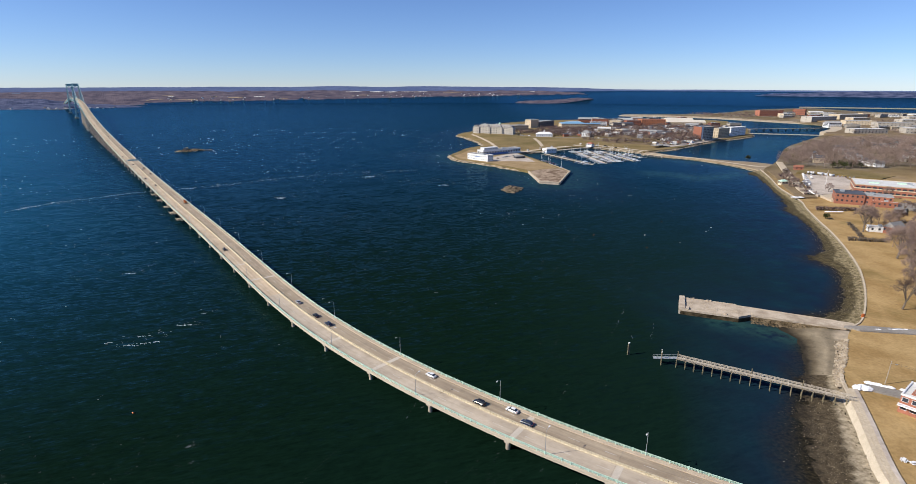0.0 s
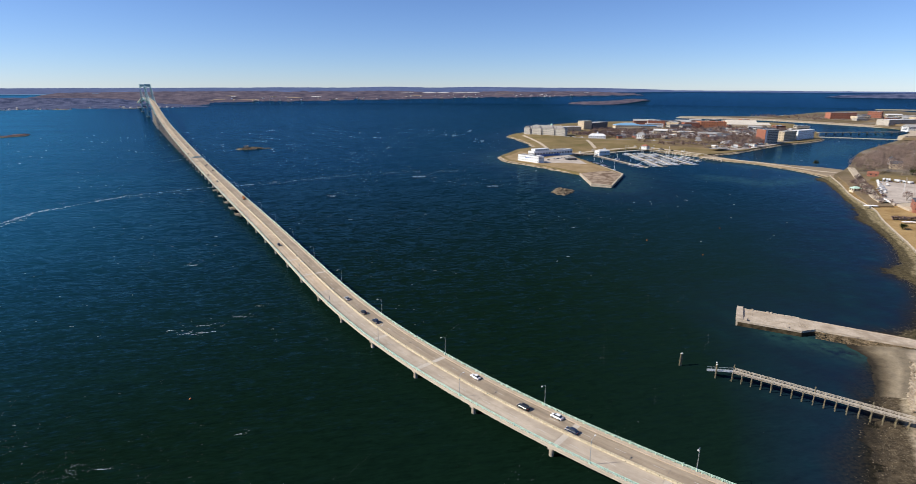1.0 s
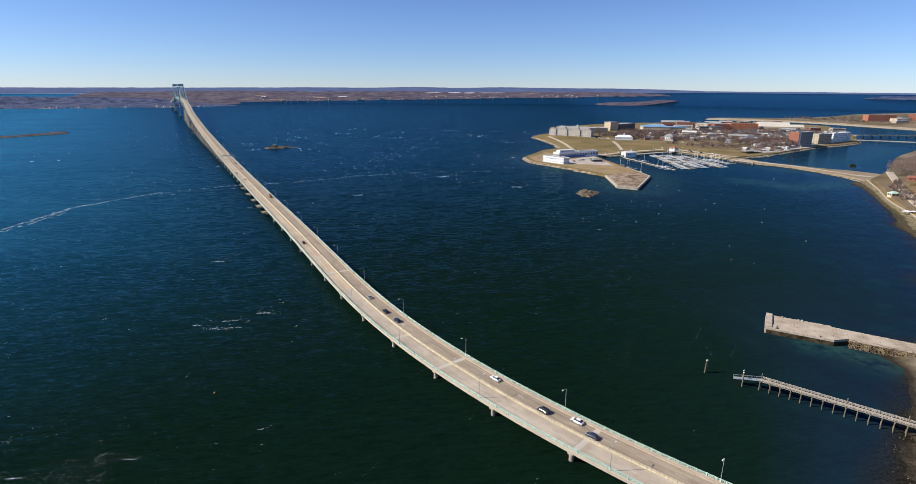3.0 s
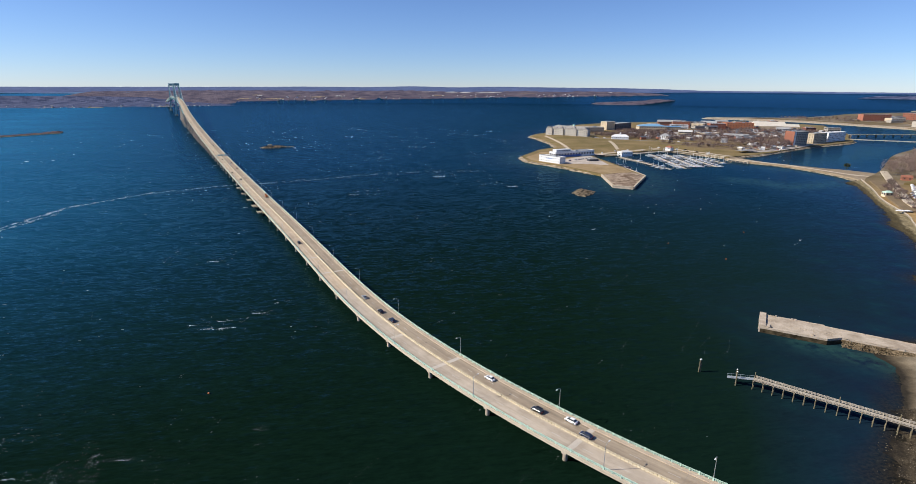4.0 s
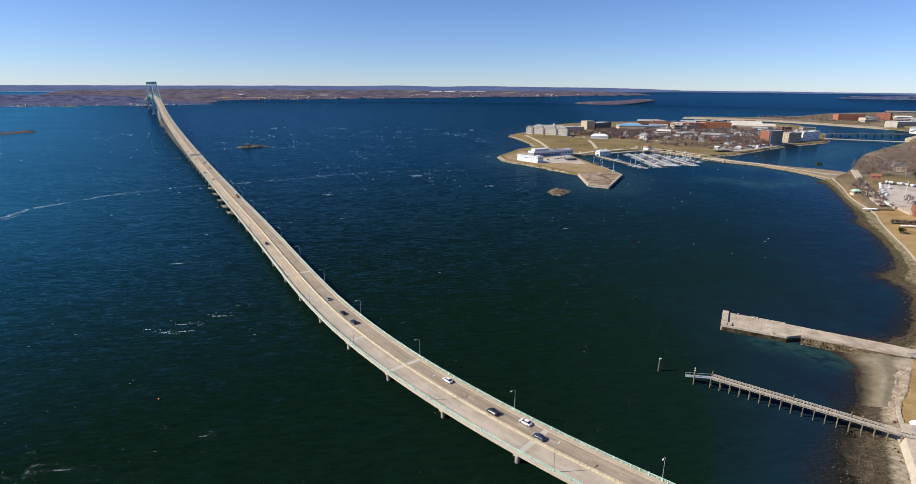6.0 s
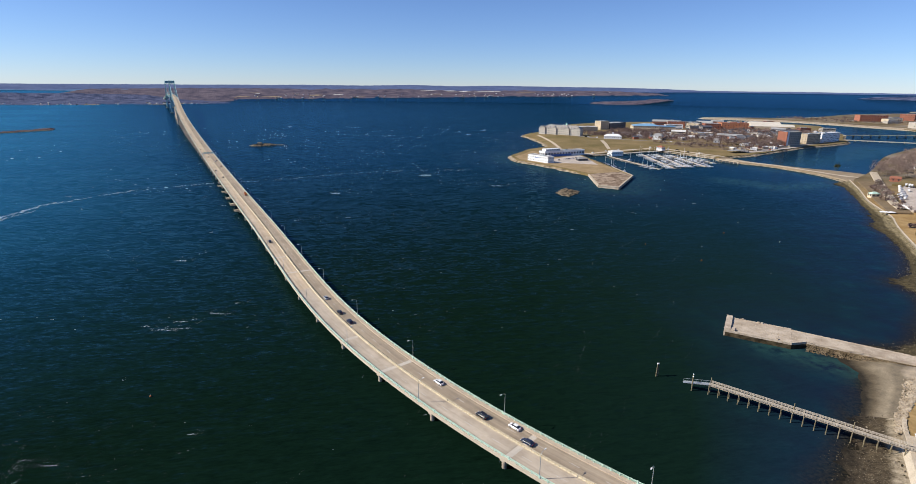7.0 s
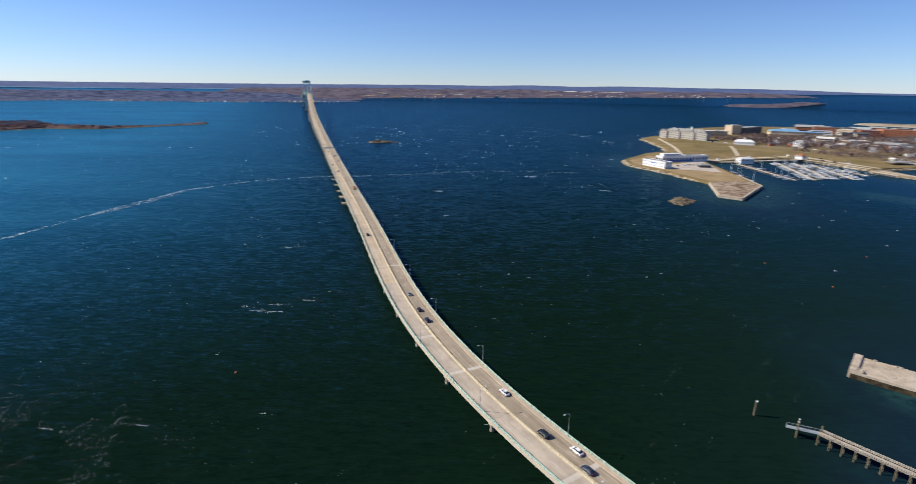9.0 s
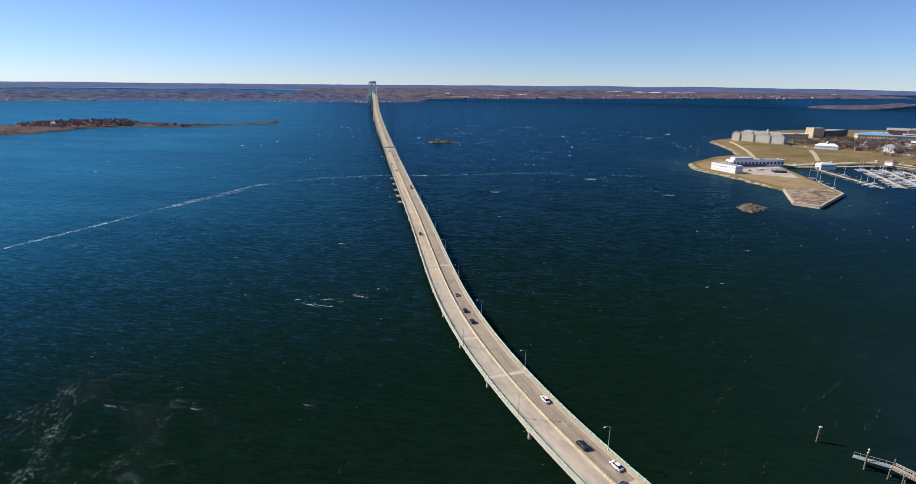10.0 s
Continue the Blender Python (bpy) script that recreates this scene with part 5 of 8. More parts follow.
        for sg in (-1, 1):
            leg = Geo()
            leg.strip([[m @ Vector((x * k, sg * o + y * k, h)) for x, y in ((-3, -1.9), (3, -1.9), (3, 1.9), (-3, 1.9))] for h, o, k in ((-2, 12.6, 1.35), (20, 12.0, 1.25), (zd, 10.2, 1.0), (122, 8.8, 0.8))], True)
            part("tower_leg", leg, M["teal"], tower)
            part("tower_base", Geo().box((0, sg * 12.6, 1.5), (14, 12, 6), m=m), M["pierstone"], tower)
    # cables and hangers
    for o in (-8.9, 8.9):
        pts = []
        for s in run(-488, 0, 20):
            k = (s + 244) / 244
            pts.append(along(s, o).xy.to_3d() + Vector((0, 0, 70 + 52 * k * k)))
        for s in run(20, 230, 15):
            pts.append(along(s, o).xy.to_3d() + Vector((0, 0, 122 + (deck_z(230) - 122) * (s / 230) + 10 * ((s / 230) ** 2 - s / 230))))
        g = Geo()
        for a, b in zip(pts, pts[1:]):
            g.tube(a, b, 0.45, 0.45, 6, False)
        cable = part("main_cable", g, M["teal"], bridge, "teal main suspension cable")
        g = Geo()
        for p in pts[1:]:
            ss = min(run(-488, 230, 5), key=lambda s: (along(s, o).xy - p.xy).length)
            if p.z - deck_z(ss) > 2:
                g.tube(p, (p.x, p.y, deck_z(ss)), 0.14, 0.14, 4, False)
        part("hanger", g, M["teal"], cable, kind="stuff")
    part("abutment", Geo().box((0, 0, -2.6), (30, 17.4, 4.4), m=station(END - 12)), M["pierstone"], bridge, "pale concrete abutment")
    return bridge


build_bridge()


def build_lamp(s, off, side):
    ob = thing("street_lamp", (0, 0, 0), "slim grey steel street lamp on the bridge railing", "street lamp", "lamps along the bridge")
    ob.matrix_basis = station(s, off, 0.28)
    part("base", Geo().box((0, 0, 0.5), (0.4, 0.4, 1.0)), M["mint"], ob)
    part("pole", Geo().tube((0, 0, 0.9), (0, 0, 8.2), 0.11, 0.07, 8), M["steel"], ob)
    arm = Geo()
    pts = [(0, -side * 0.02, 8.1), (0, -side * 0.5, 8.55), (0, -side * 1.2, 8.75), (0, -side * 1.9, 8.8)]
    for a, b in zip(pts, pts[1:]):
        arm.tube(a, b, 0.055, 0.05, 6)
    part("arm", arm, M["steel"], ob)
    part("lamp_head", Geo().box((0, -side * 2.25, 8.8), (0.32, 0.8, 0.16)).box((0, -side * 2.25, 8.69), (0.24, 0.6, 0.08)), M["white"], ob, "pale lamp head")


for i in range(18):
    build_lamp(2353.3 - 53.4 * i, 8.5, 1)
    build_lamp(2327 - 53.4 * i, -8.5, -1)


def build_gantry():
    ob = thing("sign_gantry", (0, 0, 0), "teal steel sign gantry spanning the bridge lanes", "gantry")
    ob.matrix_basis = station(1556)
    for y in (-9.2, 9.2):
        part("gantry_post", Geo().box((0, y, 3.2), (0.5, 0.5, 7.4)), M["teal"], ob)
    g = Geo().box((0, 0, 6.9), (0.35, 18.8, 0.35)).box((0, 0, 5.6), (0.35, 18.8, 0.35))
    for i in range(12):
        y = -9.2 + i * 1.533
        g.tube((0, y, 5.6 if i % 2 else 6.9), (0, y + 1.533, 6.9 if i % 2 else 5.6), 0.1, 0.1, 4)
    part("gantry_beam", g, M["teal"], ob)
    for y in (-6, -2, 3.6):
        part("sign_panel", Geo().box((0.3, y, 6.3), (0.15, 3.2, 2.2)), M["teal"], ob, "blank teal sign panel")


build_gantry()


def build_platform(s, k):
    ob = thing("work_platform", (0, 0, 0), "timber work platform hung below the bridge deck", "platform", "work platforms under the deck")
    ob.matrix_basis = station(s, -9.6, -1.6)
    part("platform_floor", Geo().box((0, -0.6, -1.2), (9 * k, 4.6, 0.25)), M["wood"], ob)
    g = Geo()
    for x in np.linspace(-4.3 * k, 4.3 * k, 5):
        g.box((x, -2.8, -0.6), (0.12, 0.12, 1.2))
    g.box((0, -2.8, 0), (9 * k, 0.12, 0.12)).box((0, -2.8, -0.6), (9 * k, 0.1, 0.1))
    part("guard_rail", g, M["wood"], ob)
    for x in (-3.5 * k, 3.5 * k):
        part("hanger", Geo().tube((x, 0.7, -1.2), (x, 0.7, 1.9), 0.08, 0.08, 6), M["dark"], ob)
    part("tarpaulin", Geo().box((0.8, -1.0, -0.7), (3.2 * k, 2.2, 0.9)), M["beige"], ob, "folded tan tarpaulin")


for s, k in ((1783, 0.8), (1819, 0.8), (1855, 0.8), (1885, 1.3), (1914, 1.0)):
    build_platform(s, k)


def build_car(s, off, paint, label, long=4.6, high=1.45, van=False):
    car = thing("car", (0, 0, 0), label, "car", "cars on the bridge")
    car.matrix_basis = station(s, off, 0.01) @ (Matrix.Rotation(math.pi, 4, "Z") if off > 0 else Matrix.Identity(4))
    make_car_parts(car, paint, long, high, van)
    return car


def make_car_parts(car, paint, long=4.6, high=1.45, van=False):
    w = 0.9
    half = long / 2
    side = [(-half, 0.45, 0.8), (-half + 0.12, 0.8, 0.88), (-half + 0.6, 0.92, w), (0, 0.95, w), (half - 1.1, 0.93, w), (half - 0.25, 0.78, 0.86), (half, 0.5, 0.76)]
    g = Geo()
    g.strip([[(x, -ww, 0.25), (x, ww, 0.25), (x, ww, z - 0.12), (x, ww - 0.1, z), (x, -ww + 0.1, z), (x, -ww, z - 0.12)] for x, z, ww in side], True)
    part("body", g, paint, car)
    back = -half + (0.15 if van else 0.45)
    cab = [(back, 0.9, 0.74), (back + 0.35, high - 0.08, 0.62), (back + 0.6, high, 0.62), (half - 2.0, high, 0.62), (half - 1.75, high - 0.06, 0.64), (half - 1.0, 0.92, 0.76)]
    g = Geo()
    g.strip([[(x, -ww - 0.06, 0.85), (x, ww + 0.06, 0.85), (x, ww, z), (x, -ww, z)] for x, z, ww in cab], True)
    part("cabin_glass", g, M["glass"], car, "dark car windows")
    part("roof", Geo().box(((back + 0.6 + half - 2.0) / 2, 0, high + 0.01), (half - 2.0 - back - 0.5, 1.22, 0.05)), paint, car)
    tyre = Geo().tube((0, -0.11, 0), (0, 0.11, 0), 0.33, 0.33, 14).mesh("tyre", M["rubber"])
    rim = Geo().tube((0, -0.12, 0), (0, 0.12, 0), 0.2, 0.2, 10).mesh("rim", M["steel"])
    for x in (-half + 0.85, half - 0.9):
        for y in (-0.82, 0.82):
            t = again("wheel", tyre, car, Matrix.Translation((x, y, 0.33)))
            again("rim", rim, t, Matrix.Identity(4))
    for y in (-0.62, 0.62):
        part("headlight", Geo().box((half - 0.06, y, 0.62), (0.16, 0.34, 0.14)), M["white"], car)
        part("tail_light", Geo().box((-half + 0.04, y, 0.74), (0.12, 0.3, 0.16)), M["lamp_red"], car)


build_car(2163, 2.6, M["car_silver"], "silver saloon car driving on the bridge")
build_car(2185, 2.4, M["car_black"], "black saloon car driving on the bridge")
build_car(2198, 2.4, M["car_blue"], "dark blue estate car driving on the bridge", 4.8, 1.6, True)
build_car(2268.5, 5.2, M["car_white"], "white saloon car driving on the bridge")
build_car(2295, 2.3, M["car_black"], "black sports utility car driving on the bridge", 4.8, 1.75, True)
build_car(2307, 5.6, M["car_white"], "white hatchback car driving on the bridge")
build_car(2315, 2.2, M["car_blue"], "dark blue saloon car driving on the bridge")
build_car(2041, -4.0, M["car_black"], "dark car driving on the bridge")
for s, off, p in ((1690, -5, "car_black"), (1655, 5.2, "car_black"), (1610, 2.3, "car_silver"), (1600, 5.2, "car_black"), (1560, -2.2, "car_black"), (1470, -5.4, "car_black"),
                  (1390, 2.3, "car_black"), (1330, 5.2, "car_white"), (1250, -5, "car_black"), (1180, 2.3, "car_black"), (1100, 5.2, "car_black"), (960, -5, "car_black"), (880, 5, "car_black"), (1745, -2.2, "car_black")):
    build_car(s, off, M[p], "small car far along the bridge")


def build_truck():
    ob = thing("work_truck", (0, 0, 0), "small orange work truck parked on the bridge walkway lane", "truck")
    ob.matrix_basis = station(1861, 5.6, 0.01)
    part("chassis", Geo().box((0, 0, 0.7), (6.4, 2.0, 0.35)), M["dark"], ob)
    part("cab", Geo().box((2.2, 0, 1.6), (1.8, 2.0, 1.6)).box((2.0, 0, 2.45), (1.2, 1.8, 0.2)), M["orange"], ob)
    part("flatbed", Geo().box((-1.0, 0, 1.1), (4.2, 2.1, 0.4)), M["wood"], ob)
    part("sign_board", Geo().box((-2.6, 0, 2.2), (0.2, 2.0, 1.8)), M["orange"], ob, "orange warning board")
    for x in (-2, 2.2):
        for y in (-0.9, 0.9):
            part("wheel", Geo().tube((x, y - 0.15, 0.45), (x, y + 0.15, 0.45), 0.45, 0.45, 12), M["rubber"], ob)


build_truck()

# ---------------------------------------------------------------- piers and rocks by the near shore


def build_stone_pier():
    pier = thing("stone_pier", (0, 0, 0), "old pale concrete pier with a cracked deck and a bend", "pier")
    a, b = Vector((120.3, 267.2, 0)), Vector((188.0, 240.0, 0))
    ax = (b - a).normalized()
    nx = Vector((-ax.y, ax.x, 0))

    def at(u, v, z):
        p = a + ax * u + nx * v
        return (p.x, p.y, z)

    ln = (b - a).length
    prof = [(-0.5, -8.6, 8.8), (6, -8.6, 8.6), (27, -8.4, 8.0), (33, -3.4, 7.5), (45, -3.4, 6.4), (ln + 6, -3.4, 4.6)]
    g = Geo()
    g.strip([[at(u, v0, -2), at(u, v1, -2), at(u, v1, 2.9), at(u, v0, 2.9)] for u, v0, v1 in prof], True)
    part("pier_wall", g, M["pierstone"], pier, "stained concrete pier wall")
    # weed and stain, carried high so the dark colour also shades the chamfer
    g = Geo()
    g.strip([[at(u, v0 - 0.06, -2), at(u, v1 + 0.06, -2), at(u, v1 + 0.06, 1.9 + 0.15 * (i % 2)), at(u, v0 - 0.06, 2.1)] for i, (u, v0, v1) in enumerate([(-0.56, -8.6, 8.8)] + prof[1:])], True)
    part("weed_line", g, M["weed"], pier, "dark wet weed and stained wall, raised to darken the shaded chamfer too")
    rng = random.Random(11)
    slab_n = 0
    for (u0, p0, q0), (u1, p1, q1) in zip(prof, prof[1:]):
        n = max(1, int((u1 - u0) / 5))
        for i in range(n):
            s0, s1 = u0 + (u1 - u0) * i / n, u0 + (u1 - u0) * (i + 1) / n
            lo = [p0 + (p1 - p0) * q / n for q in (i, i + 1)]
            hi = [q0 + (q1 - q0) * q / n for q in (i, i + 1)]
            for j in range(2):
                cut = [(c + d) / 2 for c, d in zip(lo, hi)]
                near, far = (lo, cut) if j == 0 else (cut, hi)
                if s1 - s0 < 0.9:
                    continue
                z = 3.2 + rng.uniform(-0.03, 0.04)
                g = Geo()
                k = 0.02
                ring = [(s0 + k, near[0] + k), (s1 - k, near[1] + k), (s1 - k, far[1] - k), (s0 + k, far[0] - k)]
                g.strip([[at(u, v, h) for u, v in ring] for h in (2.9, z)], True)
                part("slab", g, M["pier_deck"], pier)
                slab_n += 1
    turn = math.atan2(ax.y, ax.x)
    part("pier_head", Geo().box(at(0.2, 0.4, 2.0), (2.8, 17.8, 4.0), turn).box(at(2.4, -6.6, 1.9), (2.2, 3.6, 3.6), turn), M["pierstone"], pier, "raised kerb at the pier end")
    # solid dark block in place of the shade inside the hole
    part("broken_corner", Geo().box(at(3.6, -7.6, 3.3), (1.6, 1.6, 0.3), turn), M["dark"], pier, "dark block for the shade in the broken deck corner")
    for u, v in ((6, 8.2), (13, 7.9), (14.5, 8.0), (21, -7.7)):
        part("bollard", Geo().box(at(u, v, 3.5), (0.9, 0.7, 0.8), turn), M["pierstone"], pier)
    g = Geo()
    for u0, u1, v, drift in ((2, 30, 1.5, -2.0), (5, 16, 5.0, -2.5), (12, 30, -3.5, 1.5), (30, 60, 1.0, 0.5), (8, 20, -5.5, 0.8)):
        u, side = u0, v
        while u < u1:
            step = rng.uniform(0.7, 1.7)
            turn = rng.gauss(drift / (u1 - u0), 0.45)
            g.box(at(u, side, 3.245), (step * 1.15, rng.uniform(0.06, 0.3), 0.03), math.atan2(ax.y, ax.x) + turn)
            u, side = u + step, max(-6.2, min(6.2, side + step * math.tan(turn)))
    part("crack_filling", g, M["path"], pier, "pale mortar smeared along the deck cracks", kind="stuff")
    g = Geo()
    for u in np.arange(3, ln, 3.2):
        g.box(at(u, 8.4 - 3.9 * min(1, u / ln) if u > 26 else 8.3, 3.3), (3.0, 0.4, 0.3), math.atan2(ax.y, ax.x))
    part("kerb_stone", g, M["pierstone"], pier, kind="stuff")
    # loose stone bank along the shore half
    g = Geo()
    for _ in range(2400):
        u = rng.uniform(33, ln)
        v = -3.4 - rng.random() ** 1.3 * 4.2
        r = rng.uniform(0.08, 0.26)
        p = at(u, v, max(-0.2, 2.3 - (-3.4 - v) * 0.55) - 0.2)
        g.box(p, (r * 1.6, r, r), rng.uniform(0, 3), m=None)
    part("stone_bank", g, M["bank_stone"], pier, "loose brown stones along the pier foot", kind="stuff")
    return pier


build_stone_pier()


def build_timber_pier():
    pier = thing("timber_pier", (0, 0, 0), "narrow weathered timber pier on piles with handrails", "pier")
    a, b = Vector((93.3, 204.6, 4.1)), Vector((146.2, 172.4, 4.6))
    ax = (b - a).normalized()
    flat = Vector((ax.x, ax.y, 0)).normalized()
    nx = Vector((-flat.y, flat.x, 0))
    ang = math.atan2(flat.y, flat.x)
    ln = (b - a).length
    plank = Geo().box((0, 0, 0), (0.56, 2.5, 0.06)).mesh("plank", M["wood"])
    beams = Geo()
    for v in (-1.05, 1.05):
        beams.tube(a + nx * v - Vector((0, 0, 0.2)), b + nx * v - Vector((0, 0, 0.2)), 0.15, 0.15, 4)
    part("beam", beams, M["wood"], pier)
    for i in range(int(ln / 0.6)):
        again("plank", plank, pier, Matrix.Translation(a + ax * (0.3 + 0.6 * i)) @ Matrix.Rotation(ang, 4, "Z"))
    for v in (-1.2, 1.2):
        g = Geo()
        for h in (0.45, 0.8, 1.1):
            g.tube(a + nx * v + Vector((0, 0, h)), b + nx * v + Vector((0, 0, h)), 0.09, 0.09, 4)
        rail = part("handrail", g, M["rail_wood"], pier, "grey timber handrail")
        for u in np.arange(0, ln, 2.4):
            p = a + ax * float(u) + nx * v
            part("rail_post", Geo().box((p.x, p.y, p.z + 0.5), (0.15, 0.15, 1.25), ang), M["rail_wood"], rail)
    n = 18
    for i in range(n):
        p = a + ax * (ln - 2.5) * (i / (n - 1))
        tall = i in (0, 8, 13)
        for v in (-1.15, 1.15):
            q = p + nx * v
            part("timber_post", Geo().tube((q.x, q.y, -2.5), (q.x, q.y, p.z + (2.4 if tall and v > 0 else 0.1)), 0.2, 0.17, 9), M["pile"], pier, "stained timber pile")
        g = Geo().box((p.x, p.y, p.z - 0.45), (0.3, 2.9, 0.3), ang)
        part("cross_beam", g, M["wood"], pier)
    # gangway down to the pale float at the seaward end
    c, d = a.copy(), Vector((84.2, 207.6, 2.6))
    gang = Geo()
    cn = Vector((-(d - c).y, (d - c).x, 0)).normalized()
    for v in (-0.9, 0.9):
        gang.tube(c + cn * v, d + cn * v, 0.09, 0.09, 4).tube(c + cn * v + Vector((0, 0, 1)), d + cn * v + Vector((0, 0, 1)), 0.06, 0.06, 4)
        for i in range(7):
            p = c + (d - c) * (i / 6) + cn * v
            gang.tube(p, p + Vector((0, 0, 1)), 0.05, 0.05, 4)
    gang.strip([[c + cn * 0.9, c - cn * 0.9], [d + cn * 0.9, d - cn * 0.9]])
    part("gangway", gang, M["steel"], pier, "pale metal gangway")
    for v in (-1.0, 1.0):
        q = Vector((87.4, 206.6, 0)) + cn * v
        part("timber_post", Geo().tube((q.x, q.y, -2.5), (q.x, q.y, 6.2), 0.26, 0.22, 9), M["pile"], pier, "stained timber pile")
        part("pile_cap", Geo().tube((q.x, q.y, 6.2), (q.x, q.y, 6.5), 0.32, 0.12, 9), M["white"], pier, "white cone cap")
    return pier


build_timber_pier()


def build_dolphin():
    ob = thing("mooring_dolphin", (75.8, 214.8, 0), "two tall bound timber mooring piles with white caps", "mooring post")
    for x, y, lean in ((-0.35, 0, 0.18), (0.4, 0.25, -0.12)):
        p = part("timber_post", Geo().tube((x, y, -2.5), (x + lean, y, 5.7), 0.28, 0.24, 10), M["pile"], ob)
        part("cap", Geo().tube((x + lean, y, 5.7), (x + lean, y, 6.05), 0.34, 0.12, 10), M["white"], p, "white cone cap")
    part("band", Geo().tube((0.05, 0.1, 3.2), (0.05, 0.1, 3.5), 0.62, 0.62, 10), M["dark"], ob)


build_dolphin()


def rock_mesh(name, pts, high, seed, mat, flat=0.5):
    """A low rock: rings that shrink upwards from a rough outline."""
    rng = random.Random(seed)
    cx, cy = sum(p[0] for p in pts) / len(pts), sum(p[1] for p in pts) / len(pts)
    ring = wiggled(pts, 3.0, 0.9, seed)
    g = Geo()
    rings = []
    for k, h in ((1.1, -1.5), (1.0, 0.15), (0.9, 0.4), (0.72, 0.62), (0.45, 0.85), (0.18, 1.0)):
        rings.append([(cx + (x - cx) * k * rng.uniform(0.9, 1.08), cy + (y - cy) * k * rng.uniform(0.9, 1.08), max(-1.5, h * high * rng.uniform(0.6, 1.15)) if h > 0 else h) for x, y in ring])
    g.strip(rings, True)
    return g


def build_islet():
    ob = thing("rocky_islet", (0, 0, 0), "low bare rock islet with a small ruined stone hut", "rock")
    part("rock", rock_mesh("rock", [(-519, 976), (-511, 969), (-499, 967), (-486, 978), (-474, 997), (-480, 1008), (-500, 1009), (-514, 1001)], 3.4, 4, M["stone"]), M["islet"], ob)
    part("stone_hut", Geo().box((-502, 984, 3.4), (8, 5, 5), 0.5).box((-500, 986, 5.6), (3, 3, 2.0), 0.5), M["pale_rock"], ob, "grey ruined hut")
    part("reef_ledge", rock_mesh("rock", [(-476, 996), (-468, 998), (-460, 1004), (-466, 1010), (-476, 1006)], 0.8, 5, M["stone"]), M["islet"], ob, "low ledge awash at the islet's end")
    rk = thing("small_reef", (0, 0, 0), "small weed-topped rock reef awash", "rock")
    part("rock", rock_mesh("rock", [(49, 609), (54, 594), (62, 590), (74, 612), (76, 624), (62, 638), (54, 630)], 2.2, 9, M["stone"]), M["islet"], rk)


build_islet()


def build_shore_rocks():
    rng = random.Random(21)
    ax, ay = resampled(SHORE_TOP, 900)
    tx, ty = resampled(TIDE, 900)
    g, light, mid = Geo(), Geo(), Geo()
    for _ in range(18000):
        i = int(rng.triangular(20, 640, 60)) if rng.random() < 0.62 else rng.randrange(240, 560)
        x, y = ax[i], ay[i]
        d = np.hypot(tx - x, ty - y)
        j = int(np.argmin(d))
        t = rng.random() * 1.35
        if t > 0.9 and rng.random() < (t - 0.9) * 2.2:
            continue
        px, py = x + (tx[j] - x) * t + rng.gauss(0, 1.5), y + (ty[j] - y) * t + rng.gauss(0, 1.5)
        if 153 < x < 189 and 192 < y < 236 and (t > 0.12 or y > 214):
            continue
        r = min(0.26, 0.058 * math.exp(rng.gauss(0, 0.55))) * (1.5 if t < 0.2 else 1)
        z = (3.9 * max(1 - t, 0) ** 1.5 if 153 < x < 187 and 190 < y < 236 else (3.0 if y > 236 else 1.9) * max(1 - t, 0) ** 1.2) + (0.05 if t < 1 else 0.0)
        geo = g if rng.random() < 0.35 else light if t < 0.25 or rng.random() < 0.12 else mid
        n0 = len(geo.v)
        geo.box((px, py, z), (r * rng.uniform(1.4, 2.6), r * rng.uniform(1.0, 1.6), r), rng.uniform(0, 3))
        geo.v[n0:] = [(a + rng.gauss(0, r * 0.14), b + rng.gauss(0, r * 0.14), c + rng.gauss(0, r * 0.12)) for a, b, c in geo.v[n0:]]
    heap = Geo()
    for _ in range(420):
        i = int(np.argmin(np.hypot(ax - 153, ay - 190)) + rng.uniform(-8, 44))
        j = int(np.argmin(np.hypot(tx - ax[i], ty - ay[i])))
        t = rng.random() ** 1.6 * 0.24
        px, py = ax[i] + (tx[j] - ax[i]) * t, ay[i] + (ty[j] - ay[i]) * t
        r = rng.uniform(0.25, 0.75)
        n0 = len(heap.v)
        heap.box((px, py, 3.9 * (1 - t) ** 1.5 + 0.2 * r), (r * rng.uniform(1.1, 1.8), r * rng.uniform(0.9, 1.3), r), rng.uniform(0, 3))
        heap.v[n0:] = [(a + rng.gauss(0, r * 0.14), b + rng.gauss(0, r * 0.14), c + rng.gauss(0, r * 0.14)) for a, b, c in heap.v[n0:]]
    tagged(part("riprap", heap, M["pale_rock"]), "heap of pale broken boulders against the lawn bank", "stones", kind="stuff")
    tagged(part("shore_stones", g, M["weed"]), "dark weedy stones strewn on the foreshore", "stones", kind="stuff")
    tagged(part("brown_shore_stones", mid, M["pebble"]), "small brown stones strewn on the foreshore", "stones", kind="stuff")
    tagged(part("pale_shore_stones", light, M["pale_rock"]), "pale broken stones strewn on the foreshore", "stones", kind="stuff")


build_shore_rocks()

# ---------------------------------------------------------------- buildings
PANE = Geo().box((0, 0, 0), (1, 0.12, 1)).mesh("window", M["glass"])
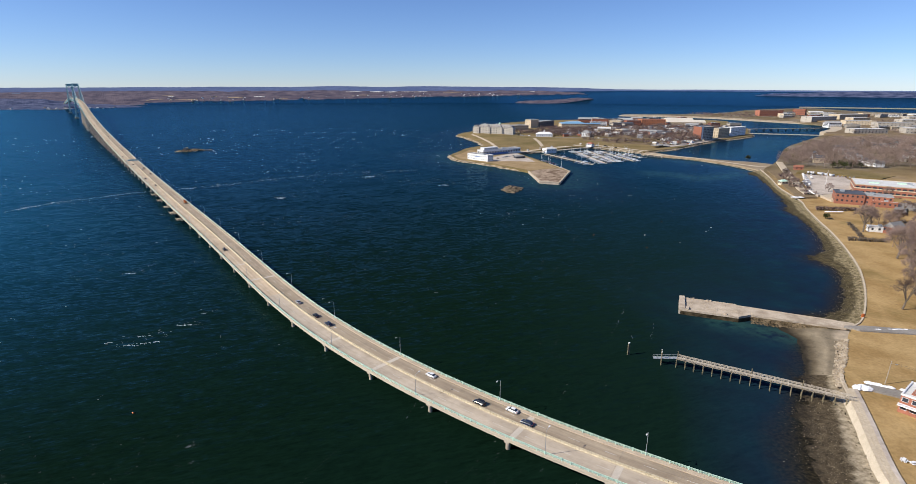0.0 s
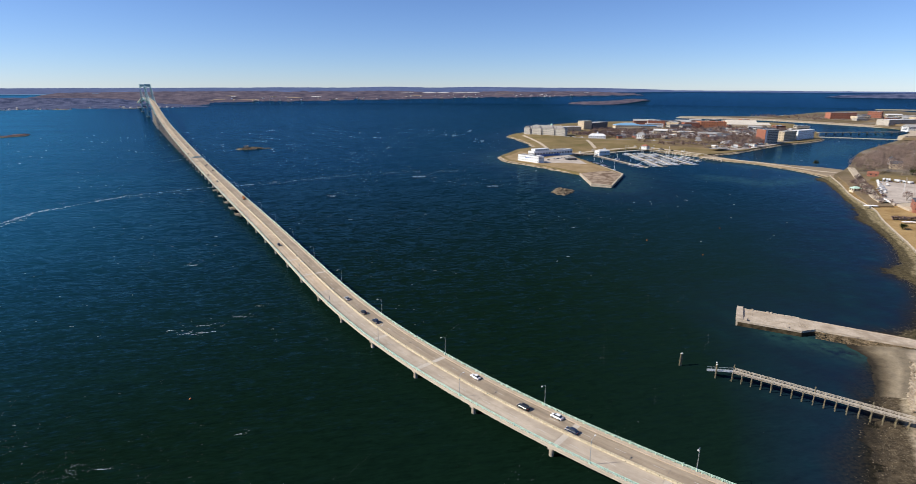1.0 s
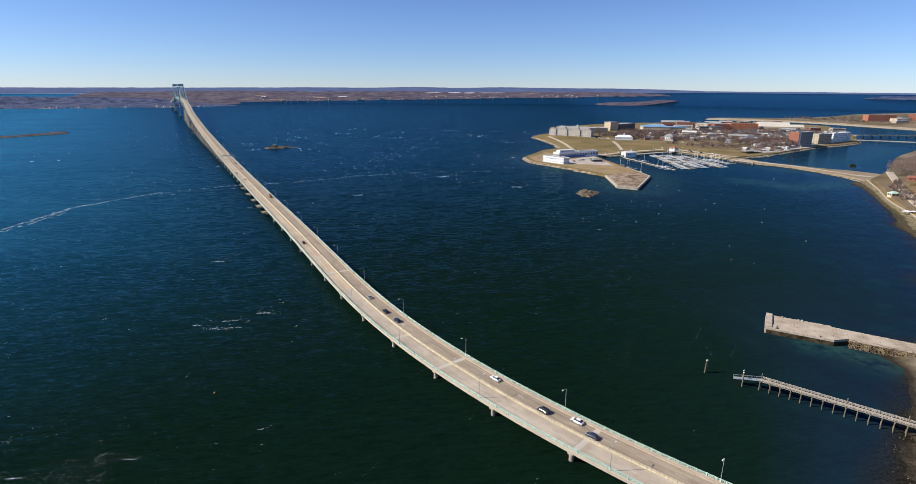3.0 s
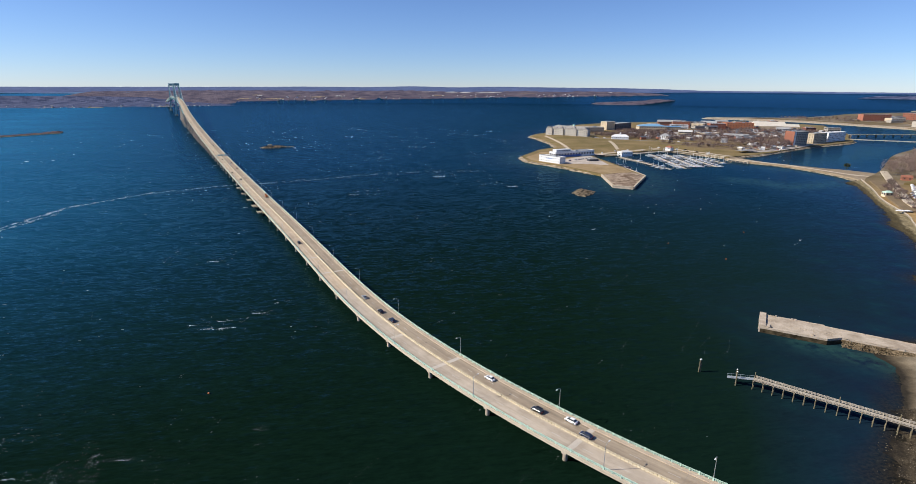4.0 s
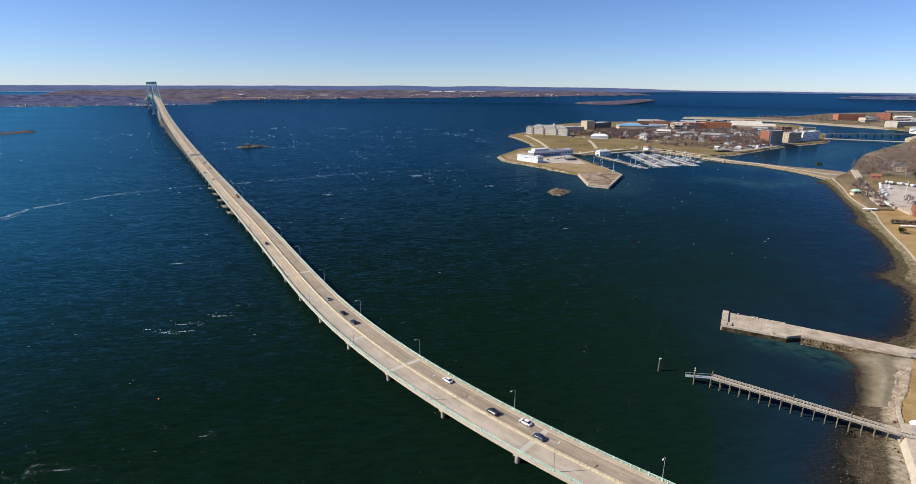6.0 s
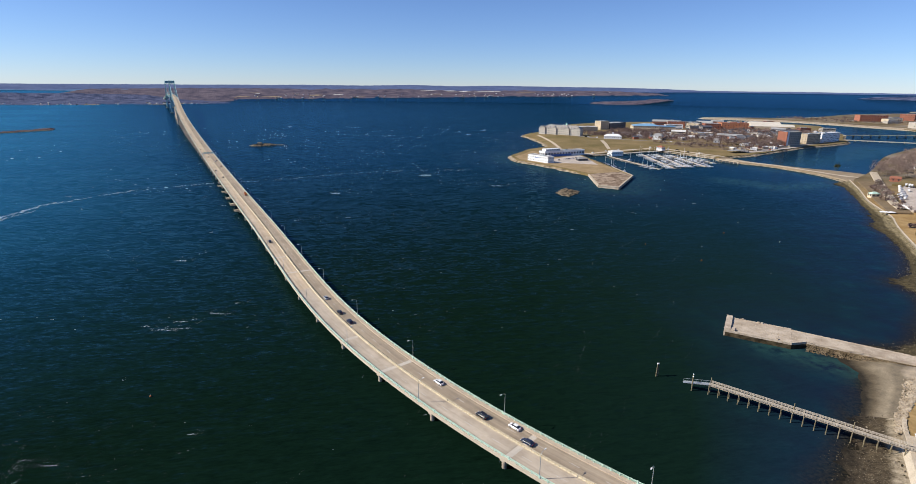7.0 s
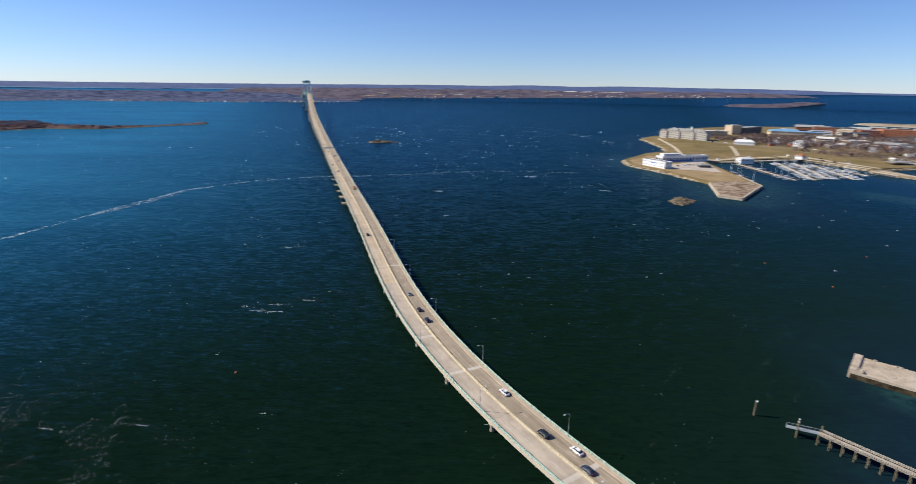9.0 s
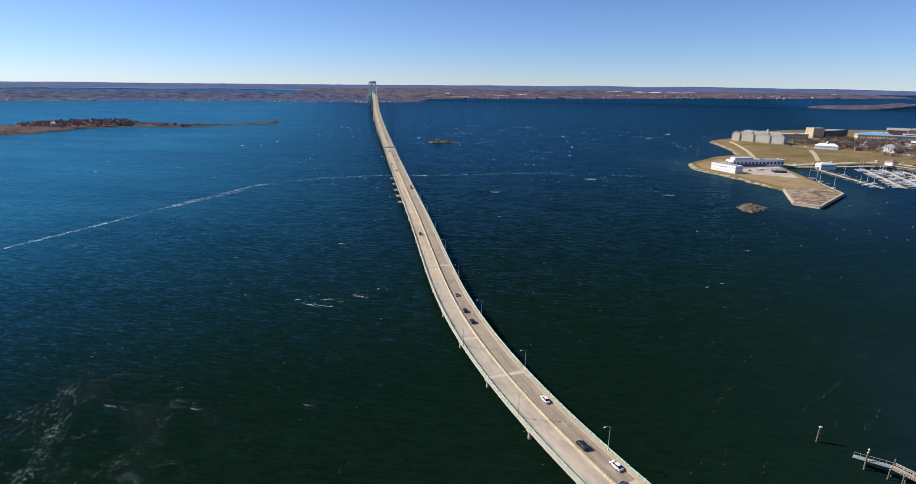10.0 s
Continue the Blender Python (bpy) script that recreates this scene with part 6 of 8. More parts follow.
FRAME = Geo().box((0, 0, -0.53), (1.1, 0.16, 0.06)).box((0, 0, 0.53), (1.1, 0.16, 0.06)).box((-0.53, 0, 0), (0.06, 0.16, 1.1)).box((0.53, 0, 0), (0.06, 0.16, 1.1)).mesh("window_frame", M["white"])


def building(name, label, corner, ang, w, d, h, z, wall, roof, floors=2, bays=6, style="flat", category="building", group="", win=(1.5, 1.7), band=None, sides=3, frames=False, pitch=0.35):
    """A building whose front runs from corner along ang, and which stretches back from it."""
    a = radians(ang)
    b = thing(name, (corner[0], corner[1], z), label, category, group, a)
    g = Geo().box((w / 2, d / 2, h / 2 - 1.5), (w, d, h + 3))
    body = part("wall", g, wall, b)
    g = Geo()
    if style == "flat":
        g.box((w / 2, d / 2, h + 0.1), (w - 0.6, d - 0.6, 0.3))
        cop = Geo().box((w / 2, 0.15, h + 0.3), (w + 0.3, 0.5, 0.7)).box((w / 2, d - 0.15, h + 0.3), (w + 0.3, 0.5, 0.7)).box((0.15, d / 2, h + 0.3), (0.5, d - 0.7, 0.7)).box((w - 0.15, d / 2, h + 0.3), (0.5, d - 0.7, 0.7))
        part("parapet", cop, band or wall, b)
        rng = random.Random(int(corner[0] * 7 + corner[1]))
        for _ in range(2 if w > 25 else 1):
            part("roof_unit", Geo().box((rng.uniform(0.25, 0.75) * w, d * rng.uniform(0.4, 0.7), h + 1.0), (min(5, w * 0.15), min(4, d * 0.25), 1.6)), M["steel"], b)
    else:
        r = d * pitch
        if style == "gable":
            pts = [(-0.4, -0.4, h - 0.1), (w + 0.4, -0.4, h - 0.1), (w + 0.4, d / 2, h + r), (-0.4, d / 2, h + r), (w + 0.4, d + 0.4, h - 0.1), (-0.4, d + 0.4, h - 0.1)]
            g.v, g.f = pts, [(0, 1, 2, 3), (3, 2, 4, 5), (0, 3, 5), (1, 4, 2), (0, 5, 4, 1)]
        else:
            i = min(d / 2, w / 2 - 0.5)
            pts = [(-0.5, -0.5, h), (w + 0.5, -0.5, h), (w + 0.5, d + 0.5, h), (-0.5, d + 0.5, h), (i, d / 2, h + r), (w - i, d / 2, h + r)]
            g.v, g.f = pts, [(0, 1, 5, 4), (1, 2, 5), (2, 3, 4, 5), (3, 0, 4), (0, 3, 2, 1)]
    part("roof", g, roof, b)
    fh = h / floors
    ww, wh = win
    for f in range(floors):
        zc = fh * (f + 0.55)
        if bays == 0:
            again("window_band", PANE, b, Matrix.Translation((w / 2, 0, zc)) @ Matrix.Diagonal((w * 0.9, 1, min(wh, fh * 0.6), 1)))
            again("window_band", PANE, b, Matrix.Translation((0, d / 2, zc)) @ Matrix.Rotation(math.pi / 2, 4, "Z") @ Matrix.Diagonal((d * 0.8, 1, min(wh, fh * 0.6), 1)))
            continue
        for i in range(bays):
            x = w * (i + 0.5) / bays
            o = again("window", PANE, b, Matrix.Translation((x, 0, zc)) @ Matrix.Diagonal((min(ww, w / bays * 0.8), 1, min(wh, fh * 0.7), 1)))
            if frames:
                again("frame", FRAME, o, Matrix.Identity(4))
        nb = max(1, min(sides, int(d / 3)))
        for x in (0, w):
            for i in range(nb):
                y = d * (i + 0.5) / nb
                o = again("window", PANE, b, Matrix.Translation((x, y, zc)) @ Matrix.Rotation(math.pi / 2, 4, "Z") @ Matrix.Diagonal((min(ww, d / nb * 0.7), 1, min(wh, fh * 0.7), 1)))
                if frames:
                    again("frame", FRAME, o, Matrix.Identity(4))
    return b


def build_quay_house():
    b = building("quay_house", "white waterfront building with blue trim and flat roofs", (13, 860), -44, 43, 13, 9.2, 3, M["white"], M["roof"], 2, 12, win=(1.0, 1.2), sides=4)
    c = building("quay_hall", "long low white hall with blue-framed openings", (40, 902), 36, 84, 16, 8.6, 3, M["white"], M["roof"], 1, 14, win=(3.2, 3.4), band=M["white"], sides=3)
    part("blue_band", Geo().box((30, -0.12, 2.2), (52, 0.2, 3.2)), M["blue"], c, "blue painted band")
    part("upper_storey", Geo().box((20, 9, 10.6), (30, 10, 4.0)), M["white"], c, "white upper storey")
    for i in range(8):
        again("window", PANE, c, Matrix.Translation((7.5 + i * 3.6, 4, 10.8)) @ Matrix.Diagonal((1.8, 1, 1.6, 1)))
    part("sign_bar", Geo().box((21.5, -0.12, 6.2), (12, 0.1, 0.9)), M["blue"], b, "blue bar on the white wall")


build_quay_house()


def build_castle():
    b = building("stone_college", "large pale stone college building with gables and a green-topped turret", (41, 1305), -26, 91, 22, 15, 8, M["college_stone"], M["college_slate"], 3, 22, "hip", win=(1.3, 2.0), sides=5, pitch=0.3)
    for x in (2, 30, 62, 89):
        part("gable_wing", Geo().box((x, 4.5, 6.3), (10, 14, 16.6)), M["college_stone"], b)
        g = Geo()
        g.v = [(x - 5.5, -2.7, 14.6), (x + 5.5, -2.7, 14.6), (x, -2.7, 19.5), (x - 5.5, 12, 14.6), (x + 5.5, 12, 14.6), (x, 12, 19.5)]
        g.f = [(0, 1, 2), (3, 5, 4), (0, 2, 5, 3), (1, 4, 5, 2), (0, 3, 4, 1)]
        part("gable_roof", g, M["college_slate"], b)
        for zz in (2.5, 6.5, 10.5):
            for k in (-2.5, 2.5):
                again("window", PANE, b, Matrix.Translation((x + k, -2.52, zz)) @ Matrix.Diagonal((1.4, 1, 2.2, 1)))
    for x in (10, 17, 38, 46, 54, 70, 78):
        g = Geo()
        g.v = [(x - 1.8, 0.6, 14.6), (x + 1.8, 0.6, 14.6), (x + 1.8, 0.6, 16.6), (x, 0.6, 18.4), (x - 1.8, 0.6, 16.6), (x - 1.8, 7, 14.6), (x + 1.8, 7, 14.6), (x + 1.8, 7, 16.6), (x, 7, 18.4), (x - 1.8, 7, 16.6)]
        g.f = [(0, 1, 2, 3, 4), (1, 6, 7, 2), (2, 7, 8, 3), (3, 8, 9, 4), (4, 9, 5, 0), (5, 9, 8, 7, 6), (0, 5, 6, 1)]
        part("dormer", g, M["college_stone"], b)
        again("window", PANE, b, Matrix.Translation((x, 0.58, 16.0)) @ Matrix.Diagonal((1.5, 1, 1.6, 1)))
    part("end_wing", Geo().box((-6, 14, 5.5), (11, 22, 16)), M["college_stone"], b, "gabled stone end wing")
    g = Geo()
    g.v = [(-12, 2.6, 13.4), (0, 2.6, 13.4), (-6, 2.6, 19), (-12, 25.4, 13.4), (0, 25.4, 13.4), (-6, 25.4, 19)]
    g.f = [(0, 1, 2), (3, 5, 4), (0, 2, 5, 3), (1, 4, 5, 2), (0, 3, 4, 1)]
    part("gable_roof", g, M["college_slate"], b)
    for zz in (3, 7, 11):
        for x in (-8.5, -3.5):
            again("window", PANE, b, Matrix.Translation((x, 2.98, zz)) @ Matrix.Diagonal((1.4, 1, 2.0, 1)))
    part("turret", Geo().tube((55, 11, 13), (55, 11, 22), 2.6, 2.4, 10), M["college_stone"], b)
    part("turret_cap", Geo().tube((55, 11, 22), (55, 11, 27), 2.8, 0.3, 10), M["mint"], b, "green copper turret cap")
    for x in (16, 46, 76):
        part("chimney", Geo().box((x, 14, 20), (2, 3, 6)), M["college_stone"], b)


build_castle()


def build_island_houses():
    building("grey_hall", "long pale grey hall with a flat roof", (133, 1398), 15, 48, 26, 11, 8, M["beige"], M["roof_white"], 2, 8)
    building("tower_block", "beige windowless block beside a long dark hall", (193, 1470), 34, 27, 24, 21, 8, M["beige"], M["roof"], 4, 4, sides=2)
    building("long_dark_hall", "long dark grey modern hall", (219, 1488), 53, 84, 30, 15, 8, M["roof_dark"], M["roof"], 3, 12, sides=3)
    c = building("white_assembly_house", "white low building with a small domed cupola", (172, 1213), -5, 36, 13, 5.5, 8, M["white"], M["white"], 1, 9, "hip")
    part("cupola", Geo().tube((18, 6.5, 7), (18, 6.5, 11.5), 1.9, 1.9, 8), M["white"], c)
    part("dome", Geo().tube((18, 6.5, 11.5), (18, 6.5, 14.5), 2.1, 0.2, 8), M["white"], c)
    building("white_gabled_house", "white three-storey house with dormers", (273, 1216), -29, 19, 14, 9, 8, M["white"], M["roof"], 3, 5, "hip")
    b = building("blue_roofed_centre", "beige centre with a broad blue roof", (275, 1466), 1, 70, 40, 12, 8, M["beige"], M["roof_blue"], 2, 12, "hip", sides=5, win=(2.6, 2.4), pitch=0.12)
    part("blue_annex_roof", Geo().box((88, 24, 11), (42, 30, 1.2)), M["roof_blue"], b)
    part("blue_annex", Geo().box((88, 24, 5), (40, 28, 12)), M["beige"], b)
    building("garden_pavilion", "small white pavilion with a tiled hipped roof", (248, 1052), -50, 12, 9, 3.2, 6, M["white"], M["brick"], 1, 4, "hip")
    building("marina_office", "white marina office on the quay edge", (156, 962), 32, 24, 12, 5.5, 2.2, M["white"], M["roof_white"], 1, 6, "hip", pitch=0.22)
    building("open_shelter", "grey open shelter on the quay", (92, 868), 20, 16, 9, 3.4, 3, M["roof_dark"], M["roof"], 1, 4, "hip", pitch=0.25)
    for corner, ang, w, d, h, wall, roof, lab in (((437, 1590), -32, 34, 30, 14, "beige", "roof_white", "tan block with a pale flat roof"), ((524, 1569), 2, 70, 34, 17, "orange_brick", "brick", "orange brick hall block with a reddish roof"), ((474, 1544), 2, 41, 26, 16, "brick", "roof", "dark red brick block"),
                                            ((400, 1640), -10, 46, 26, 14, "brick", "roof_dark", "red brick office block")):
        building("brick_block", lab, corner, ang, w, d, h, 8, M[wall], M[roof], 4, 10, group="large blocks on the island")
    building("white_warehouse", "long white vaulted warehouse", (618, 1616), -11, 106, 44, 10, 6, M["beige"], M["cream_roof"], 1, 14, "gable", pitch=0.12)
    building("white_warehouse", "second long white warehouse", (640, 1690), -11, 80, 44, 12, 6, M["beige"], M["cream_roof"], 1, 10, "gable", pitch=0.12)
    building("brick_tower_block", "tall red brick and dark glass tower block", (523, 1172), 30, 40, 19, 28, 4, M["grey"], M["roof"], 8, 8, win=(2.8, 2.0), sides=0)
    w = thing("white_stair_strip", (523, 1172, 4), "narrow white stair strip beside a red brick gable", "wall", turn=radians(30))
    part("wall", Geo().box((2.2, -0.5, 14), (4.2, 0.8, 28.6)), M["white"], w)
    g = thing("brick_gable_wall", (523, 1172, 4), "windowless red brick gable wall of the tower block", "wall", turn=radians(30))
    part("wall", Geo().box((-0.8, 9.5, 14), (1.4, 20.5, 30)), M["brick"], g)
    building("pale_flats", "pale concrete flats of several storeys", (592, 1240), 35, 46, 18, 20, 4, M["beige"], M["roof"], 6, 10)
    building("pale_flats", "long white apartment slab", (640, 1280), 40, 80, 20, 19, 4, M["white"], M["roof_white"], 5, 14)
    building("brick_gate_house", "small red brick house on the island", (455, 1250), -20, 24, 14, 8, 6, M["brick"], M["roof_dark"], 2, 5, "gable")
    building("white_boat_store", "low white boat store", (430, 1130), 30, 22, 12, 4, 5, M["white"], M["roof_white"], 1, 4, "gable")


build_island_houses()


def fill_blocks():
    """Ordinary blocks between the named ones, in loose rows."""
    rng = random.Random(91)
    looks = (("brick", "roof", "red brick block with a grey flat roof"), ("beige", "roof_white", "beige block with a pale flat roof"), ("white", "roof", "white block with a grey flat roof"), ("grey", "roof_dark", "grey block with a dark flat roof"))
    rows = [((300, 1560), (470, 1500), 4, 8.2), ((330, 1680), (600, 1660), 5, 8.2), ((420, 1800), (760, 1820), 6, 7.0), ((560, 1470), (760, 1500), 4, 7.5), ((330, 1330), (440, 1270), 3, 8.2), ((480, 1380), (640, 1400), 4, 8.0),
            ((1180, 2120), (1480, 2240), 6, 8.6), ((1000, 1500), (1060, 1460), 2, 11), ((1350, 1560), (1600, 1520), 5, 11.2), ((1280, 1260), (1560, 1260), 6, 11.2), ((1500, 1980), (1800, 2050), 6, 10.5), ((1200, 1900), (1420, 2120), 6, 9.5), ((1020, 1360), (1200, 1390), 4, 11.3)]
    for a, b, n, z in rows:
        for i in range(n):
            t = (i + rng.uniform(0.2, 0.8)) / n
            x, y = a[0] + (b[0] - a[0]) * t + rng.gauss(0, 8), a[1] + (b[1] - a[1]) * t + rng.gauss(0, 12)
            wall, roof, lab = looks[rng.randrange(4)]
            w, d, h = rng.uniform(22, 52), rng.uniform(14, 26), rng.uniform(6, 12)
            building("block", lab, (x, y), rng.uniform(-25, 25), w, d, h, z, M[wall], M[roof], 2 if h < 9 else 3, 0, rng.choice(("flat", "flat", "gable")), group="ordinary blocks", sides=1, win=(2.2, 1.6), pitch=0.2)


fill_blocks()


def build_town():
    rows = (("long_brick_block", "long red brick block", (1129, 2061), 3, 91, 30, 24, 8, "brick", "roof", 6, 14), ("brick_tower", "tall red brick tower block", (1308, 2154), -40, 42, 30, 26, 8, "brick", "roof", 6, 6),
            ("white_sheds", "white industrial shed", (1149, 1783), 18, 110, 40, 14, 9, "white", "roof_white", 2, 14), ("beige_block", "beige office block", (1286, 1851), 17, 128, 40, 18, 9, "beige", "roof_white", 4, 16),
            ("grey_works", "grey flat-roofed works", (1119, 1458), -17, 90, 44, 14, 11, "grey", "roof", 3, 12), ("grey_office", "low grey office with window bands", (930, 1280), 2, 82, 30, 10, 11, "grey", "roof_white", 3, 18),
            ("white_store", "white flat store building", (1055, 1284), -20, 60, 40, 12, 11, "white", "roof_white", 2, 8), ("tan_works", "tan works hall", (1127, 1592), -16, 76, 40, 11, 11, "beige", "roof", 2, 10),
            ("tan_works", "yellowish tan hall", (1225, 1700), 10, 60, 30, 14, 11, "beige", "roof_white", 3, 8), ("brick_works", "brick works hall", (1400, 1980), 5, 90, 30, 12, 10, "brick", "roof", 2, 10),
            ("white_store", "long white store hall", (1330, 1640), -5, 110, 36, 12, 11, "white", "roof_white", 2, 12), ("grey_works", "grey works hall", (1480, 1800), -10, 100, 40, 12, 11, "grey", "roof", 2, 12),
            ("tan_works", "broad tan hall", (1180, 1330), -8, 90, 40, 10, 11, "beige", "roof", 2, 10), ("white_store", "white low store", (1290, 1400), -8, 80, 30, 9, 11, "white", "roof_blue", 2, 8),
            ("white_store", "small white store", (1160, 1960), 10, 40, 20, 10, 8, "white", "roof_white", 2, 6), ("beige_block", "pale domed hall", (1190, 2010), 10, 46, 30, 14, 8, "beige", "roof_white", 2, 6),
            ("white_store", "white shed by the point", (1420, 2200), 0, 90, 26, 10, 8, "white", "roof_white", 2, 10), ("beige_block", "beige quayside hall", (1560, 2120), -6, 120, 30, 12, 8, "beige", "roof", 2, 12))
    for i, (name, lab, corner, ang, w, d, h, z, wall, roof, fl, bays) in enumerate(rows):
        if wall == "white" and i % 2 == 0:
            wall, lab = "grey", lab.replace("white", "pale grey")
        building(name, lab + " in the far town", corner, ang, w, d, h, z, M[wall], M[roof], min(fl, 4), min(bays, 10), group="far town buildings", sides=1, win=(2.4, 1.8))


build_town()


def build_near_houses():
    b = building("brick_school", "long two-storey red brick school with pale bands and a white roof", (424, 566), -31, 110, 46, 9.5, 6, M["brick"], M["roof_white"], 2, 22, win=(3.6, 1.7), band=M["beige"], sides=8)
    for zz in (2.2, 7.0):
        part("pale_band", Geo().box((55, -0.08, zz - 0.9), (110.2, 0.2, 0.9)).box((-0.08, 23, zz - 0.9), (0.2, 46, 0.9)), M["beige"], b, "pale concrete band")
    for x, y in ((18, 18), (44, 26)):
        part("skylight", Geo().box((x, y, 10.4), (9, 4, 1.4)), M["mint"], b, "greenish skylight")
    part("stair_tower", Geo().box((86, 20, 11), (9, 12, 6)), M["brick"], b)
    b = building("brick_hall", "red brick hall with a dark flat roof", (374, 522), -28, 24, 22, 9, 5.5, M["brick"], M["roof_dark"], 2, 6, band=M["roof_dark"], sides=4)
    building("brick_annex", "red brick annex with a grey stepped roof", (396, 512), -33, 22, 18, 8.4, 5.5, M["brick"], M["roof"], 2, 5, band=M["roof"], sides=3)
    b = building("brick_porch", "single-storey brick wing with a pale roof", (399, 506), -33, 20, 5, 4.2, 5.4, M["brick"], M["roof_white"], 1, 5)
    building("brick_cottage", "small brick cottage with a pale-edged gable", (340, 402), 22, 13, 9, 4.6, 5, M["brick"], M["roof"], 1, 3, "gable", category="house", pitch=0.45)
    building("white_garage", "low white garage with a dark doorway", (328, 413), -20, 14, 6, 3.2, 5, M["white"], M["roof_white"], 1, 3, category="house")
    c = building("shore_house", "red and white shore house with a pale flat roof edge", (156.5, 166), -52, 14, 13, 6.2, 4.6, M["brick"], M["roof_white"], 2, 5, frames=True, win=(1.7, 1.5), band=M["white"], category="house")
    part("roof_well", Geo().box((7, 6.5, 6.55), (9.5, 8.5, 0.2)), M["brick"], c, "red inset roof deck")
    part("balcony", Geo().box((7, -1.0, 2.9), (14.4, 2.0, 0.25)).box((7, -1.9, 3.9), (14.4, 0.1, 0.1)), M["white"], c, "white balcony")
    for i in range(9):
        part("baluster", Geo().box((0.2 + i * 1.7, -1.9, 3.4), (0.1, 0.1, 1.0)), M["white"], c)
    building("teal_shed", "small shed with a pale teal roof", (380, 623), 10, 9, 6, 3, 5.6, M["beige"], M["mint"], 1, 2, "hip", category="shed")
    building("red_shed", "small red brick shed", (468, 744), -20, 11, 7, 3.6, 5, M["brick"], M["brick"], 1, 2, "gable", category="shed")


build_near_houses()


def gable_house(w, d, h, wall, roof, label):
    b = building("house", label, (0, 0), 0, w, d, h, 0, M[wall], M[roof], 1, 2, "gable", "house", "scattered houses", win=(1.6, 1.4), sides=1, pitch=0.45)
    return b


def scatter_houses():
    rng = random.Random(5)
    kinds = [gable_house(11, 8, 5.2, "white", "roof", "white timber house with a grey gable roof"), gable_house(13, 9, 5.4, "beige", "roof_dark", "beige house with a dark gable roof"), gable_house(10, 8, 5, "grey", "roof", "grey shingled house with a gable roof"),
             gable_house(14, 9, 5.6, "white", "roof_dark", "white house with a dark gable roof")]
    spots = []
    for poly, n, z in (([(520, 800), (600, 900), (780, 1080), (950, 1100), (900, 950), (690, 760), (570, 750)], 46, 7), ([(300, 1190), (420, 1120), (480, 1200), (620, 1330), (560, 1450), (330, 1400)], 26, 8),
                       ([(450, 1300), (700, 1450), (760, 1560), (520, 1500)], 12, 8), ([(560, 620), (800, 800), (1000, 1000), (1000, 760), (800, 600)], 30, 8)):
        xs, ys = [p[0] for p in poly], [p[1] for p in poly]
        while n > 0:
            x, y = rng.uniform(min(xs), max(xs)), rng.uniform(min(ys), max(ys))
            if inside(poly, np.array(x), np.array(y)):
                spots.append((x, y, z, rng.uniform(0, 6.3)))
                n -= 1
    for i, (x, y, z, a) in enumerate(spots):
        ob = kinds[i % 4]
        m = Matrix.Translation((x, y, z)) @ Matrix.Rotation(a, 4, "Z")
        if i < 4:
            ob.matrix_basis = m
        else:
            copy_thing(ob, m)


scatter_houses()


def works_yard():
    """Sheds, stacks and containers in the island's works yard."""
    rng = random.Random(44)
    kinds = []
    for wall, roof, lab in (("white", "roof_white", "small white shed in the works yard"), ("beige", "roof", "tan shed with a grey roof in the works yard"), ("brick", "roof_dark", "rust-red shed in the works yard"), ("grey", "roof_white", "grey shed with a pale roof in the works yard")):
        b = thing("shed", (0, 0, 0), lab, "shed", "sheds in the works yard")
        part("wall", Geo().box((0, 0, 1.2), (9, 5.5, 4.4)), M[wall], b)
        g = Geo()
        g.v = [(-4.8, -3.1, 3.3), (4.8, -3.1, 3.3), (4.8, 0, 4.8), (-4.8, 0, 4.8), (4.8, 3.1, 3.3), (-4.8, 3.1, 3.3)]
        g.f = [(0, 1, 2, 3), (3, 2, 4, 5), (0, 3, 5), (1, 4, 2), (0, 5, 4, 1)]
        part("roof", g, M[roof], b)
        kinds.append(b)
    line = [(388, 1066), (432, 1090), (494, 1154), (556, 1220)]
    xs, ys = resampled(line, 100)
    for i in range(34):
        j = rng.randrange(100)
        x, y = xs[j] + rng.gauss(0, 14), ys[j] + rng.gauss(0, 14)
        z = float(isle_height(np.array([x]), np.array([y]), far_from(ISLE, np.array([x]), np.array([y])))[0])
        m = Matrix.Translation((x, y, z)) @ Matrix.Rotation(rng.uniform(0, 3.1), 4, "Z")
        k = rng.uniform(0.5, 1.3)
        ob = kinds[i % 4] if i < 4 else copy_thing(kinds[i % 4], m)
        ob.matrix_basis = m
        ob.scale = (k, k, k)
    s = thing("open_shed", (372, 1032, 3.4), "long grey open-sided shed roof by the causeway", "shed", turn=0.55)
    part("roof", Geo().box((18, 0, 4.4), (40, 14, 0.5)), M["roof"], s)
    for x in range(0, 41, 10):
        for y in (-6, 6):
            part("post", Geo().box((x - 1.5 if x else 0, y, 1.6), (0.4, 0.4, 5.4)), M["dark"], s)


works_yard()


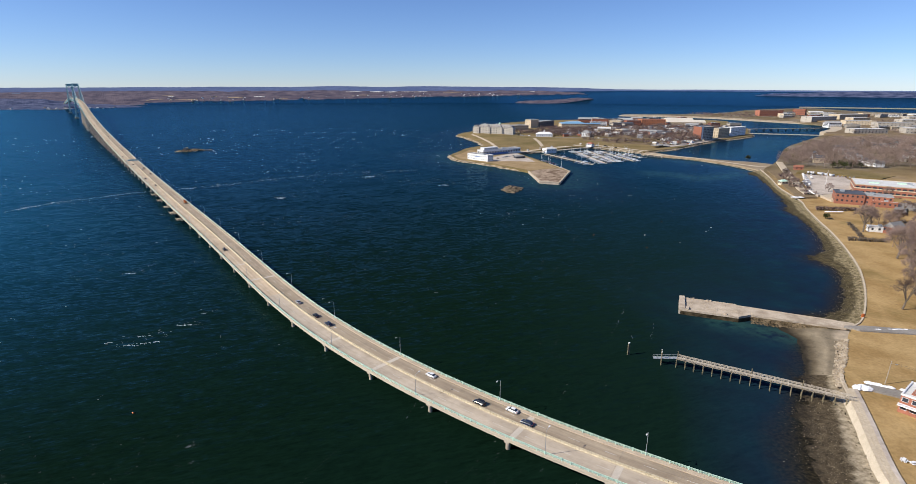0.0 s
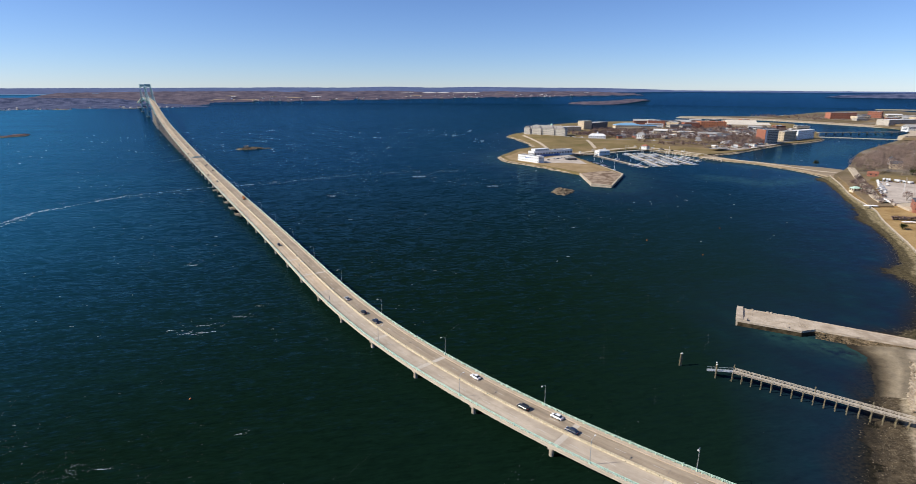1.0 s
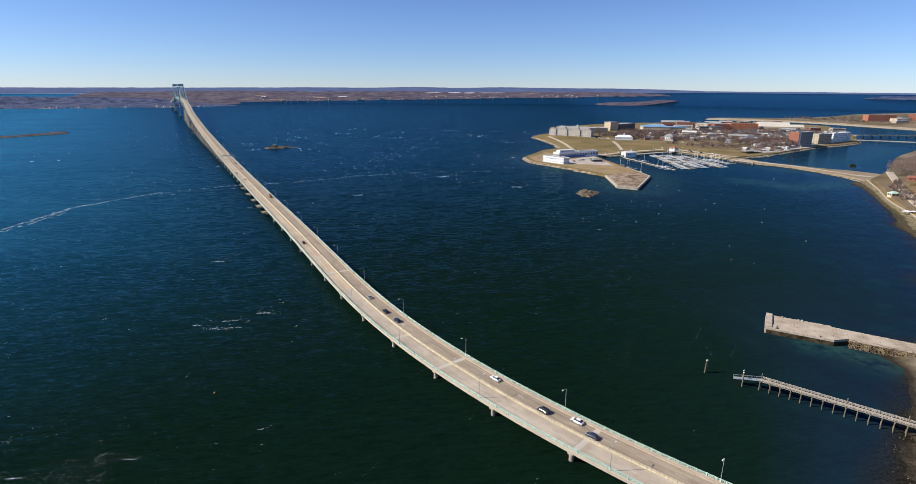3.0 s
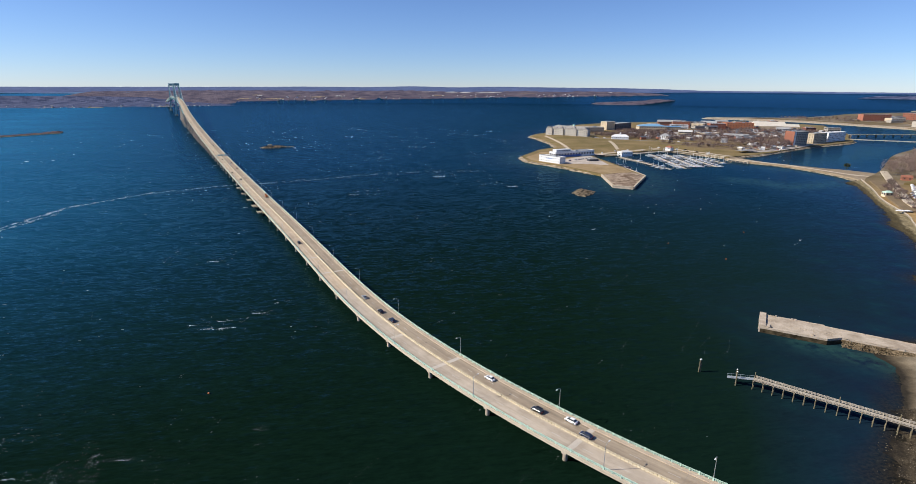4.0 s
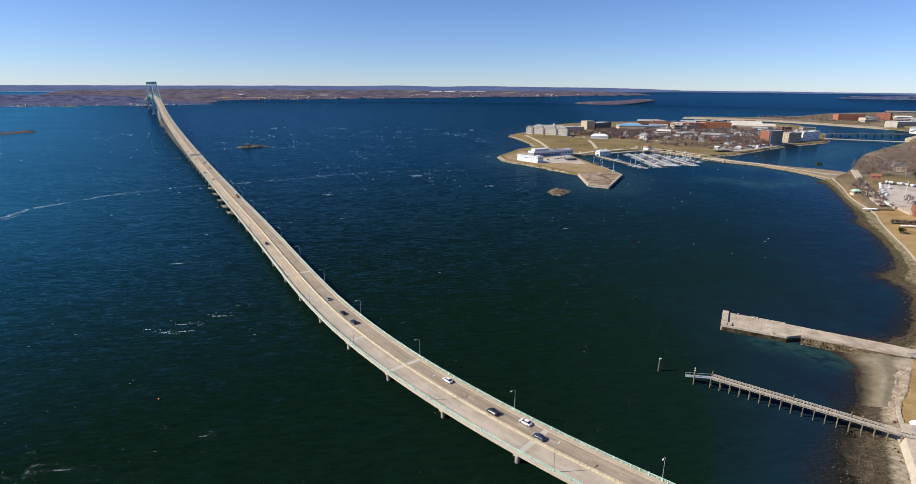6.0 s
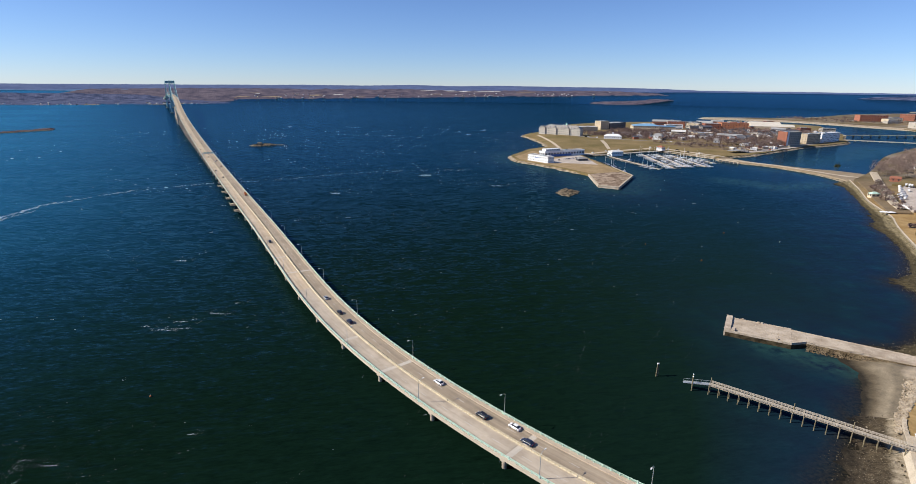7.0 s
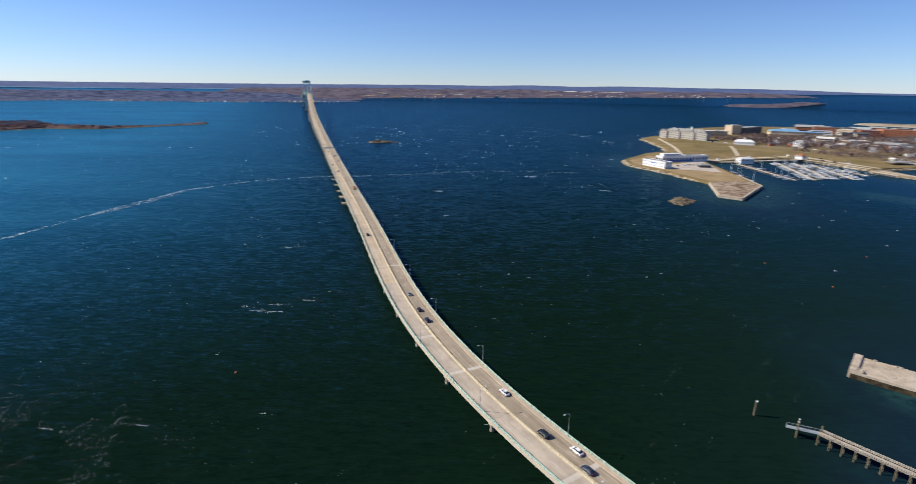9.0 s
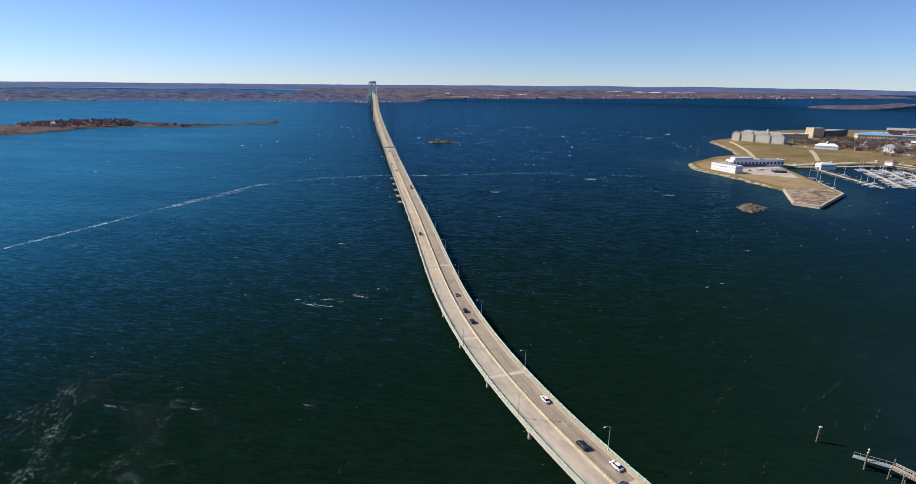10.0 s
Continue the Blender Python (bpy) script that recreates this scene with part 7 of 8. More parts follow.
def island_clutter():
    """Small plain outbuildings and parked vehicles along the island's roads."""
    rng = random.Random(58)
    kinds = []
    for wall, roof, size, lab in (("white", "roof", (10, 7, 4.5), "small white cottage with a grey roof"), ("grey", "roof_white", (13, 8, 4.0), "low grey store with a pale roof"), ("brick", "roof_dark", (11, 8, 5.0), "small brick cottage with a dark roof"), ("white", "roof_white", (15, 8, 3.6), "low white shed with a white roof")):
        b = thing("cottage", (0, 0, 0), lab + " among bare trees", "house", "cottages on the island")
        w, d, h = size
        part("wall", Geo().box((0, 0, h / 2 - 1), (w, d, h + 2)), M[wall], b)
        g = Geo()
        g.v = [(-w / 2 - 0.4, -d / 2 - 0.4, h - 0.1), (w / 2 + 0.4, -d / 2 - 0.4, h - 0.1), (w / 2 + 0.4, 0, h + d * 0.32), (-w / 2 - 0.4, 0, h + d * 0.32), (w / 2 + 0.4, d / 2 + 0.4, h - 0.1), (-w / 2 - 0.4, d / 2 + 0.4, h - 0.1)]
        g.f = [(0, 1, 2, 3), (3, 2, 4, 5), (0, 3, 5), (1, 4, 2), (0, 5, 4, 1)]
        part("roof", g, M[roof], b)
        kinds.append(b)
    cars = []
    for paint, lab in (("car_white", "white van parked by the road"), ("car_silver", "silver car parked by the road"), ("car_black", "dark car parked by the road")):
        c = thing("parked_car", (0, 0, 0), lab, "car", "cars on the island")
        part("body", Geo().box((0, 0, 0.8), (4.8, 1.9, 1.0)).box((-0.2, 0, 1.55), (2.9, 1.7, 0.6)), M[paint], c)
        cars.append(c)

    def put(kind, x, y, turn, used):
        z = float(isle_height(np.array([x]), np.array([y]), far_from(ISLE, np.array([x]), np.array([y])))[0])
        if inside([(200, 1250), (420, 1150), (560, 1260), (700, 1420), (780, 1600), (640, 1700), (400, 1580), (230, 1420)], np.array(x), np.array(y)):
            z = max(z, 8.6)
        m = Matrix.Translation((x, y, z + 0.02)) @ Matrix.Rotation(turn, 4, "Z")
        if id(kind) in used:
            copy_thing(kind, m)
        else:
            used.add(id(kind))
            kind.matrix_basis = m

    used = set()
    for i in range(52):
        t = rng.random()
        x = 215 + 420 * t + rng.gauss(0, 14)
        put(kinds[rng.randrange(4)], x, 1210 - 60 * math.sin(3.1 * t) + 160 * t + abs(rng.gauss(0, 80)), rng.choice((0.2, 0.5, 1.8, 2.1)) + rng.gauss(0, 0.1), used)
    roads = [[(60, 1330), (120, 1255), (200, 1195), (300, 1180), (400, 1105), (470, 1090), (540, 1150)], [(108, 960), (150, 1002), (225, 1062), (262, 1075), (310, 1015)], [(100, 1330), (180, 1300), (280, 1290), (420, 1240), (520, 1280)]]
    for i in range(40):
        xs, ys = resampled(roads[i % 3], 60)
        j = rng.randrange(60)
        put(cars[rng.choice((0, 0, 1, 2))], float(xs[j]) + rng.gauss(0, 5), float(ys[j]) + rng.gauss(0, 5), rng.uniform(0, 3.1), used)


island_clutter()


def culvert():
    """The short bridge in the causeway, with dark panels for the shaded openings under its parapet."""
    ob = thing("causeway_bridge", (338, 925, 0), "short pale concrete bridge with dark openings in the causeway", "bridge", turn=radians(-56))
    part("parapet", Geo().box((0, -6.5, 3.2), (36, 0.6, 1.2)), M["path"], ob)
    part("abutment", Geo().box((0, -5.3, 1.0), (38, 2.6, 3.6)), M["pierstone"], ob)
    # dark panels on the solid wall stand for the shade in the openings
    for i in range(5):
        part("opening", Geo().box((-14 + i * 7, -6.65, 1.2), (6.0, 0.3, 2.2)), M["dark"], ob, "dark panel for the shade in a culvert opening")


culvert()


def far_house(wall, roof, label):
    b = thing("house", (0, 0, 0), label, "house", "houses on the far shore")
    part("wall", Geo().box((0, 0, 0.5), (15, 10, 7)), M[wall], b)
    g = Geo()
    g.v = [(-8, -5.5, 3.9), (8, -5.5, 3.9), (8, 0, 6.6), (-8, 0, 6.6), (8, 5.5, 3.9), (-8, 5.5, 3.9)]
    g.f = [(0, 1, 2, 3), (3, 2, 4, 5), (0, 3, 5), (1, 4, 2), (0, 5, 4, 1)]
    part("roof", g, M[roof], b)
    return b


def far_houses():
    rng = random.Random(15)
    kinds = [far_house("white", "roof", "white house on the far shore"), far_house("beige", "roof_dark", "beige house with a dark roof on the far shore"), far_house("white", "roof_dark", "white house with a dark roof on the far shore")]
    spots = []
    for line, seed, rough, n, a0, a1, deep in ((WEST, 8, 3.2, 130, -71, -32.5, 0.22), (NORTH, 12, 2.4, 125, -30, 6, 0.3)):
        for _ in range(n):
            a = a0 + (a1 - a0) * rng.random()
            if noise.noise((a * 0.5, 3.0, seed)) < -0.15:
                continue
            r, h = far_height(line, a, (0.05 if line is WEST else 0.11) + deep * rng.random() ** 1.6, seed, rough)
            spots.append((20 + r * math.sin(radians(a)), 60 + r * math.cos(radians(a)), h))
    for i, at in enumerate(spots):
        m = Matrix.Translation(at) @ Matrix.Rotation(rng.uniform(0, 6.3), 4, "Z")
        ob = kinds[i % 3]
        k = rng.uniform(0.4, 0.9)
        if i >= 3:
            ob = copy_thing(ob, m)
        ob.matrix_basis = m
        ob.scale = (k, k, k)


far_houses()


def build_lighthouse():
    b = building("lighthouse_house", "small pale lighthouse dwelling with a dark mansard roof", (-1442, 744), 20, 17, 13, 8, 3.5, M["white"], M["roof_dark"], 2, 4, "hip", "lighthouse", pitch=0.5)
    part("lantern", Geo().tube((8, 6, 12), (8, 6, 17), 2.2, 1.9, 8), M["white"], b)
    part("lantern_cap", Geo().tube((8, 6, 17), (8, 6, 19), 2.2, 0.3, 8), M["dark"], b)


build_lighthouse()

# ---------------------------------------------------------------- cove bridges, breakwater, marina


def low_bridge(p, q, z, w, label):
    ob = thing("low_road_bridge", (0, 0, 0), label, "bridge", "low bridges over the cove")
    a, b = Vector((*p, z)), Vector((*q, z))
    ax = (b - a).normalized()
    ang = math.atan2(ax.y, ax.x)
    mid = (a + b) / 2
    part("deck", Geo().box(mid, ((b - a).length, w, 0.8), ang), M["concrete"], ob)
    for v in (-w / 2, w / 2):
        n = Vector((-ax.y, ax.x, 0)) * v
        part("parapet", Geo().box(mid + n + Vector((0, 0, 0.7)), ((b - a).length, 0.3, 0.6), ang), M["concrete"], ob)
    k = int((b - a).length / 22)
    for i in range(1, k):
        c = a + (b - a) * i / k
        part("pier", Geo().box((c.x, c.y, z / 2 - 1.5), (0.9, w * 0.5, z + 2), ang), M["pierstone"], ob)


low_bridge((795, 1492), (1070, 1548), 4.6, 10, "low pale road bridge over the cove")
low_bridge((735, 1376), (905, 1316), 2.6, 8, "low pale causeway bridge over the cove")


def build_breakwater():
    ob = thing("breakwater", (0, 0, 0), "long thin pale stone breakwater far out", "breakwater")
    g = Geo()
    a, b = Vector((2026, 3276, 0)), Vector((3300, 2750, 0))
    n = Vector((0.38, 0.92, 0))
    g.strip([[p - n * 9 + Vector((0, 0, -2)), p - n * 4 + Vector((0, 0, 5 + (i % 3) * 0.4)), p + n * 4 + Vector((0, 0, 5)), p + n * 9 + Vector((0, 0, -2))] for i, p in enumerate(a + (b - a) * (k / 60) for k in range(61))], True)
    part("rubble", g, M["stone"], ob)


build_breakwater()


def boat_kind(long, sail, hull):
    b = thing("sailing_boat" if sail else "motor_boat", (0, 0, 0), ("white sailing boat with a bare mast" if sail else "white motor boat") + " moored in the marina", "boat", "boats in the marina")
    g = Geo()
    g.strip([[(x, -w, 0.9 * k), (x, -w * 0.7, -0.3), (x, w * 0.7, -0.3), (x, w, 0.9 * k)] for x, w, k in ((-long / 2, 0.11 * long, 1), (-long * 0.2, 0.15 * long, 1), (long * 0.15, 0.14 * long, 1.05), (long * 0.38, 0.07 * long, 1.2), (long / 2, 0.01, 1.35))], True)
    part("hull", g, M[hull], b)
    part("cabin", Geo().box((-long * 0.02, 0, 1.2), (long * 0.4, long * 0.17, 0.8)).box((-long * 0.06, 0, 1.7), (long * 0.22, long * 0.14, 0.4 if sail else 1.0)), M["white"], b)
    if sail:
        part("mast", Geo().tube((long * 0.08, 0, 1), (long * 0.08, 0, long * 1.3), 0.2, 0.13, 5), M["white"], b)
        part("boom", Geo().tube((long * 0.08, 0, 2.2), (-long * 0.36, 0, 2.3), 0.16, 0.13, 5), M["grey"], b, "furled sail cover")
    return b


def build_marina():
    rng = random.Random(17)
    kinds = [boat_kind(11, True, "white"), boat_kind(9, True, "white"), boat_kind(10, False, "white"), boat_kind(13, True, "white")]
    used = 0
    docks = [((152, 957), (205, 818)), ((214, 1002), (229, 832)), ((240, 1008), (249, 852)), ((262, 1002), (281, 860)), ((285, 962), (310, 905))]
    for p, q in docks:
        dock = thing("floating_dock", (0, 0, 0), "long pale floating dock with finger berths", "dock", "docks in the marina")
        a, b = Vector((*p, 0)), Vector((*q, 0))
        ax = (b - a).normalized()
        ang = math.atan2(ax.y, ax.x)
        n = Vector((-ax.y, ax.x, 0))
        ln = (b - a).length
        part("walkway", Geo().box((a + b) / 2 + Vector((0, 0, 0.35)), (ln, 3.0, 0.7), ang), M["concrete"], dock)
        for u in np.arange(8, ln, 13.0):
            for sg in (-1, 1):
                c = a + ax * float(u) + n * sg * 6.5
                part("finger", Geo().box(c + Vector((0, 0, 0.3)), (1.2, 10, 0.5), ang), M["concrete"], dock)
                part("mooring_post", Geo().tube((c + n * sg * 5) + Vector((0, 0, -2)), (c + n * sg * 5) + Vector((0, 0, 3.2)), 0.18, 0.18, 6), M["pile"], dock)
                if rng.random() < (0.72 if p[0] > 210 else 0.2):
                    c2 = a + ax * float(u + 4) + n * sg * 7.5
                    m = Matrix.Translation(c2) @ Matrix.Rotation(ang + sg * math.pi / 2, 4, "Z")
                    i = rng.randrange(4)
                    if used < 4:
                        kinds[used].matrix_basis = m
                    else:
                        copy_thing(kinds[i], m)
                    used += 1
    for x, y in ((122, 812), (128, 830), (138, 790), (118, 850)):
        copy_thing(kinds[0], Matrix.Translation((x + 12, y - 4, 0)) @ Matrix.Rotation(1.0, 4, "Z"))
    w = thing("quay_walkway", (0, 0, 0), "timber walkway on piles along the marina", "walkway")
    line = [Vector((100, 952, 3.1)), Vector((158, 968, 3.1)), Vector((258, 1046, 3.1)), Vector((330, 970, 3.0))]
    for a, b in zip(line, line[1:]):
        ax = (b - a).normalized()
        part("walk_deck", Geo().box((a + b) / 2, ((b - a).length, 5, 0.5), math.atan2(ax.y, ax.x)), M["concrete"], w)
        for i in range(int((b - a).length / 8)):
            c = a + ax * (8.0 * i + 4)
            part("timber_post", Geo().tube((c.x, c.y, -2), (c.x, c.y, 3), 0.4, 0.4, 6), M["pile"], w)


build_marina()


def buoy(x, y, mat, label):
    ob = thing("mooring_buoy", (x, y, 0), label, "buoy", "mooring buoys")
    g = Geo()
    g.strip([[(0.42 * math.cos(i * math.pi / 5) * math.sin(t), 0.42 * math.sin(i * math.pi / 5) * math.sin(t), 0.1 - 0.42 * math.cos(t)) for i in range(10)] for t in (0.2, 0.8, 1.4, 2.0, 2.6, 3.0)], True)
    part("float", g, mat, ob, smooth=True)
    part("eye", Geo().tube((0, 0, 0.45), (0, 0, 0.75), 0.05, 0.05, 6), M["steel"], ob)


for i, (x, y) in enumerate(((20, 490), (47, 488), (93, 484), (150, 415), (170, 546), (151, 679), (170, 650), (211, 630), (185, 600), (130, 560), (205, 500), (230, 560), (215, 440), (120, 520), (250, 700), (190, 720))):
    buoy(x, y, M["white"], "white round mooring buoy on the water")
for x, y in ((109, 415), (140, 380), (180, 460), (-119, 169)):
    buoy(x, y, M["orange"], "red-orange round mooring buoy on the water")

# ---------------------------------------------------------------- trees


def bare_tree(seed, high, n, label):
    """Trunk, spreading limbs and branches that fill a broad crown, with twigs round the tips."""
    rng = random.Random(seed)
    ob = thing("bare_tree", (0, 0, 0), label, "tree", "bare trees on the shore")
    g, c = Geo(), Geo()
    fork = Vector((rng.gauss(0, 0.3), rng.gauss(0, 0.3), high * 0.26))
    g.tube((0, 0, -0.4), fork, high * 0.032, high * 0.024, 7, False)
    mid = Vector((0, 0, high * 0.58))
    wide, tall = high * 0.44, high * 0.42
    for i in range(9):
        u, v = i * 2.4 + rng.gauss(0, 0.3), rng.uniform(-0.25, 1.0)
        d = Vector((math.cos(u) * math.sqrt(max(0, 1 - v * v)), math.sin(u) * math.sqrt(max(0, 1 - v * v)), v))
        elbow = mid + Vector((d.x * wide, d.y * wide, d.z * tall)) * 0.5
        g.tube(fork - Vector((0, 0, rng.uniform(0, high * 0.06))), elbow, high * 0.014, high * 0.008, 5, False)
        for _ in range(7):
            e = (d + Vector((rng.gauss(0, 0.45), rng.gauss(0, 0.45), rng.gauss(0.05, 0.4)))).normalized()
            tip = mid + Vector((e.x * wide, e.y * wide, e.z * tall)) * rng.uniform(0.72, 1.05)
            bend = elbow.lerp(tip, 0.5) + Vector((rng.gauss(0, 0.3), rng.gauss(0, 0.3), rng.gauss(0.2, 0.3)))
            g.tube(elbow, bend, high * 0.006, high * 0.004, 4, False).tube(bend, tip, high * 0.004, high * 0.0018, 3, False)
            for _ in range(n):
                s = bend.lerp(tip, rng.random()) + Vector((rng.gauss(0, 0.45), rng.gauss(0, 0.45), rng.gauss(0, 0.4)))
                out = ((s - mid).normalized() * 0.6 + Vector((rng.gauss(0, 0.6), rng.gauss(0, 0.6), rng.gauss(0.35, 0.45)))).normalized()
                o = out.orthogonal().normalized() * rng.uniform(0.025, 0.05)
                c.face([s - o, s + o, s + out * high * rng.uniform(0.05, 0.13)])
    part("trunk", g, M["bark"], ob)
    part("crown", c, M["twig"], ob, "fine bare greyish twigs")
    return ob


def plant_trees():
    rng = random.Random(31)
    kinds = [bare_tree(40 + i, h, 42, "leafless grey-brown tree with a wide twiggy crown") for i, h in enumerate((15, 17, 13, 16))]
    spots = [(231, 257, 5, 0.85), (255, 279, 5, 1.0), (290, 325, 5, 1.1), (296, 343, 5, 1.1), (323, 412, 5, 1.15), (246, 262, 5, 1.0), (268, 290, 5, 1.0), (275, 306, 5, 1.0), (310, 352, 5, 1.1), (318, 340, 5, 1.0),
             (300, 305, 5, 1.0), (330, 366, 5, 1.0), (337, 424, 5, 0.9), (345, 440, 5, 0.7), (372, 440, 5.2, 0.9), (390, 430, 5.2, 0.9), (362, 408, 5.2, 0.9), (383, 605, 5.8, 0.6), (392, 620, 5.8, 0.7), (398, 640, 5.8, 0.7),
             (411, 667, 5.8, 0.7), (420, 684, 5.8, 0.6), (352, 365, 5, 1.0), (365, 390, 5.2, 1.0), (282, 270, 5, 0.9), (440, 540, 6, 0.7), (410, 480, 6, 0.8), (405, 460, 6, 0.9), (420, 470, 6, 0.8), (400, 570, 6, 0.6)]
    for i in range(60):
        spots.append((rng.uniform(300, 520), rng.uniform(240, 400), 5, rng.uniform(0.7, 1.1)))
    for _ in range(16):
        spots.append((rng.uniform(262, 345), 0.0, 5, rng.uniform(0.85, 1.1)))
        x = spots[-1][0]
        spots[-1] = (x, 275 + (x - 262) * 0.95 + rng.uniform(-34, 8), 5, spots[-1][3])
    for i, (x, y, z, k) in enumerate(spots):
        k = k * 1.25 if x < 360 and y < 420 else k
        m = Matrix.Translation((x, y, z - 0.1)) @ Matrix.Rotation(rng.uniform(0, 6), 4, "Z")
        ob = kinds[i % 4]
        if i < 4:
            ob.matrix_basis = m
            ob.scale = (k, k, k)
        else:
            c = copy_thing(ob, m)
            c.scale = (k, k, k)


plant_trees()


def woodland(name, poly, count, high, z, mat, label, seed, dense=115, wide=(0.2, 0.45), long=(1.0, 2.4)):
    """Many small bare crowns over thin trunks, as one object."""
    rng = random.Random(seed)
    g = Geo()
    xs, ys = [p[0] for p in poly], [p[1] for p in poly]
    done = 0
    while done < count:
        x, y = rng.uniform(min(xs), max(xs)), rng.uniform(min(ys), max(ys))
        if not inside(poly, np.array(x), np.array(y)):
            continue
        done += 1
        h = high * rng.uniform(0.7, 1.15)
        r = h * rng.uniform(0.32, 0.45)
        base = z(x, y)
        g.tube((x, y, base - 1), (x, y, base + h * 0.6), 0.22, 0.12, 4, False)
        for _ in range(int(dense * h / 10)):
            u, v = rng.uniform(0, 6.283), rng.uniform(-0.8, 1)
            k = rng.uniform(0.25, 1.0) ** 0.5
            c = Vector((x + r * k * math.cos(u) * math.sqrt(1 - v * v * 0.8), y + r * k * math.sin(u) * math.sqrt(1 - v * v * 0.8), base + h * 0.58 + v * h * 0.4 * k))
            e = Vector((math.cos(u) * 0.6 + rng.gauss(0, 0.3), math.sin(u) * 0.6 + rng.gauss(0, 0.3), 0.7 + rng.gauss(0, 0.4))).normalized()
            o = e.orthogonal().normalized() * rng.uniform(*wide)
            g.face([c - o, c + o, c + e * rng.uniform(*long)])
    return tagged(part(name, g, mat), label, "trees", kind="stuff")


woodland("bare_wood", [(462, 770), (500, 835), (560, 905), (640, 1005), (780, 1130), (960, 1130), (960, 980), (690, 750), (560, 745)], 900, 14, lambda x, y: 6 + (x - 450) / 150, M["twig_wood"], "dense bare purplish-brown winter woodland with houses among it", 61, 260, (0.09, 0.2), (1.0, 2.2))
woodland("bare_wood_town", [(560, 600), (720, 720), (980, 1000), (1300, 1200), (1500, 1100), (1100, 700), (800, 520)], 520, 12, lambda x, y: 9.5, M["twig_wood"], "bare winter trees along streets of houses", 62, 160, (0.12, 0.26), (1.0, 2.2))
woodland("island_trees", [(170, 1250), (240, 1200), (300, 1190), (420, 1120), (470, 1100), (540, 1190), (620, 1330), (740, 1500), (560, 1530), (380, 1440), (210, 1420)], 1050, 10.0, lambda x, y: 8.4, M["twig"], "bare trees among the island houses", 63, 150, (0.14, 0.3), (1.0, 2.4))
woodland("yard_trees", [(255, 1150), (300, 1090), (400, 1045), (450, 1080), (530, 1180), (480, 1190), (420, 1110)], 110, 8, lambda x, y: 6.5, M["twig"], "bare brown trees on rough island ground", 75, 200, (0.12, 0.26), (0.8, 2.0))
woodland("town_trees", [(1060, 1990), (1260, 1980), (1420, 2050), (1500, 2250), (1300, 2350), (1000, 2290), (900, 2250)], 260, 9, lambda x, y: 7.0, M["twig"], "bare trees on the far point", 64, 100, (0.3, 0.6), (1.2, 2.6))
woodland("street_trees", [(900, 1250), (1060, 1440), (1200, 1720), (1500, 1850), (1700, 1500), (1300, 1180)], 260, 9, lambda x, y: 11.0, M["twig"], "bare trees between the town buildings", 71, 90, (0.25, 0.5), (1.2, 2.6))
woodland("shore_thicket", [(268, 285), (292, 330), (330, 400), (352, 445), (420, 440), (470, 360), (420, 260), (300, 255)], 120, 13, lambda x, y: 5.0, M["twig"], "thicket of bare pale twiggy trees beside the lawn", 69, 760, (0.05, 0.10), (1.0, 2.2))
woodland("garden_shrubs", [(345, 425), (372, 462), (425, 470), (430, 440), (380, 420)], 30, 5, lambda x, y: 5.2, M["twig"], "bare garden shrubs beside the cottage", 70, 300, (0.06, 0.14), (0.7, 1.5))
woodland("dark_evergreens", [(520, 745), (540, 772), (575, 772), (570, 745)], 30, 8, lambda x, y: 6.6, M["evergreen"], "low dark green and russet shrubs", 65)
woodland("shore_bushes", [(366, 555), (380, 560), (400, 610), (420, 660), (432, 700), (420, 700), (398, 655), (378, 605)], 40, 4.5, lambda x, y: 5.2, M["twig"], "bare brown bushes along the shore", 66)
woodland("lawn_hedge", [(336, 490), (338, 494), (372, 490), (371, 486)], 70, 2.0, lambda x, y: 4.8, M["twig"], "bare hedge across the lawn", 67)
for corners in ([(327, 436), (330, 437), (310, 394), (307, 394)], [(294, 387), (296, 391), (320, 385), (318, 381)]):
    woodland("garden_hedge", corners, 90, 1.7, lambda x, y: 4.9, M["bark"], "low bare brown hedge on the lawn", 72, 260, (0.05, 0.12), (0.5, 1.0))
woodland("round_bush", [(321, 455), (325, 455), (325, 459), (321, 459)], 5, 4.2, lambda x, y: 4.6, M["evergreen"], "round dark evergreen bush on the lawn", 73, 900, (0.08, 0.2), (0.4, 0.9))
woodland("causeway_pine", [(462, 858), (468, 858), (468, 866), (462, 866)], 5, 8, lambda x, y: 2.6, M["evergreen"], "dark evergreen tree on the causeway", 74, 300, (0.1, 0.3), (0.5, 1.2))
woodland("rose_island_trees", [(-1530, 700), (-1400, 730), (-1395, 810), (-1370, 890), (-1340, 915), (-1520, 985), (-1600, 880), (-1590, 770)], 300, 6, lambda x, y: 4.0, M["rose_twig"], "reddish bare trees on the low island", 68, 60, (0.5, 1.0), (1.5, 3.0))
woodland("college_trees", [(120, 1330), (150, 1262), (225, 1232), (300, 1245), (290, 1300), (180, 1320)], 110, 9, lambda x, y: 8.0, M["twig"], "bare trees behind the college lawn", 76, 170, (0.12, 0.26), (1.0, 2.2))

# ---------------------------------------------------------------- small things on the near shore


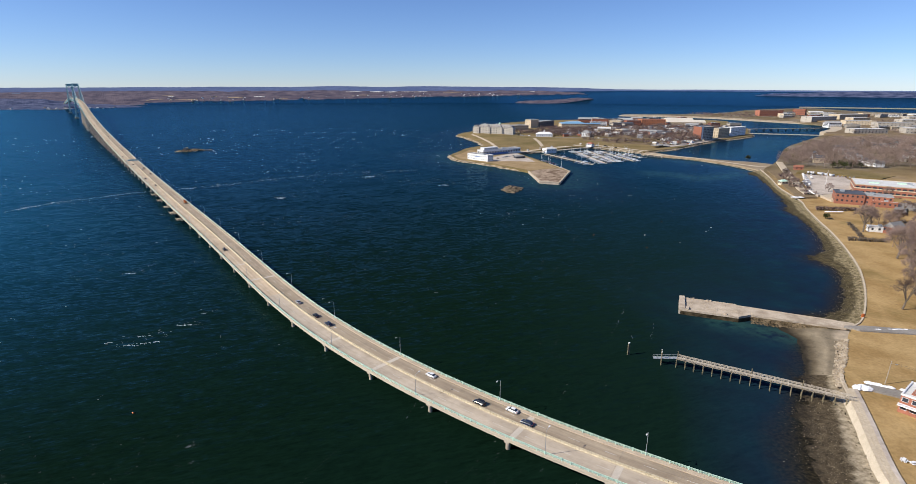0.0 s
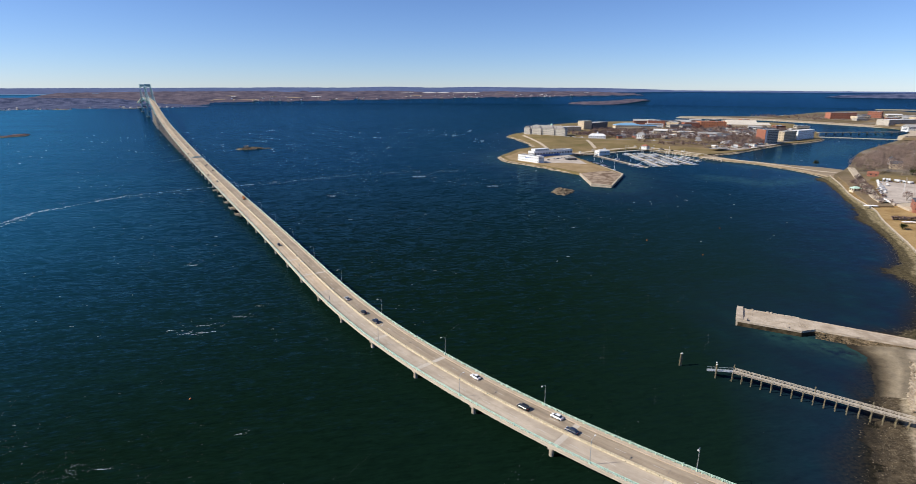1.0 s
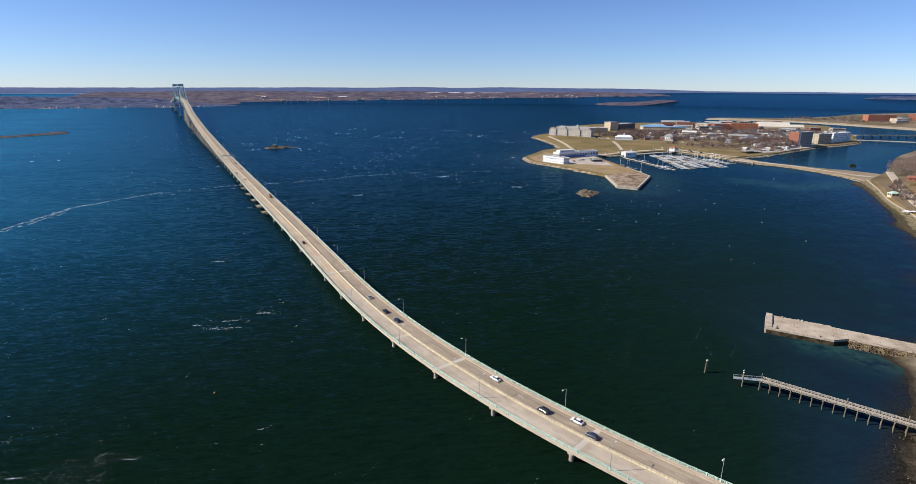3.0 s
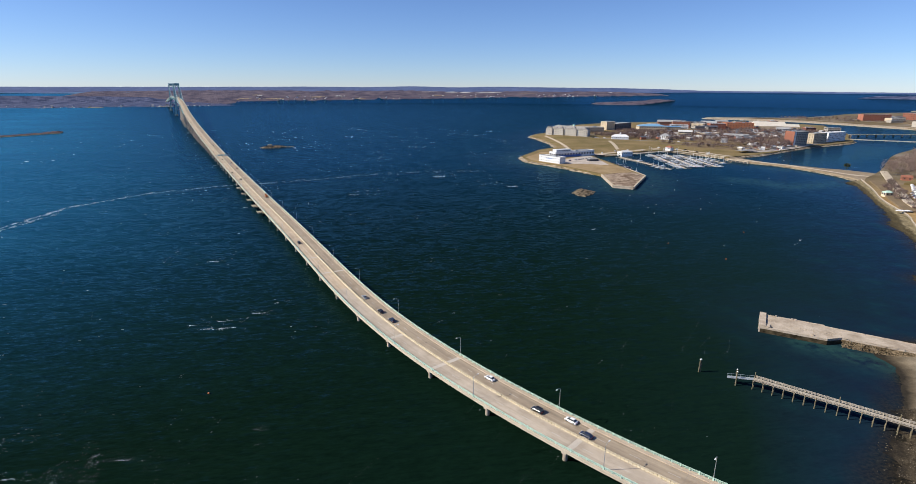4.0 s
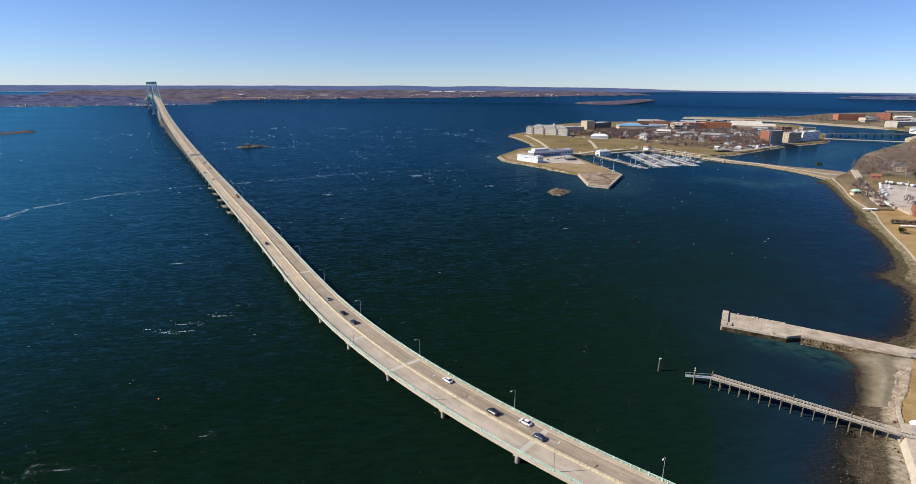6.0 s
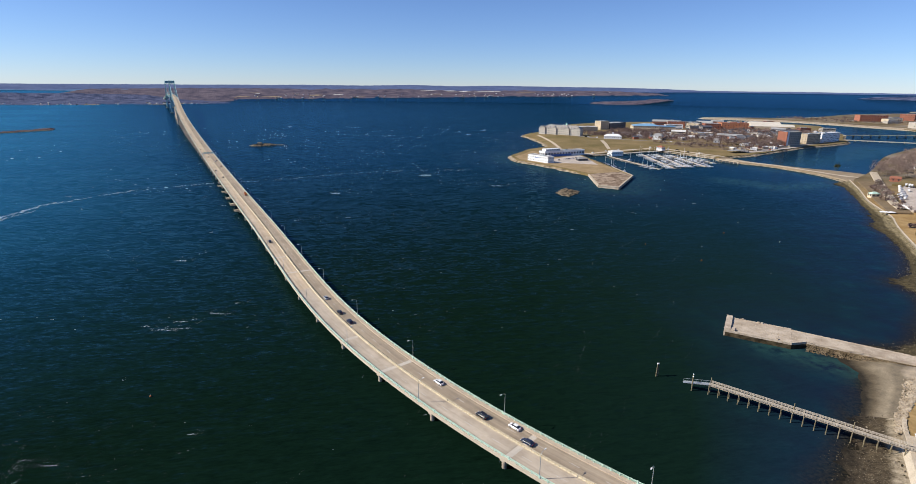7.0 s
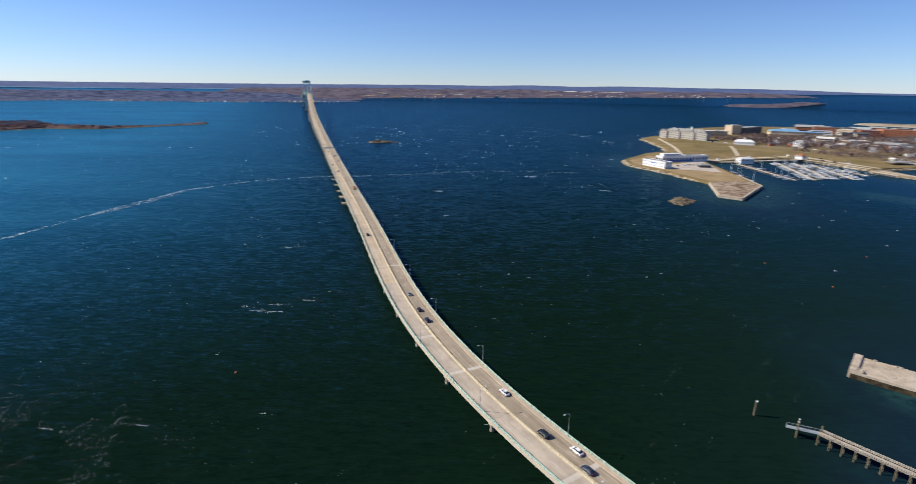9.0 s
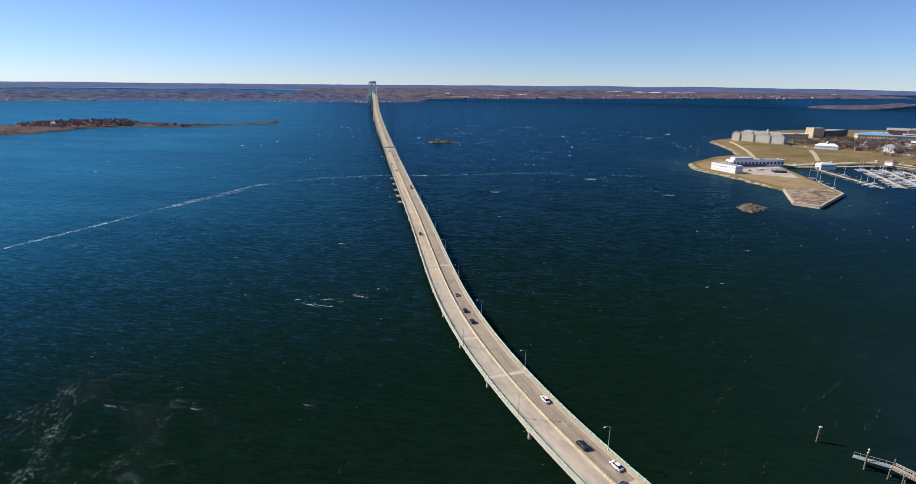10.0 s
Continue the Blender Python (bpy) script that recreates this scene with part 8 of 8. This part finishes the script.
def build_shore_things():
    p = thing("utility_pole", (166, 184, 4.6), "leaning grey wooden utility pole with a lamp arm", "pole")
    part("pole", Geo().tube((0, 0, -0.5), (0.5, 0.1, 9.6), 0.17, 0.12, 8), M["wood"], p)
    part("arm", Geo().tube((0.45, 0.1, 8.6), (2.3, -0.2, 8.3), 0.05, 0.05, 5), M["steel"], p)
    part("lamp_head", Geo().box((2.5, -0.22, 8.25), (0.7, 0.3, 0.18)), M["steel"], p)
    w = thing("overhead_wire", (0, 0, 0), "thin dark overhead wires between poles", "wire")
    a, b = Vector((166.5, 184, 13.6)), Vector((215, 150, 13.6))
    for dz in (0, -0.6):
        g = Geo()
        pts = [a + (b - a) * (i / 10) + Vector((0, 0, dz - 1.0 * (1 - (i / 5 - 1) ** 2))) for i in range(11)]
        for s, t in zip(pts, pts[1:]):
            g.tube(s, t, 0.03, 0.03, 4, False)
        part("strand", g, M["dark"], w)
    rng = random.Random(77)
    for name, cx, cy, rx, ry, h, lab in (("snow_pile", 154.5, 180.5, 4.2, 2.6, 1.5, "heap of old ploughed snow beside the drive"), ("snow_bank", 166, 180.6, 9, 0.9, 0.8, "low bank of old snow along the drive"), ("snow_bank", 181, 172.8, 9, 0.8, 0.7, "low bank of old snow along the drive"), ("snow_bank", 195, 165.4, 9, 0.8, 0.6, "low bank of old snow along the drive"),
                                         ("snow_bank", 206, 232, 9, 0.5, 0.3, "thin strip of snow beside the lane"), ("snow_bank", 345, 478, 9, 1.0, 0.7, "strip of old snow by the hedge"), ("snow_bank", 352, 545, 5, 1.6, 0.7, "patch of old snow by the shore"),
                                         ("snow_bank", 383, 575, 3, 12, 0.9, "bank of old snow beside the car park")):
        g = Geo()
        ang = -0.5 if name == "snow_bank" and cy < 200 else 0.0
        heaps = 14 if name == "snow_bank" else 5
        for h_i in range(heaps):
            ox, oy = (rng.uniform(-0.9, 0.9) * rx, rng.uniform(-0.5, 0.5) * ry) if max(rx, ry) == rx else (rng.uniform(-0.5, 0.5) * rx, rng.uniform(-0.9, 0.9) * ry)
            if name == "snow_pile":
                ox, oy = ox * 0.5, oy * 0.6
            small = min(rx, ry) * rng.uniform(0.7, 1.1)
            hx, hy = (small * rng.uniform(1.2, 2.4), small) if rx > ry else (small, small * rng.uniform(1.2, 2.4))
            if name == "snow_pile":
                hx, hy = hx * 0.6, hy * 0.7
            top = h * rng.uniform(0.5, 1.0)
            rings = []
            for k, z in ((1.05, -0.3), (0.97, 0.15), (0.8, 0.55), (0.5, 0.85), (0.15, 1.0)):
                ring = []
                for i in range(18):
                    t = i * math.pi / 9
                    x, y = ox + hx * k * math.cos(t) * rng.uniform(0.78, 1.15), oy + hy * k * math.sin(t) * rng.uniform(0.78, 1.15)
                    ring.append((x * math.cos(ang) - y * math.sin(ang), x * math.sin(ang) + y * math.cos(ang), z * top * rng.uniform(0.7, 1.15)))
                rings.append(ring)
            g.strip(rings, True)
        s = thing(name, (cx, cy, 4.65 if cy < 300 else 5.6), lab, "snow")
        part("snow", g, M["snow"], s)
    t = thing("picnic_table", (139.5, 138, 4.2), "white picnic table with benches on the lawn", "table")
    part("table_top", Geo().box((0, 0, 0.75), (2.0, 0.9, 0.07)), M["white"], t)
    for y in (-0.75, 0.75):
        part("bench", Geo().box((0, y, 0.45), (2.0, 0.3, 0.06)), M["white"], t)
    for x in (-0.7, 0.7):
        part("leg", Geo().box((x, 0, 0.36), (0.1, 1.5, 0.08)).box((x, -0.35, 0.36), (0.1, 0.1, 0.72)).box((x, 0.35, 0.36), (0.1, 0.1, 0.72)), M["white"], t)
    copy_thing(t, Matrix.Translation((137.6, 139.4, 4.2)) @ Matrix.Rotation(0.7, 4, "Z"))
    f = thing("flagpole", (423, 610, 6.6), "tall white flagpole beside the car park", "flagpole")
    part("pole", Geo().tube((0, 0, -0.5), (0, 0, 17), 0.22, 0.12, 8), M["white"], f)
    part("finial", Geo().tube((0, 0, 17), (0, 0, 17.5), 0.25, 0.1, 8), M["barrier"], f)
    o = thing("red_marker", (203, 247, 4.2), "small red marker post by the sea wall", "marker")
    part("post", Geo().box((0, 0, 0.9), (1.2, 0.5, 1.8)), M["orange"], o)


build_shore_things()


def stored_boats():
    rng = random.Random(19)
    b = thing("stored_boat", (0, 0, 0), "white boat laid up on a trailer in the car park", "boat", "boats laid up ashore")
    g = Geo()
    g.strip([[(x, -w, 1.9 * k), (x, -w * 0.5, 0.7), (x, w * 0.5, 0.7), (x, w, 1.9 * k)] for x, w, k in ((-3.6, 1.0, 1), (-1.4, 1.25, 1), (1.2, 1.2, 1.05), (2.8, 0.7, 1.12), (3.8, 0.05, 1.2))], True)
    part("hull", g, M["white"], b)
    part("cover", Geo().box((-0.4, 0, 2.2), (4.2, 1.9, 0.7)), M["white"], b, "white winter cover")
    part("trailer", Geo().box((0, 0, 0.5), (6.4, 1.6, 0.25)).box((-0.8, -0.95, 0.3), (0.7, 0.25, 0.7)).box((-0.8, 0.95, 0.3), (0.7, 0.25, 0.7)), M["steel"], b)
    spots = [(461 + 2.2 * i + rng.gauss(0, 0.6), 703 - 3.9 * i + rng.gauss(0, 0.8), 0.9) for i in range(8)] + [(444 - 6.5 * i, 686 - 12.5 * i, 0.4) for i in range(7)] + [(470, 690, 0.2), (474, 676, 0.5), (340, 418, 0.0), (438, 660, 1.0)]
    for i, (x, y, a) in enumerate(spots):
        m = Matrix.Translation((x, y, 6.62 if y > 500 else 5.0)) @ Matrix.Rotation(a + rng.gauss(0, 0.3), 4, "Z")
        if i:
            copy_thing(b, m)
        else:
            b.matrix_basis = m


stored_boats()


def park_cars():
    rng = random.Random(9)
    base = thing("parked_car", (0, 0, 0), "parked car in the open car park", "car", "parked cars")
    make_car_parts(base, M["car_silver"])
    b2 = thing("parked_car", (0, 0, 0), "white parked car in the open car park", "car", "parked cars")
    make_car_parts(b2, M["car_white"], 4.8, 1.7, True)
    b3 = thing("parked_car", (0, 0, 0), "dark parked car in the open car park", "car", "parked cars")
    make_car_parts(b3, M["car_blue"])
    spots = []
    for i in range(13):
        spots.append((452 + i * 3.4, 690 - i * 2.3, 6.62, 1.0))
    for i in range(9):
        spots.append((392 + i * 3.0, 592 + i * 6, 6.62, 0.4))
    for i in range(12):
        spots.append((445 + i * 3.4, 472 - i * 4.6, 6.62, 0.3))
    for i in range(12):
        spots.append((62 + i * 3.2, 868 + i * 3.6, 3.13, 2.4))
    for i in range(10):
        spots.append((128 + i * 2.2, 815 - i * 7 + 40, 3.13, 0.2))
    rest = [s for s in spots if rng.random() < 0.72]
    for i, (x, y, z, a) in enumerate(rest):
        m = Matrix.Translation((x, y, z)) @ Matrix.Rotation(a + rng.gauss(0, 0.05), 4, "Z")
        ob = (base, b2, b3)[i % 3]
        if i < 3:
            ob.matrix_basis = m
        else:
            copy_thing(ob, m)


park_cars()
